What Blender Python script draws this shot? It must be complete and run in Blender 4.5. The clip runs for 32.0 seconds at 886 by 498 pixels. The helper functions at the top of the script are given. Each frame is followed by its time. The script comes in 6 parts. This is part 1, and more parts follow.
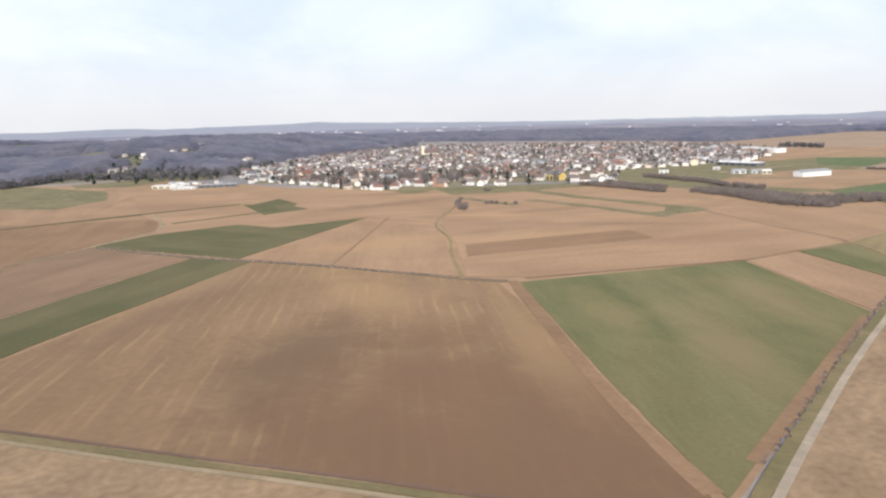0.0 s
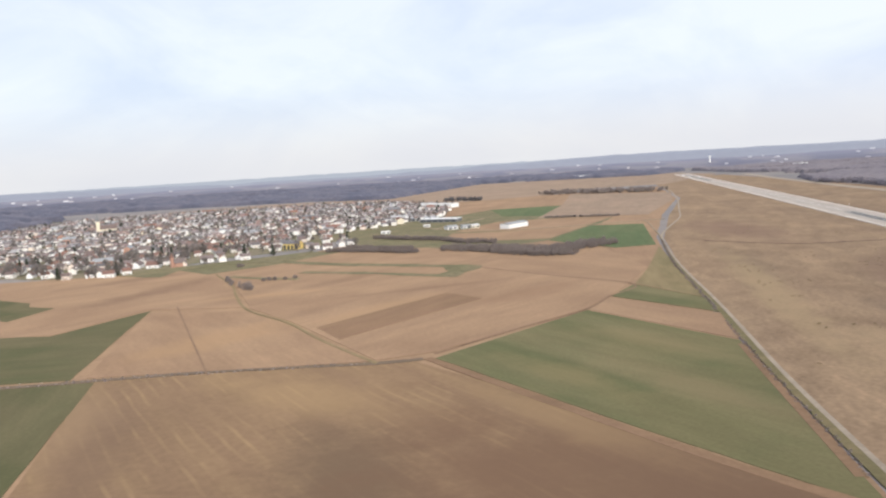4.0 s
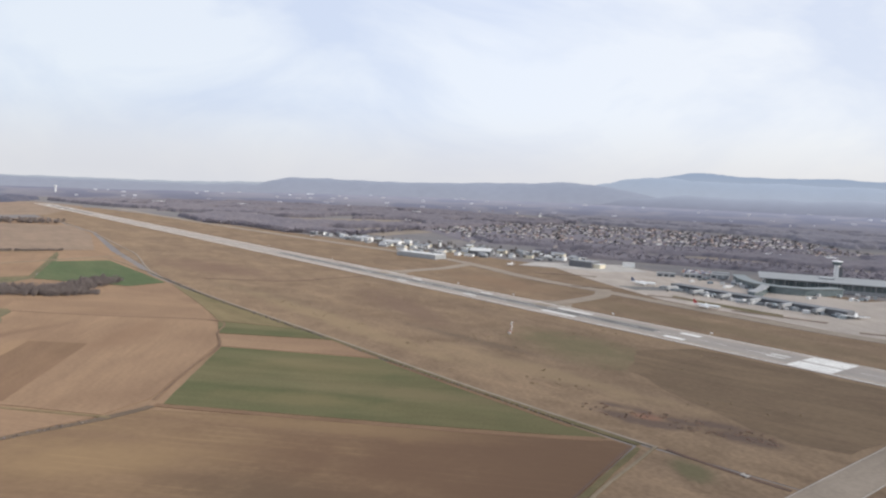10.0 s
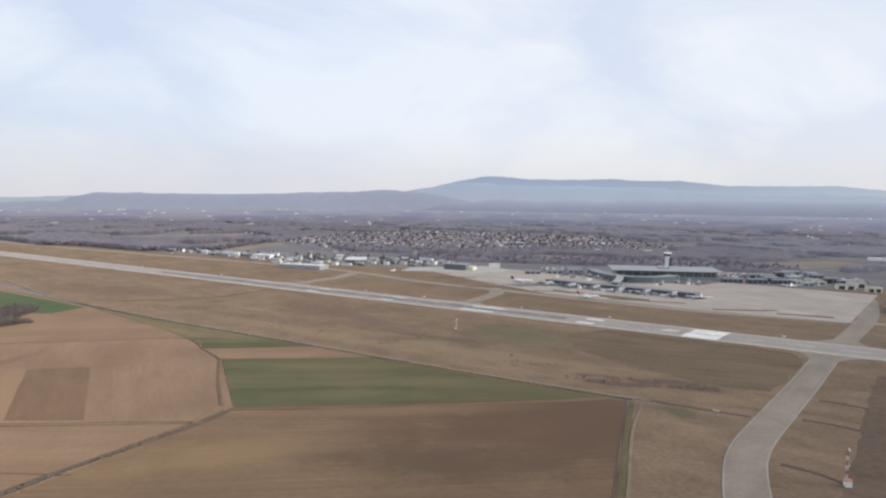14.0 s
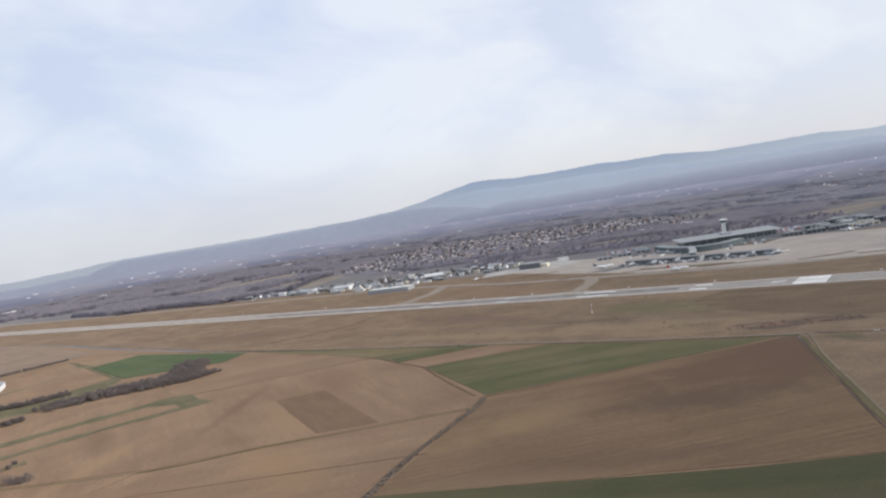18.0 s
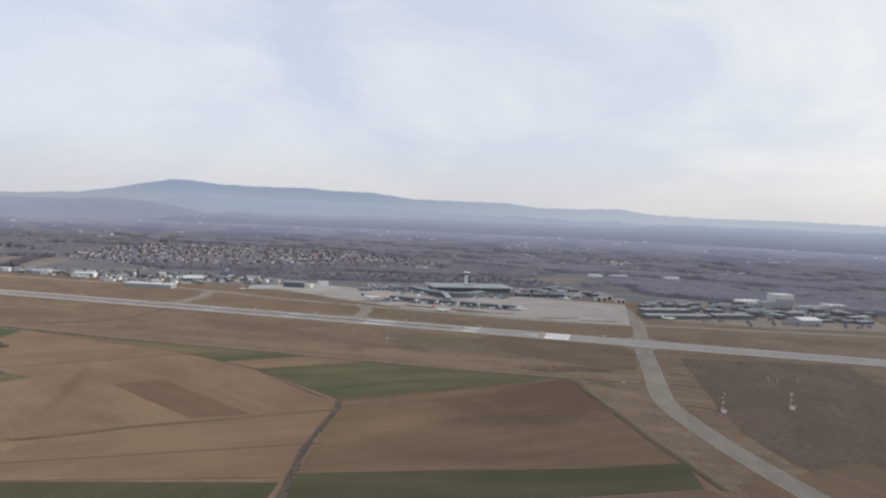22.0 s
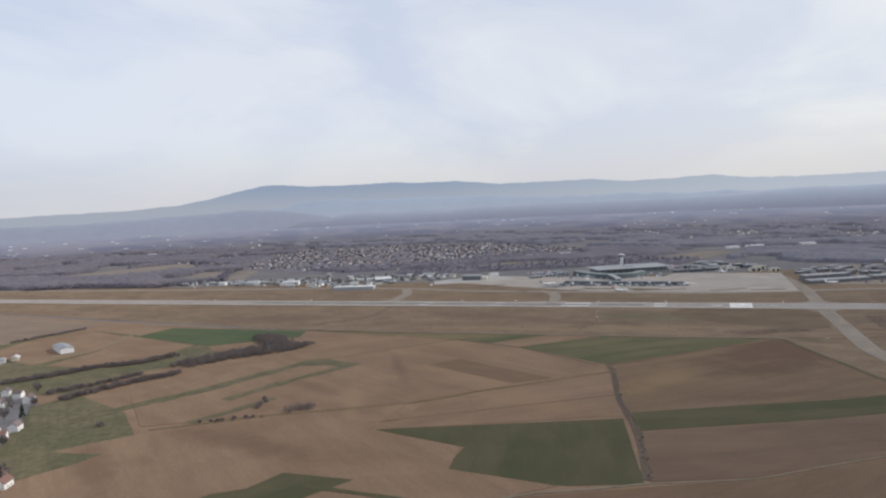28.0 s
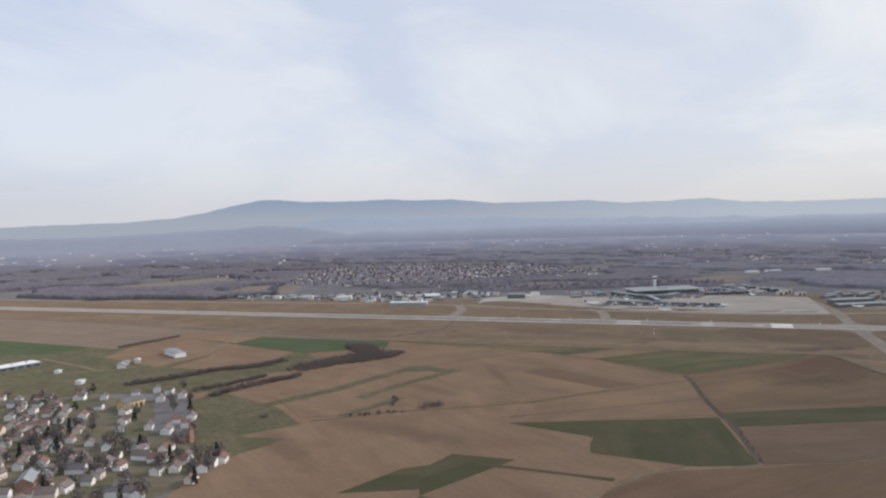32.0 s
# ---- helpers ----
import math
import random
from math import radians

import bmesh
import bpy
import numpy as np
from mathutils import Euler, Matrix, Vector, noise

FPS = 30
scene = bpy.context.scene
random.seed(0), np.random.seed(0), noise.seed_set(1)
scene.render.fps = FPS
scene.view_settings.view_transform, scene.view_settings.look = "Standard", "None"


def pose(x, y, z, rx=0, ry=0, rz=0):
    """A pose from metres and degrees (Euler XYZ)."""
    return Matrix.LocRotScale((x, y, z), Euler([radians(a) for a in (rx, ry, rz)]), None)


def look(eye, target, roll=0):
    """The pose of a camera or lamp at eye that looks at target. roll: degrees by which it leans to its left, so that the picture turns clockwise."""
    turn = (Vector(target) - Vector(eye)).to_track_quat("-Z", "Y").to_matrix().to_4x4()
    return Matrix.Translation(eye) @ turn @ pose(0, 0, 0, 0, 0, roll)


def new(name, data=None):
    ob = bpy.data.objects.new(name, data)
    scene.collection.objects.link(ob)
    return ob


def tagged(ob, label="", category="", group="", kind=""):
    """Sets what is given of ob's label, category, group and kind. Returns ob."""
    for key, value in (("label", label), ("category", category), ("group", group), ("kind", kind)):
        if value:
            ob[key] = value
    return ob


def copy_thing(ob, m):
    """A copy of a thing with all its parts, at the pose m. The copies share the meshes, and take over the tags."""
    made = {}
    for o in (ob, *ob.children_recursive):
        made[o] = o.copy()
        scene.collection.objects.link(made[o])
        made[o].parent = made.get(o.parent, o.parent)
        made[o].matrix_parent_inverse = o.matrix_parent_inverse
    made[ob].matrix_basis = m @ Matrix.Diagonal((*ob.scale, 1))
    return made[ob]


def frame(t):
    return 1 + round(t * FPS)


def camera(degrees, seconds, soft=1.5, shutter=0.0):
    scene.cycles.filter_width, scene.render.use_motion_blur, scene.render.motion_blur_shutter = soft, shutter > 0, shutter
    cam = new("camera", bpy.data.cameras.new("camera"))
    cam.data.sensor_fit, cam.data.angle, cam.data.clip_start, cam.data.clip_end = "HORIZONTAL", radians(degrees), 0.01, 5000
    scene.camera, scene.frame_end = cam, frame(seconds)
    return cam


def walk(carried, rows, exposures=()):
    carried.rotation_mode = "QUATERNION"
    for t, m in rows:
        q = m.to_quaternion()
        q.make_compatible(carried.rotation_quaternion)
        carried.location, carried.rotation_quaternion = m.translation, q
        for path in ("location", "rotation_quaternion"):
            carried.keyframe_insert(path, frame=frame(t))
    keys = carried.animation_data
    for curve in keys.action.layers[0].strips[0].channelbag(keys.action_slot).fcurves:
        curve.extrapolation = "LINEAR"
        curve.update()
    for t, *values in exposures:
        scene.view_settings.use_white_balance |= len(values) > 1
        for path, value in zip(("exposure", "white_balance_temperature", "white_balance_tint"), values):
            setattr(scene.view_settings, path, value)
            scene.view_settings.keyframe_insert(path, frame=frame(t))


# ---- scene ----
cam = camera(60.99, 32.0, soft=2.3)
# seconds, eye, target, roll
FLIGHT = [
    (0, (-210.82, -167.68, 79.26), (-272.53, -90.90, 62.04), -1.58),
    (0.5, (-225.38, -174.96, 80.89), (-280.71, -93.70, 62.58), -0.95),
    (1, (-240.12, -182.19, 82.57), (-289.39, -96.77, 65.94), -1.05),
    (1.5, (-254.91, -189.28, 84.38), (-294.13, -98.33, 70.60), -2.33),
    (2, (-269.80, -195.99, 86.38), (-294.41, -99.83, 74.18), -1.53),
    (2.5, (-284.83, -202.05, 88.49), (-302.17, -104.24, 77.04), -4.78),
    (4.5, (-345.71, -222.88, 97.35), (-364.14, -125.30, 85.52), -3.06),
    (5, (-361.51, -227.19, 99.36), (-368.12, -128.40, 85.31), -3.13),
    (5.5, (-377.59, -230.55, 101.13), (-376.36, -131.82, 85.32), -1.60),
    (6, (-393.86, -233.04, 102.59), (-381.61, -135.60, 83.74), -0.28),
    (6.5, (-410.20, -234.36, 103.97), (-385.99, -139.36, 84.25), 1.84),
    (7, (-426.65, -234.88, 105.24), (-392.88, -142.70, 86.20), 3.23),
    (7.5, (-443.07, -234.83, 106.43), (-401.68, -145.66, 88.12), 4.58),
    (8, (-459.64, -234.49, 107.62), (-409.81, -149.49, 90.54), 5.16),
    (8.5, (-476.31, -233.92, 108.75), (-421.48, -151.34, 95.50), 6.20),
    (9, (-493.17, -232.90, 109.77), (-435.87, -151.52, 100.11), 4.91),
    (9.5, (-510.08, -231.35, 110.58), (-449.69, -152.12, 101.89), 3.89),
    (10, (-527.09, -229.16, 111.37), (-464.09, -151.96, 102.98), 2.44),
    (10.5, (-543.95, -226.42, 112.13), (-479.31, -150.54, 104.23), 1.37),
    (11, (-560.96, -223.26, 112.78), (-495.04, -148.42, 105.48), 0.61),
    (11.5, (-578.09, -219.69, 113.39), (-512.15, -144.83, 106.43), -0.54),
    (12, (-595.20, -215.82, 113.92), (-528.20, -141.94, 106.66), -1.91),
    (12.5, (-612.34, -211.68, 114.41), (-541.15, -141.85, 106.97), -0.53),
    (13, (-629.58, -207.13, 114.96), (-552.31, -144.20, 106.68), 0.22),
    (13.5, (-647.03, -202.24, 115.45), (-567.85, -141.67, 107.60), 0.96),
    (14, (-664.94, -197.00, 116.09), (-584.09, -138.53, 109.31), 0.74),
    (14.5, (-683.27, -191.47, 117.05), (-602.61, -132.71, 110.63), -0.71),
    (16.5, (-757.27, -168.28, 122.17), (-675.22, -111.63, 114.52), -4.27),
    (17, (-775.48, -161.66, 123.43), (-692.78, -106.32, 113.56), -5.63),
    (17.5, (-793.27, -154.08, 124.60), (-712.17, -96.09, 116.90), -7.74),
    (18, (-810.62, -145.52, 125.84), (-729.58, -87.17, 120.64), -9.04),
    (18.5, (-827.67, -135.94, 127.30), (-741.77, -84.78, 125.22), -9.73),
    (19, (-844.35, -125.77, 129.05), (-753.69, -83.60, 127.66), -7.31),
    (19.5, (-860.62, -115.52, 131.10), (-767.92, -78.00, 131.93), -3.70),
    (20, (-876.45, -105.36, 133.44), (-783.24, -69.16, 132.70), -0.90),
    (20.5, (-892.00, -95.39, 135.96), (-796.45, -66.02, 133.21), -0.27),
    (21, (-907.42, -85.60, 138.56), (-810.69, -60.51, 134.93), 1.97),
    (21.5, (-922.88, -75.89, 141.11), (-825.79, -52.43, 136.42), 2.73),
    (22, (-938.37, -66.36, 143.58), (-840.98, -44.10, 139.09), 2.67),
    (22.5, (-953.91, -57.12, 145.94), (-856.76, -33.86, 141.31), 2.03),
    (23, (-969.56, -48.29, 148.13), (-872.68, -24.01, 143.17), 1.24),
    (23.5, (-985.29, -40.02, 150.08), (-888.99, -13.43, 145.60), 0.60),
    (24, (-1001.14, -32.07, 151.86), (-905.63, -2.85, 147.07), -0.09),
    (24.5, (-1017.14, -24.29, 153.53), (-921.83, 5.45, 147.85), -0.65),
    (25, (-1033.27, -16.40, 155.15), (-938.09, 12.78, 145.71), -0.99),
    (25.5, (-1049.56, -8.14, 156.90), (-954.18, 20.37, 147.52), -2.16),
    (27.5, (-1115.61, 25.93, 163.88), (-1021.14, 57.83, 156.21), -3.87),
    (28, (-1132.43, 34.56, 165.33), (-1038.47, 68.18, 158.92), -2.49),
    (28.5, (-1149.18, 43.33, 166.78), (-1056.04, 79.12, 160.23), -2.14),
    (29, (-1165.85, 52.17, 168.17), (-1072.96, 88.58, 161.29), -1.77),
    (29.5, (-1182.46, 61.03, 169.60), (-1089.69, 97.84, 163.43), -1.68),
    (30, (-1199.11, 69.94, 171.14), (-1106.34, 106.88, 165.61), -2.29),
    (30.5, (-1215.80, 79.03, 172.84), (-1122.75, 115.25, 167.48), -2.51),
    (31, (-1232.49, 88.26, 174.59), (-1139.11, 123.60, 169.00), -1.91),
    (31.5, (-1249.16, 97.59, 176.32), (-1153.91, 127.67, 171.68), -1.56),
    (32, (-1265.83, 106.91, 178.05), (-1171.51, 139.88, 174.01), -1.36),
]
walk(cam, [(t, look(e, g, r)) for t, e, g, r in FLIGHT],
     exposures=[(0, 0.29, 6500, 10), (4, 0.2, 6480, 10), (6, 0.08, 6450, 10), (10, 0.02, 6420, 10), (14.5, 0.0, 6380, 10), (17, 0.0, 6340, 10),
                (18.5, -0.10, 6320, 10), (20, -0.20, 6330, 10), (32, -0.19, 6320, 10)])

# ---- world, sun ----
world = bpy.data.worlds.new("sky")
scene.world = world
world.use_nodes = True
wn, wl = world.node_tree.nodes, world.node_tree.links
wn.clear()
SUN_AZ, SUN_EL = 145.0, 28.0  # degrees from +y, clockwise
w_out = wn.new("ShaderNodeOutputWorld")
w_sky = wn.new("ShaderNodeTexSky")
w_sky.sky_type, w_sky.sun_disc = "NISHITA", False
w_sky.sun_elevation, w_sky.sun_rotation = radians(SUN_EL), radians(SUN_AZ)
w_sky.air_density, w_sky.dust_density = 1.0, 2.0
w_bg1 = wn.new("ShaderNodeBackground")
w_bg1.inputs[1].default_value = 0.20
w_bg2 = wn.new("ShaderNodeBackground")
w_bg2.inputs[1].default_value = 1.0
w_mix = wn.new("ShaderNodeMixShader")
w_co = wn.new("ShaderNodeTexCoord")
w_map = wn.new("ShaderNodeMapping")
w_map.inputs["Scale"].default_value = (1.0, 1.0, 2.2)
w_map.inputs["Rotation"].default_value = (0.35, 0.5, 0.6)
w_no = wn.new("ShaderNodeTexNoise")
w_no.inputs["Scale"].default_value, w_no.inputs["Detail"].default_value = 3.2, 7.0
w_no.inputs["Roughness"].default_value, w_no.inputs["Distortion"].default_value = 0.55, 0.5
# colour of the thin cloud: bluish in the north-west, whiter in the south-east, warm grey in the haze low down
w_dot = wn.new("ShaderNodeVectorMath")
w_dot.operation = "DOT_PRODUCT"
w_dot.inputs[1].default_value = (0.643, -0.766, 0.15)
w_cr = wn.new("ShaderNodeValToRGB")
w_cr.color_ramp.elements[0].position, w_cr.color_ramp.elements[0].color = 0.05, (0.70, 0.755, 0.85, 1)
w_cr.color_ramp.elements[1].position, w_cr.color_ramp.elements[1].color = 0.92, (0.87, 0.88, 0.91, 1)
w_mid = w_cr.color_ramp.elements.new(0.46)
w_mid.color = (0.78, 0.835, 0.96, 1)
w_half = wn.new("ShaderNodeMapRange")
w_half.inputs[1].default_value, w_half.inputs[2].default_value = -1.0, 1.0
w_cl = wn.new("ShaderNodeValToRGB")
w_cl.color_ramp.elements[0].position, w_cl.color_ramp.elements[0].color = 0.40, (0.885, 0.91, 0.965, 1)
w_cl.color_ramp.elements[1].position, w_cl.color_ramp.elements[1].color = 0.61, (1.10, 1.08, 1.03, 1)
w_mul = wn.new("ShaderNodeMix")
w_mul.data_type, w_mul.blend_type = "RGBA", "MULTIPLY"
w_mul.inputs["Factor"].default_value = 1.0
w_sep = wn.new("ShaderNodeSeparateXYZ")
w_low = wn.new("ShaderNodeMapRange")
w_low.interpolation_type = "SMOOTHSTEP"
w_low.inputs[1].default_value, w_low.inputs[2].default_value = 0.0, 0.11
w_low.inputs[3].default_value, w_low.inputs[4].default_value = 0.7, 0.0
w_hz = wn.new("ShaderNodeMix")
w_hz.data_type = "RGBA"
w_hz.inputs["B"].default_value = (0.78, 0.765, 0.77, 1)
wl.new(w_co.outputs["Generated"], w_map.inputs["Vector"])
wl.new(w_map.outputs["Vector"], w_no.inputs["Vector"])
wl.new(w_co.outputs["Generated"], w_dot.inputs[0])
wl.new(w_co.outputs["Generated"], w_sep.inputs[0])
wl.new(w_dot.outputs["Value"], w_half.inputs[0])
wl.new(w_half.outputs[0], w_cr.inputs["Fac"])
wl.new(w_no.outputs["Fac"], w_cl.inputs["Fac"])
wl.new(w_cr.outputs["Color"], w_mul.inputs["A"])
wl.new(w_cl.outputs["Color"], w_mul.inputs["B"])
wl.new(w_sep.outputs["Z"], w_low.inputs[0])
wl.new(w_low.outputs[0], w_hz.inputs["Factor"])
wl.new(w_mul.outputs["Result"], w_hz.inputs["A"])
wl.new(w_sky.outputs["Color"], w_bg1.inputs["Color"])
wl.new(w_hz.outputs["Result"], w_bg2.inputs["Color"])
w_mix.inputs["Fac"].default_value = 0.9
wl.new(w_bg1.outputs[0], w_mix.inputs[1])
wl.new(w_bg2.outputs[0], w_mix.inputs[2])


def w_node(kind, **values):
    """A node of the world; values: its settings, and numbers or links for its inputs (i0, i1, ...)."""
    nd = wn.new("ShaderNode" + kind)
    for key, v in values.items():
        if key == "op":
            nd.operation = v
        elif isinstance(v, (int, float)):
            nd.inputs[int(key[1:])].default_value = v
        else:
            wl.new(v, nd.inputs[int(key[1:])])
    return nd


# the mountains thirty kilometres away: crest height in degrees by azimuth, too far to shift as the aeroplane moves
FAR_CREST = [(20, -0.5), (26, -0.3), (31, 0.02), (40, 0.06), (48, 0.22), (51, 0.42), (53, 0.72), (55, 1.20), (57.2, 1.64), (59, 1.60), (60.3, 1.44), (64, 1.42), (66.5, 1.52), (69, 1.38), (71.8, 1.40), (74.6, 1.06),
             (78, 1.06), (81.8, 1.10), (84, 0.84), (87.8, 0.90), (90, 1.02), (92.6, 0.68), (96, 0.60), (101, 0.64), (110, 0.55), (122, 0.15), (126, -0.4)]
w_az = w_node("Math", op="ARCTAN2", i0=w_sep.outputs["X"], i1=w_sep.outputs["Y"])
w_azn = w_node("MapRange", i0=w_az.outputs[0], i1=radians(10), i2=radians(130), i3=0.0, i4=1.0)
w_crest = wn.new("ShaderNodeValToRGB")
w_stops = w_crest.color_ramp.elements
while len(w_stops) < len(FAR_CREST):
    w_stops.new(1.0)
for stop, (az, el) in zip(list(w_stops), FAR_CREST):
    stop.position = (az - 10) / 120
    stop.color = ((el + 0.5) / 2.5,) * 3 + (1,)
wl.new(w_azn.outputs[0], w_crest.inputs["Fac"])
w_rough = wn.new("ShaderNodeTexNoise")
w_rough.inputs["Scale"].default_value, w_rough.inputs["Detail"].default_value, w_rough.inputs["Roughness"].default_value = 55.0, 6.0, 0.6
w_flat = w_node("CombineXYZ", i0=w_sep.outputs["X"], i1=w_sep.outputs["Y"])
wl.new(w_flat.outputs[0], w_rough.inputs["Vector"])
w_top = w_node("Math", op="MULTIPLY", i0=w_crest.outputs["Color"], i1=radians(2.5))
w_jag = w_node("Math", op="MULTIPLY", i0=w_rough.outputs["Fac"], i1=0.0036)
w_high = w_node("Math", op="ADD", i0=w_top.outputs[0], i1=w_jag.outputs[0])
w_high = w_node("Math", op="SUBTRACT", i0=w_high.outputs[0], i1=0.0018 + radians(0.45))
w_under = w_node("Math", op="SUBTRACT", i0=w_high.outputs[0], i1=w_sep.outputs["Z"])
w_mask = w_node("MapRange", i0=w_under.outputs[0], i1=0.0, i2=0.0006, i3=0.0, i4=1.0)
# haze at the foot of the range, painted as a paler tone
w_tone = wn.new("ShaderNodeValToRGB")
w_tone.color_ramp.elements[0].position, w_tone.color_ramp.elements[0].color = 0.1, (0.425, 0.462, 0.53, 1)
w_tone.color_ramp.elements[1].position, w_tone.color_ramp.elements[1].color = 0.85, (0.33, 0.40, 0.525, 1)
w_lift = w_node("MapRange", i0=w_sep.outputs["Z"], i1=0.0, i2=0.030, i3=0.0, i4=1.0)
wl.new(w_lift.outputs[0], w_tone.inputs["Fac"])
# the southern part lies farther off, its haze painted as a paler veil
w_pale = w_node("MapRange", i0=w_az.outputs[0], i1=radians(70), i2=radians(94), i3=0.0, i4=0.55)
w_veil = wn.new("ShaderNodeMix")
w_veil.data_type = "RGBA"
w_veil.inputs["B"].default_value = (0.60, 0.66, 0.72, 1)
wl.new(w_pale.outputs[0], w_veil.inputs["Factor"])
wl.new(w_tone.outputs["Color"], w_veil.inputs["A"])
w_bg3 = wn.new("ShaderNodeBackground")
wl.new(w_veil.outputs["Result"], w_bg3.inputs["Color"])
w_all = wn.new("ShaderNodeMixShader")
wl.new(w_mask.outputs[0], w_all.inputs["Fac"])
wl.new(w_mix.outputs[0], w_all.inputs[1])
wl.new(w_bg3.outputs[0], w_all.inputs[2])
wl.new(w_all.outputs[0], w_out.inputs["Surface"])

sun = new("sun", bpy.data.lights.new("sun", "SUN"))
sun.data.energy, sun.data.angle, sun.data.color = 2.9, radians(5), (1.0, 0.94, 0.86)
_az, _el = radians(SUN_AZ), radians(SUN_EL)
sun.matrix_world = look((0, 0, 900), (-math.sin(_az) * math.cos(_el) * 100, -math.cos(_az) * math.cos(_el) * 100,
                                      900 - math.sin(_el) * 100))

# ---- materials ----


def mat(name, rgb, rough=0.9, metal=0.0, vary=0.12, scale=0.5, bump=0.0, glow=None, spec=0.3):
    """Plain surface with two scales of variation."""
    m = bpy.data.materials.new(name)
    m.use_nodes = True
    n, l = m.node_tree.nodes, m.node_tree.links
    b = n["Principled BSDF"]
    b.inputs["Roughness"].default_value, b.inputs["Metallic"].default_value = rough, metal
    b.inputs["Specular IOR Level"].default_value = spec
    co = n.new("ShaderNodeTexCoord")
    big, fine = n.new("ShaderNodeTexNoise"), n.new("ShaderNodeTexNoise")
    big.inputs["Scale"].default_value, fine.inputs["Scale"].default_value = scale * 0.12, scale
    big.inputs["Detail"].default_value, fine.inputs["Detail"].default_value = 3, 5
    add = n.new("ShaderNodeMath")
    add.operation = "ADD"
    rng = n.new("ShaderNodeMapRange")
    rng.inputs[1].default_value, rng.inputs[2].default_value = 0.6, 1.4
    rng.inputs[3].default_value, rng.inputs[4].default_value = 1 - vary, 1 + vary
    mul = n.new("ShaderNodeMix")
    mul.data_type, mul.blend_type = "RGBA", "MULTIPLY"
    mul.inputs["Factor"].default_value = 1.0
    mul.inputs["A"].default_value = (*rgb, 1)
    for t in (big, fine):
        l.new(co.outputs["Object"], t.inputs["Vector"])
    l.new(big.outputs["Fac"], add.inputs[0])
    l.new(fine.outputs["Fac"], add.inputs[1])
    l.new(add.outputs[0], rng.inputs[0])
    l.new(rng.outputs[0], mul.inputs["B"])
    l.new(mul.outputs["Result"], b.inputs["Base Color"])
    if bump:
        bp = n.new("ShaderNodeBump")
        bp.inputs["Strength"].default_value = bump
        l.new(fine.outputs["Fac"], bp.inputs["Height"])
        l.new(bp.outputs[0], b.inputs["Normal"])
    if glow:
        b.inputs["Emission Color"].default_value = (*glow, 1)
        b.inputs["Emission Strength"].default_value = 1.0
    return m


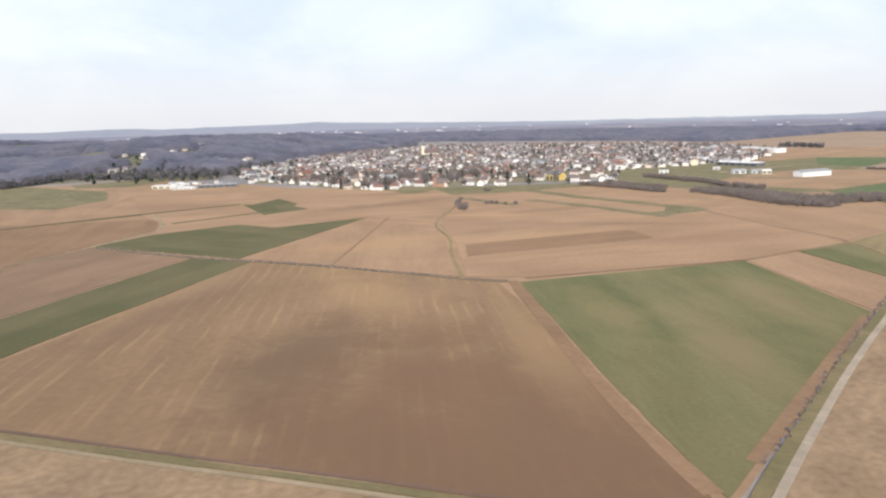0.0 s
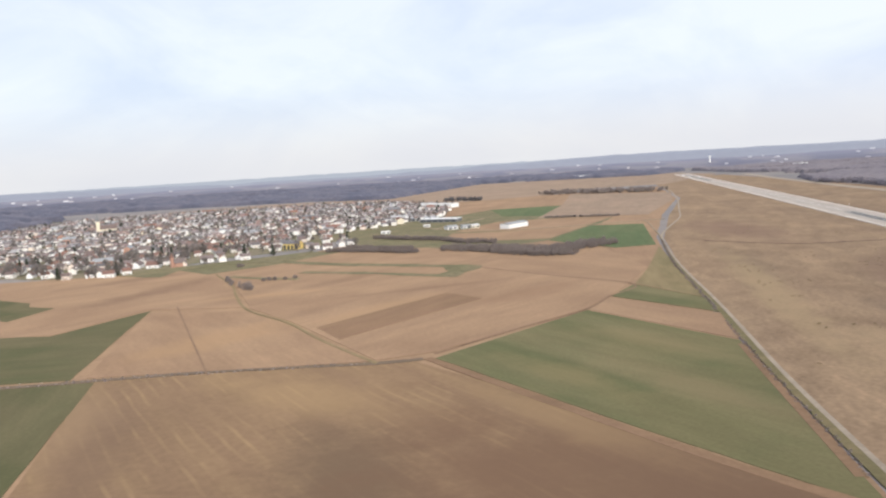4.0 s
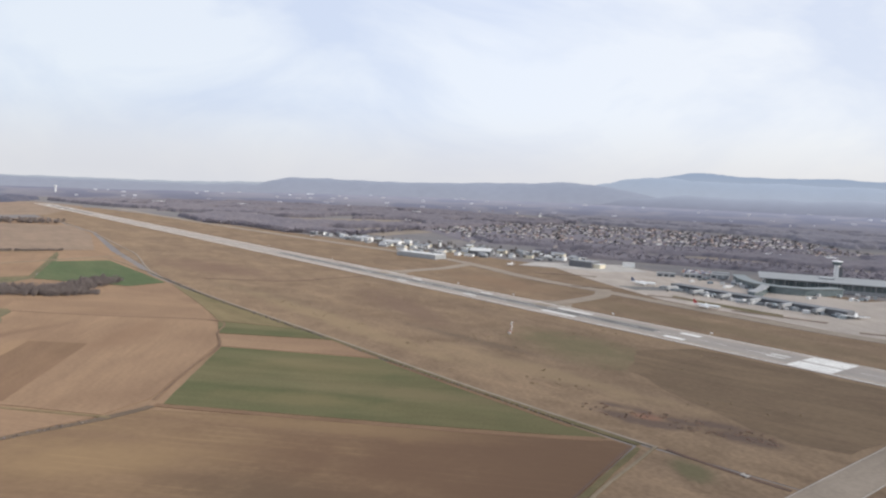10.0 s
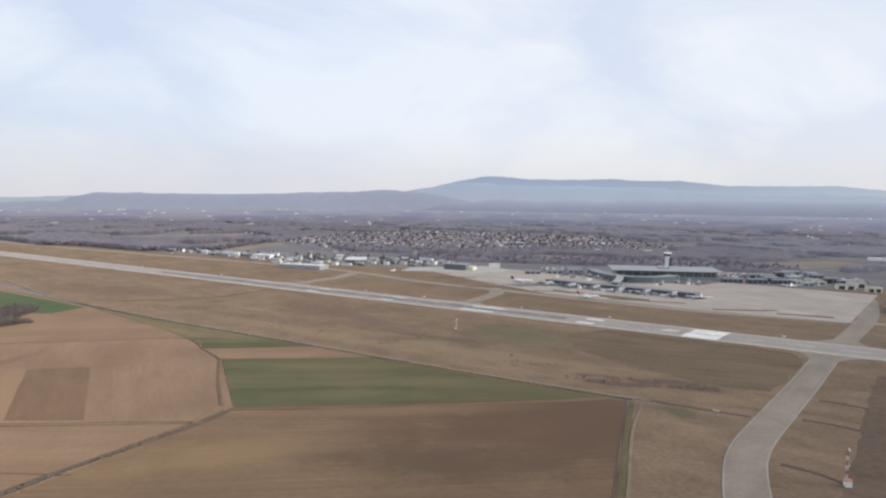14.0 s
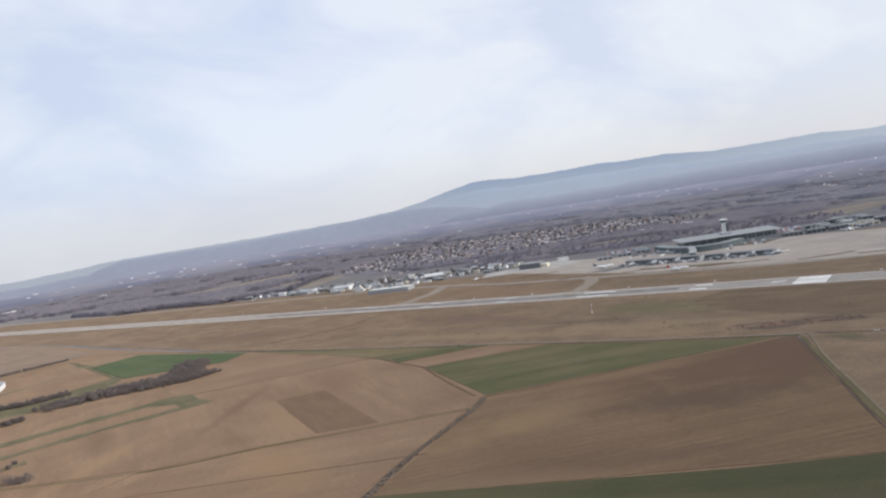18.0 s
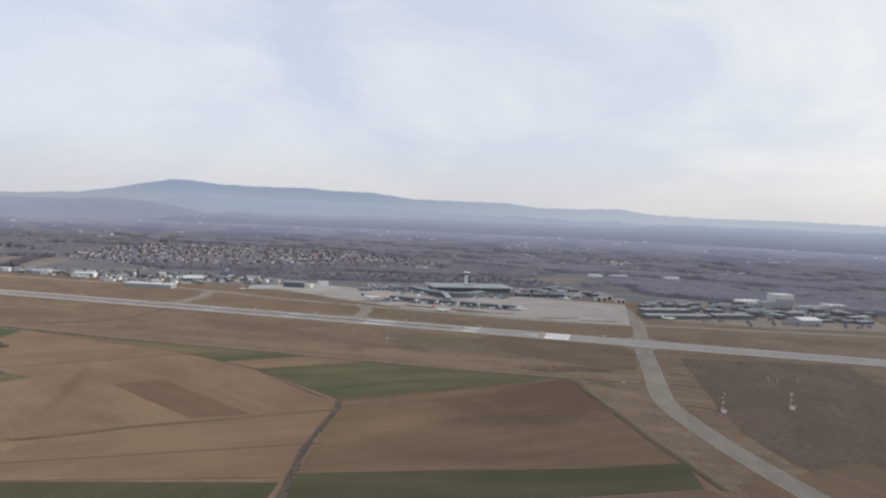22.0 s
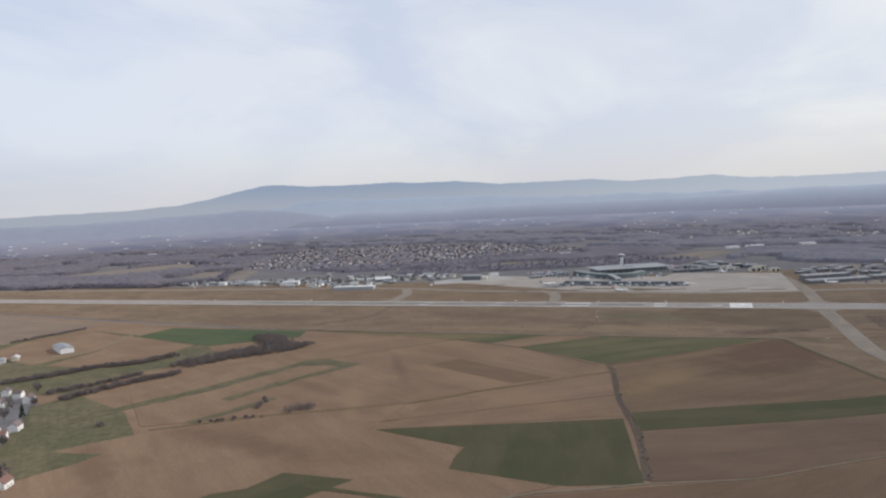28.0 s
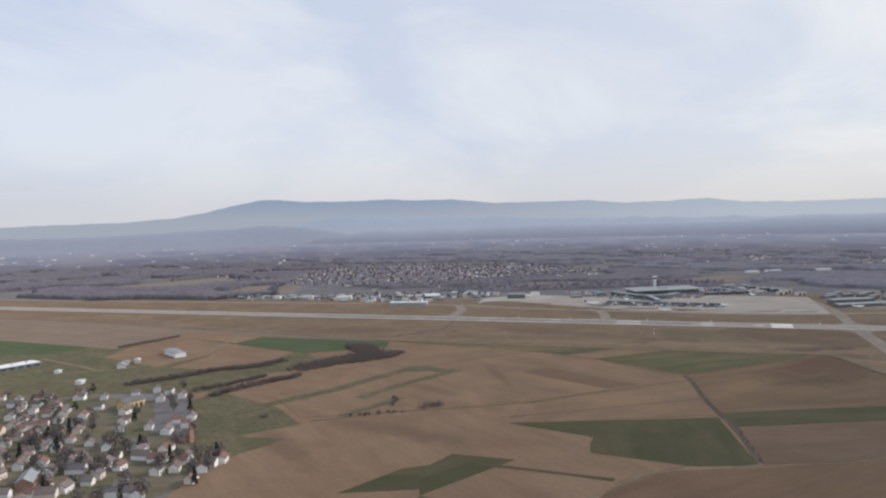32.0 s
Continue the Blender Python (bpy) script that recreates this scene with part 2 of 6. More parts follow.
def mixed(name, c1, c2, c3, patch=0.012, streak=(0.006, 0.25), amount=0.5, grain=0.6, contrast=0.16, rough=0.95, row=0.0, mottle=0.08, tuft=0.10, fleck=(0.016, 0.075)):
    """Field or grass: two colours in patches, a third in streaks along local x, and grain."""
    m = bpy.data.materials.new(name)
    m.use_nodes = True
    n, l = m.node_tree.nodes, m.node_tree.links
    b = n["Principled BSDF"]
    b.inputs["Roughness"].default_value = rough
    b.inputs["Specular IOR Level"].default_value = 0.1
    b.inputs["Diffuse Roughness"].default_value = 1.0
    co = n.new("ShaderNodeTexCoord")
    p1 = n.new("ShaderNodeTexNoise")
    p1.inputs["Scale"].default_value, p1.inputs["Detail"].default_value, p1.inputs["Distortion"].default_value = patch, 6, 0.6
    l.new(co.outputs["Object"], p1.inputs["Vector"])
    r1 = n.new("ShaderNodeMapRange")
    r1.interpolation_type = "SMOOTHSTEP"
    r1.inputs[1].default_value, r1.inputs[2].default_value = 0.5 - contrast, 0.5 + contrast
    l.new(p1.outputs["Fac"], r1.inputs[0])
    m1 = n.new("ShaderNodeMix")
    m1.data_type = "RGBA"
    m1.inputs["A"].default_value, m1.inputs["B"].default_value = (*c1, 1), (*c2, 1)
    l.new(r1.outputs[0], m1.inputs["Factor"])
    mp = n.new("ShaderNodeMapping")
    mp.inputs["Scale"].default_value = (streak[0], streak[1], 1)
    l.new(co.outputs["Object"], mp.inputs["Vector"])
    p2 = n.new("ShaderNodeTexNoise")
    p2.inputs["Scale"].default_value, p2.inputs["Detail"].default_value = 1.0, 5
    p2.inputs["Roughness"].default_value = 0.6
    l.new(mp.outputs["Vector"], p2.inputs["Vector"])
    r2 = n.new("ShaderNodeMapRange")
    r2.inputs[1].default_value, r2.inputs[2].default_value = 0.42, 0.68
    r2.inputs[4].default_value = amount
    l.new(p2.outputs["Fac"], r2.inputs[0])
    m2 = n.new("ShaderNodeMix")
    m2.data_type = "RGBA"
    m2.inputs["B"].default_value = (*c3, 1)
    l.new(m1.outputs["Result"], m2.inputs["A"])
    l.new(r2.outputs[0], m2.inputs["Factor"])
    g = n.new("ShaderNodeTexNoise")
    g.inputs["Scale"].default_value, g.inputs["Detail"].default_value = grain, 6
    l.new(co.outputs["Object"], g.inputs["Vector"])
    r3 = n.new("ShaderNodeMapRange")
    r3.inputs[1].default_value, r3.inputs[2].default_value, r3.inputs[3].default_value, r3.inputs[4].default_value = 0.3, 0.7, 1 - mottle, 1 + mottle
    l.new(g.outputs["Fac"], r3.inputs[0])
    m3 = n.new("ShaderNodeMix")
    m3.data_type, m3.blend_type = "RGBA", "MULTIPLY"
    m3.inputs["Factor"].default_value = 1.0
    l.new(m2.outputs["Result"], m3.inputs["A"])
    l.new(r3.outputs[0], m3.inputs["B"])
    last = m3
    if tuft:
        # drawn-out flecks of weed, residue and damp a few metres long
        mt, nt, rt, m5 = n.new("ShaderNodeMapping"), n.new("ShaderNodeTexNoise"), n.new("ShaderNodeMapRange"), n.new("ShaderNodeMix")
        mt.inputs["Scale"].default_value = (*fleck, 1)
        nt.inputs["Scale"].default_value, nt.inputs["Detail"].default_value, nt.inputs["Roughness"].default_value, nt.inputs["Distortion"].default_value = 1.0, 8, 0.68, 0.8
        l.new(co.outputs["Object"], mt.inputs["Vector"])
        l.new(mt.outputs["Vector"], nt.inputs["Vector"])
        rt.inputs[1].default_value, rt.inputs[2].default_value, rt.inputs[3].default_value, rt.inputs[4].default_value = 0.33, 0.67, 1 - tuft, 1 + tuft
        l.new(nt.outputs["Fac"], rt.inputs[0])
        m5.data_type, m5.blend_type = "RGBA", "MULTIPLY"
        m5.inputs["Factor"].default_value = 1.0
        l.new(last.outputs["Result"], m5.inputs["A"])
        l.new(rt.outputs[0], m5.inputs["B"])
        last = m5
    if row:
        # thin pale straw lines along local x, in some places only
        w, r4 = n.new("ShaderNodeTexWave"), n.new("ShaderNodeMapRange")
        w.bands_direction = "Y"
        w.inputs["Scale"].default_value, w.inputs["Distortion"].default_value = row, 1.6
        w.inputs["Detail"].default_value, w.inputs["Detail Scale"].default_value = 2, 0.6
        l.new(co.outputs["Object"], w.inputs["Vector"])
        r4.inputs[1].default_value, r4.inputs[2].default_value = 0.74, 1.0
        l.new(w.outputs["Fac"], r4.inputs[0])
        mr, rn, rr, ml, m4 = n.new("ShaderNodeMapping"), n.new("ShaderNodeTexNoise"), n.new("ShaderNodeMapRange"), n.new("ShaderNodeMath"), n.new("ShaderNodeMix")
        mr.inputs["Scale"].default_value = (0.022, 0.05, 1)
        rn.inputs["Scale"].default_value, rn.inputs["Detail"].default_value, rn.inputs["Roughness"].default_value = 1.0, 6, 0.65
        rr.inputs[1].default_value, rr.inputs[2].default_value, rr.inputs[4].default_value = 0.46, 0.66, 0.5
        l.new(co.outputs["Object"], mr.inputs["Vector"])
        l.new(mr.outputs["Vector"], rn.inputs["Vector"])
        l.new(rn.outputs["Fac"], rr.inputs[0])
        ml.operation = "MULTIPLY"
        l.new(r4.outputs[0], ml.inputs[0])
        l.new(rr.outputs[0], ml.inputs[1])
        m4.data_type = "RGBA"
        m4.inputs["B"].default_value = (*(v * 1.12 for v in c3), 1)
        l.new(ml.outputs[0], m4.inputs["Factor"])
        l.new(last.outputs["Result"], m4.inputs["A"])
        last = m4
    l.new(last.outputs["Result"], b.inputs["Base Color"])
    bp = n.new("ShaderNodeBump")
    bp.inputs["Strength"].default_value, bp.inputs["Distance"].default_value = 0.4, 0.15
    l.new(g.outputs["Fac"], bp.inputs["Height"])
    l.new(bp.outputs[0], b.inputs["Normal"])
    return m


M_TAN = mixed("stubble_tan", (0.249, 0.168, 0.109), (0.209, 0.138, 0.090), (0.170, 0.111, 0.074), streak=(0.003, 0.035), amount=0.45, patch=0.012, grain=0.4, row=0.04, tuft=0.07)
M_BROWN = mixed("stubble_brown", (0.169, 0.112, 0.071), (0.141, 0.094, 0.060), (0.243, 0.168, 0.093), streak=(0.0028, 0.06), amount=0.28, patch=0.006, contrast=0.14, grain=0.3, row=0.052, mottle=0.07, tuft=0.06)
M_UMBER = mixed("turned_stubble", (0.188, 0.121, 0.077), (0.160, 0.104, 0.066), (0.134, 0.087, 0.059), streak=(0.004, 0.06), amount=0.4)
M_FALLOW = mixed("olive_fallow", (0.168, 0.134, 0.075), (0.138, 0.115, 0.063), (0.194, 0.146, 0.086), streak=(0.004, 0.05), amount=0.5, tuft=0.15)
# crop and harvested colours, darkened for fields viewed more towards the sun
M_CROP = mixed("dimmed_crop", (0.070, 0.071, 0.036), (0.089, 0.082, 0.045), (0.121, 0.098, 0.059), streak=(0.003, 0.03), amount=0.45, contrast=0.10)
M_HARVEST = mixed("harvested_field", (0.153, 0.103, 0.072), (0.180, 0.121, 0.082), (0.124, 0.085, 0.060), streak=(0.004, 0.05), amount=0.5)
M_DITCH = mixed("ditch_weeds", (0.115, 0.088, 0.066), (0.138, 0.104, 0.076), (0.092, 0.074, 0.056), patch=0.05, amount=0.4)
M_SOIL = mixed("ploughed_soil", (0.129, 0.088, 0.070), (0.106, 0.073, 0.059), (0.159, 0.107, 0.082), streak=(0.004, 0.06), amount=0.4)
M_GREEN = mixed("winter_wheat", (0.087, 0.091, 0.045), (0.112, 0.103, 0.053), (0.169, 0.136, 0.080), streak=(0.003, 0.03), amount=0.5, contrast=0.10)
M_GREEN2 = mixed("young_crop", (0.070, 0.096, 0.047), (0.086, 0.104, 0.053), (0.12, 0.12, 0.065), streak=(0.005, 0.07), amount=0.3)
M_VERGE = mixed("verge_grass", (0.118, 0.102, 0.055), (0.150, 0.120, 0.068), (0.088, 0.08, 0.046), patch=0.05, amount=0.4)
M_GARDEN = mixed("village_gardens", (0.120, 0.112, 0.066), (0.185, 0.155, 0.115), (0.098, 0.092, 0.058), patch=0.03, streak=(0.03, 0.03), amount=0.6, contrast=0.08)
M_AIRGRASS = mixed("airfield_grass", (0.226, 0.160, 0.105), (0.178, 0.124, 0.082), (0.132, 0.095, 0.068), patch=0.014, streak=(0.004, 0.03), amount=0.4, grain=0.4, contrast=0.2, mottle=0.16, tuft=0.17, fleck=(0.035, 0.06))
# open land out to the horizon, coloured blue-grey in place of haze
M_PLAIN = mixed("hazy_plain_ground", (0.203, 0.183, 0.173), (0.164, 0.155, 0.157), (0.134, 0.131, 0.142), patch=0.006, streak=(0.004, 0.008), amount=0.7, contrast=0.05, grain=0.1)
M_ASPHALT = mixed("runway_asphalt", (0.319, 0.285, 0.257), (0.279, 0.251, 0.227), (0.362, 0.326, 0.294), patch=0.03, streak=(0.002, 0.12), amount=0.4, grain=0.5, rough=0.85)
M_TAXI = mixed("taxiway_asphalt", (0.288, 0.239, 0.191), (0.250, 0.208, 0.166), (0.216, 0.181, 0.146), patch=0.03, streak=(0.004, 0.1), amount=0.4, grain=0.5, rough=0.85)
M_CONCRETE = mixed("apron_concrete", (0.412, 0.359, 0.311), (0.362, 0.317, 0.276), (0.300, 0.265, 0.235), patch=0.02, streak=(0.01, 0.03), amount=0.5, grain=0.3)
M_PALECON = mixed("pale_concrete", (0.44, 0.412, 0.378), (0.38, 0.356, 0.33), (0.31, 0.29, 0.27), patch=0.03, amount=0.35, grain=0.3)
M_DIRT = mixed("farm_track", (0.245, 0.196, 0.141), (0.200, 0.162, 0.113), (0.160, 0.132, 0.086), patch=0.05, amount=0.4)
M_GRAVEL = mixed("perimeter_road", (0.270, 0.230, 0.183), (0.233, 0.196, 0.157), (0.185, 0.158, 0.124), patch=0.06, amount=0.4)
M_MARK = mat("marking_paint", (0.68, 0.67, 0.645), 0.7, vary=0.15, scale=0.4)
M_RUBBER = mat("tyre_rubber_and_dark_apron", (0.13, 0.127, 0.123), 0.8, vary=0.25, scale=0.2)
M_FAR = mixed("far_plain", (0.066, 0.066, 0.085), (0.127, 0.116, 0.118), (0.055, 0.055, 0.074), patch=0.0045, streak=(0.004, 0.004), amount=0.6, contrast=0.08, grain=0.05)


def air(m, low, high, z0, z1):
    """Haze painted as emission on far land, changing with height."""
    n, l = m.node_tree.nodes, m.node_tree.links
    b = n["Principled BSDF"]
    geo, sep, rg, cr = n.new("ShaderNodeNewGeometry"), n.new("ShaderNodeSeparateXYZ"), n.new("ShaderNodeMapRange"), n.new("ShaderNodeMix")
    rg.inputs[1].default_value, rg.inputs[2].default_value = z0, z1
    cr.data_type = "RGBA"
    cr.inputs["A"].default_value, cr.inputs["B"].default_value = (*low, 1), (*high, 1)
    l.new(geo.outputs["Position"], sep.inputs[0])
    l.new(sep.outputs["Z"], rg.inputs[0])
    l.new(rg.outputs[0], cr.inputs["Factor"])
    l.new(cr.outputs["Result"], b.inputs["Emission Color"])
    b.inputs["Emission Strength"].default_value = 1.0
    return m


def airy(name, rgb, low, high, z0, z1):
    """Far hills with emission standing in for kilometres of air, graded foot to crest."""
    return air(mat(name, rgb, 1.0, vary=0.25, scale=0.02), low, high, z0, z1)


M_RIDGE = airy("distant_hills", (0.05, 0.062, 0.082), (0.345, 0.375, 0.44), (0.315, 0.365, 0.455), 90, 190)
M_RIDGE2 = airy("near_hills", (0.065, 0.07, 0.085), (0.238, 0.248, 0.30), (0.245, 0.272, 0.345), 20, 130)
def stain(m, x, y, angle, rx, ry, rgb, strength=0.8):
    """A soft-edged patch of other growth or soil at a place on the ground."""
    n, l = m.node_tree.nodes, m.node_tree.links
    b = n["Principled BSDF"]
    before = b.inputs["Base Color"].links[0].from_socket
    geo, mp, ln, no, ad, rg, mx = (n.new("ShaderNode" + k) for k in ("NewGeometry", "Mapping", "VectorMath", "TexNoise", "Math", "MapRange", "Mix"))
    mp.vector_type = "TEXTURE"
    mp.inputs["Location"].default_value, mp.inputs["Rotation"].default_value, mp.inputs["Scale"].default_value = (x, y, 0), (0, 0, radians(angle)), (rx, ry, 1000)
    ln.operation, ad.operation = "LENGTH", "MULTIPLY_ADD"
    no.inputs["Scale"].default_value, no.inputs["Detail"].default_value, no.inputs["Roughness"].default_value = 0.035, 7, 0.7
    l.new(geo.outputs["Position"], mp.inputs["Vector"])
    l.new(geo.outputs["Position"], no.inputs["Vector"])
    l.new(mp.outputs["Vector"], ln.inputs[0])
    l.new(no.outputs["Fac"], ad.inputs[0])
    ad.inputs[1].default_value = 2.2
    l.new(ln.outputs["Value"], ad.inputs[2])
    rg.interpolation_type = "SMOOTHSTEP"
    rg.inputs[1].default_value, rg.inputs[2].default_value, rg.inputs[3].default_value, rg.inputs[4].default_value = 1.35, 2.45, strength, 0.0
    l.new(ad.outputs[0], rg.inputs[0])
    mx.data_type = "RGBA"
    mx.inputs["B"].default_value = (*rgb, 1)
    l.new(rg.outputs[0], mx.inputs["Factor"])
    l.new(before, mx.inputs["A"])
    l.new(mx.outputs["Result"], b.inputs["Base Color"])


# grass: moss beside the mast, dark worn ground, reddish bare earth
stain(M_AIRGRASS, -112, 118, 80, 74, 36, (0.122, 0.112, 0.062), 0.7)
stain(M_AIRGRASS, -211, -9, 110, 9, 6, (0.237, 0.123, 0.086), 0.8)
for gx, gy, ga, gr, gq in ((-221, 2, 100, 9, 4), (-206, -2, 70, 7, 3), (-217, -20, 120, 10, 4), (-203, -22, 95, 8, 3), (-193, -36, 110, 13, 4), (-200, -56, 105, 12, 5), (-209, 12, 100, 8, 3)):
    stain(M_AIRGRASS, gx, gy, ga, gr * 1.5, gq * 1.7, (0.101, 0.073, 0.063), 0.75)
stain(M_AIRGRASS, -165, 175, 95, 80, 9, (0.118, 0.089, 0.065), 0.6)
stain(M_AIRGRASS, -165, 655, 100, 120, 42, (0.154, 0.102, 0.074), 0.8)
stain(M_AIRGRASS, -120, 330, 75, 110, 24, (0.149, 0.100, 0.074), 0.7)
stain(M_AIRGRASS, -205, 410, 90, 110, 20, (0.134, 0.099, 0.068), 0.6)
stain(M_AIRGRASS, -215, 300, 88, 190, 14, (0.252, 0.187, 0.114), 0.6)
stain(M_AIRGRASS, -190, 90, 95, 110, 16, (0.247, 0.182, 0.113), 0.6)
stain(M_AIRGRASS, 85, 410, 80, 110, 40, (0.206, 0.135, 0.086), 0.7)
stain(M_AIRGRASS, -180, -260, 20, 130, 90, (0.113, 0.079, 0.057), 0.85)
stain(M_AIRGRASS, -258, -65, 60, 15, 8, (0.105, 0.102, 0.056), 0.75)
stain(M_AIRGRASS, 60, 120, 85, 190, 26, (0.154, 0.116, 0.072), 0.6)
# brown field: a dark moist hollow between paler drill strips, wheat: thin yellow places
stain(M_BROWN, -404, -5, 118, 62, 24, (0.101, 0.071, 0.048), 0.75)
# reddish east half, its colour also darkened for tinted window glass
stain(M_BROWN, -312, -30, 138, 125, 70, (0.119, 0.073, 0.048), 0.8)
stain(M_BROWN, -505, 10, 118, 80, 14, (0.122, 0.081, 0.057), 0.55)
stain(M_BROWN, -455, 78, 150, 60, 22, (0.252, 0.172, 0.095), 0.5)
stain(M_BROWN, -345, 52, 134, 60, 14, (0.237, 0.162, 0.091), 0.45)
stain(M_BROWN, -535, 40, 115, 50, 16, (0.211, 0.145, 0.091), 0.5)
# stubble: reddish turned patches and paler bands
stain(M_TAN, -450, 330, 28, 60, 7, (0.139, 0.088, 0.060), 0.5)
stain(M_TAN, -690, 350, 75, 80, 16, (0.134, 0.085, 0.059), 0.6)
stain(M_TAN, -757, 420, 50, 75, 12, (0.144, 0.092, 0.063), 0.6)
stain(M_TAN, -530, 390, 60, 60, 12, (0.154, 0.099, 0.065), 0.5)
stain(M_TAN, -565, 325, 25, 50, 9, (0.278, 0.185, 0.107), 0.5)
stain(M_TAN, -470, 250, 58, 70, 14, (0.268, 0.177, 0.103), 0.5)
stain(M_TAN, -545, 175, 60, 60, 22, (0.273, 0.179, 0.103), 0.5)
stain(M_TAN, -370, 300, 50, 60, 18, (0.185, 0.116, 0.074), 0.5)
stain(M_TAN, -860, 250, 40, 90, 30, (0.165, 0.108, 0.072), 0.5)
stain(M_TAN, -640, 20, 120, 70, 25, (0.242, 0.172, 0.114), 0.6)
stain(M_GREEN, -345, 105, 133, 42, 12, (0.180, 0.140, 0.076), 0.45)
stain(M_GREEN, -300, 160, 133, 60, 12, (0.175, 0.137, 0.076), 0.4)
stain(M_GREEN, -290, 85, 133, 45, 14, (0.165, 0.130, 0.074), 0.5)
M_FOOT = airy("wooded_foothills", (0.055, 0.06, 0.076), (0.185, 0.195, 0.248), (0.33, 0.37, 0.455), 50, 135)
# painted haze: emission on the far plain, stronger as it rises
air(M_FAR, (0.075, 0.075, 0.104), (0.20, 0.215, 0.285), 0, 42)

# ---- builders ----


def part(name, bm, material, parent=None, label="", smooth=False):
    me = bpy.data.meshes.new(name)
    bm.to_mesh(me)
    bm.free()
    if smooth:
        me.shade_smooth()
    me.materials.append(material)
    ob = new(name, me)
    if parent:
        ob.parent = parent
    if label:
        ob["label"] = label
    return ob


def mesh_of(name, verts, faces, material, parent=None, label=""):
    me = bpy.data.meshes.new(name)
    me.from_pydata(verts, [], faces)
    me.materials.append(material)
    ob = new(name, me)
    if parent:
        ob.parent = parent
    if label:
        ob["label"] = label
    return ob


def thing(name, m, label, category, group="", kind=""):
    ob = new(name)
    ob.matrix_world = m
    return tagged(ob, label, category, group, kind)


def sheet(name, corners, material, z, label, category, along=None, wobble=0.5, skirt=0.6, kind="structure"):
    """A flat patch of land with uneven borders; its local x axis runs along its furrows."""
    n = len(corners)
    cx, cy = sum(c[0] for c in corners) / n, sum(c[1] for c in corners) / n
    if along is None:
        a, b = max(((corners[i], corners[(i + 1) % n]) for i in range(n)), key=lambda e: math.dist(*e))
        along = math.degrees(math.atan2(b[1] - a[1], b[0] - a[0]))
    m = pose(cx, cy, z, 0, 0, along)
    inv = m.inverted()
    pts = []
    for i in range(n):
        a, b = Vector(corners[i]), Vector(corners[(i + 1) % n])
        k = max(1, int((b - a).length / 9))
        side = Vector((-(b - a).y, (b - a).x)).normalized()
        for j in range(k):
            q = a.lerp(b, j / k)
            if j:
                q += side * wobble * noise.noise((q.x * 0.06, q.y * 0.06, z * 9))
            pts.append(inv @ Vector((q.x, q.y, z)))
    bm = bmesh.new()
    top = [bm.verts.new(p) for p in pts]
    low = [bm.verts.new(p - Vector((0, 0, skirt))) for p in pts]
    bm.faces.new(top)
    for i in range(len(top)):
        j = (i + 1) % len(top)
        bm.faces.new((top[i], low[i], low[j], top[j]))
    bmesh.ops.recalc_face_normals(bm, faces=bm.faces)
    bmesh.ops.triangulate(bm, faces=[f for f in bm.faces if len(f.verts) > 4])
    ob = part(name, bm, material)
    ob.matrix_world = m
    if ob.data.polygons and sum(p.normal.z for p in ob.data.polygons) < 0:
        ob.data.flip_normals()
    return tagged(ob, label, category, kind=kind)


def ribbon(name, line, width, material, z, label, category, skirt=0.5, wobble=0.0):
    """A road, track or ditch along a line of plan points."""
    pts = [Vector(p) for p in line]
    fine = []
    for i in range(len(pts) - 1):
        p0, p1, p2, p3 = pts[max(i - 1, 0)], pts[i], pts[i + 1], pts[min(i + 2, len(pts) - 1)]
        k = max(2, int((p2 - p1).length / 12))
        for j in range(k):
            t = j / k
            fine.append(0.5 * (2 * p1 + (p2 - p0) * t + (2 * p0 - 5 * p1 + 4 * p2 - p3) * t * t + (3 * p1 - p0 - 3 * p2 + p3) * t ** 3))
    fine.append(pts[-1])
    bm = bmesh.new()
    rows = []
    for i, p in enumerate(fine):
        d = (fine[min(i + 1, len(fine) - 1)] - fine[max(i - 1, 0)]).normalized()
        s = Vector((-d.y, d.x)) * width / 2 * (1 + wobble * noise.noise((p.x * 0.05, p.y * 0.05, 3)))
        rows.append([bm.verts.new((q.x, q.y, h)) for q, h in ((p + s, z - skirt), (p + s, z), (p - s, z), (p - s, z - skirt))])
    for a, b in zip(rows, rows[1:]):
        for k in range(3):
            bm.faces.new((a[k], a[k + 1], b[k + 1], b[k]))
    bmesh.ops.recalc_face_normals(bm, faces=bm.faces)
    ob = part(name, bm, material)
    if sum(p.normal.z * p.area for p in ob.data.polygons) < 0:
        ob.data.flip_normals()
    return tagged(ob, label, category, kind="structure")


# ---- land ----
CX, CY = -750.0, -75.0


def ring(name, r0, r1, z0, z1, az0, az1, material, step, rows, rough, back=True):
    """A band of land in polar form about the middle of the flight; z0, z1: heights by azimuth."""
    verts, faces = [], []
    azs = np.arange(az0, az1 + step / 2, step)
    for az in azs:
        s, c = math.sin(radians(az)), math.cos(radians(az))
        for k in range(rows + 1):
            t = k / rows
            r = r0 + (r1 - r0) * t
            e = t * t * (3 - 2 * t)
            h = z0(az) + (z1(az) - z0(az)) * e
            h += rough * t * (noise.fractal((s * r * 0.004, c * r * 0.004, 2.0), 0.8, 2.0, 5) + 0.2)
            h += 0.3 * rough * t * noise.noise((s * r * 0.022, c * r * 0.022, 7.0))
            verts.append((CX + s * r, CY + c * r, h))
        if back:
            verts.append((CX + s * (r1 + 160), CY + c * (r1 + 160), -20))
    w = rows + (2 if back else 1)
    for i in range(len(azs) - 1):
        for k in range(w - 1):
            a = i * w + k
            faces.append((a, a + 1, a + w + 1, a + w))
    ob = mesh_of(name, verts, faces, material)
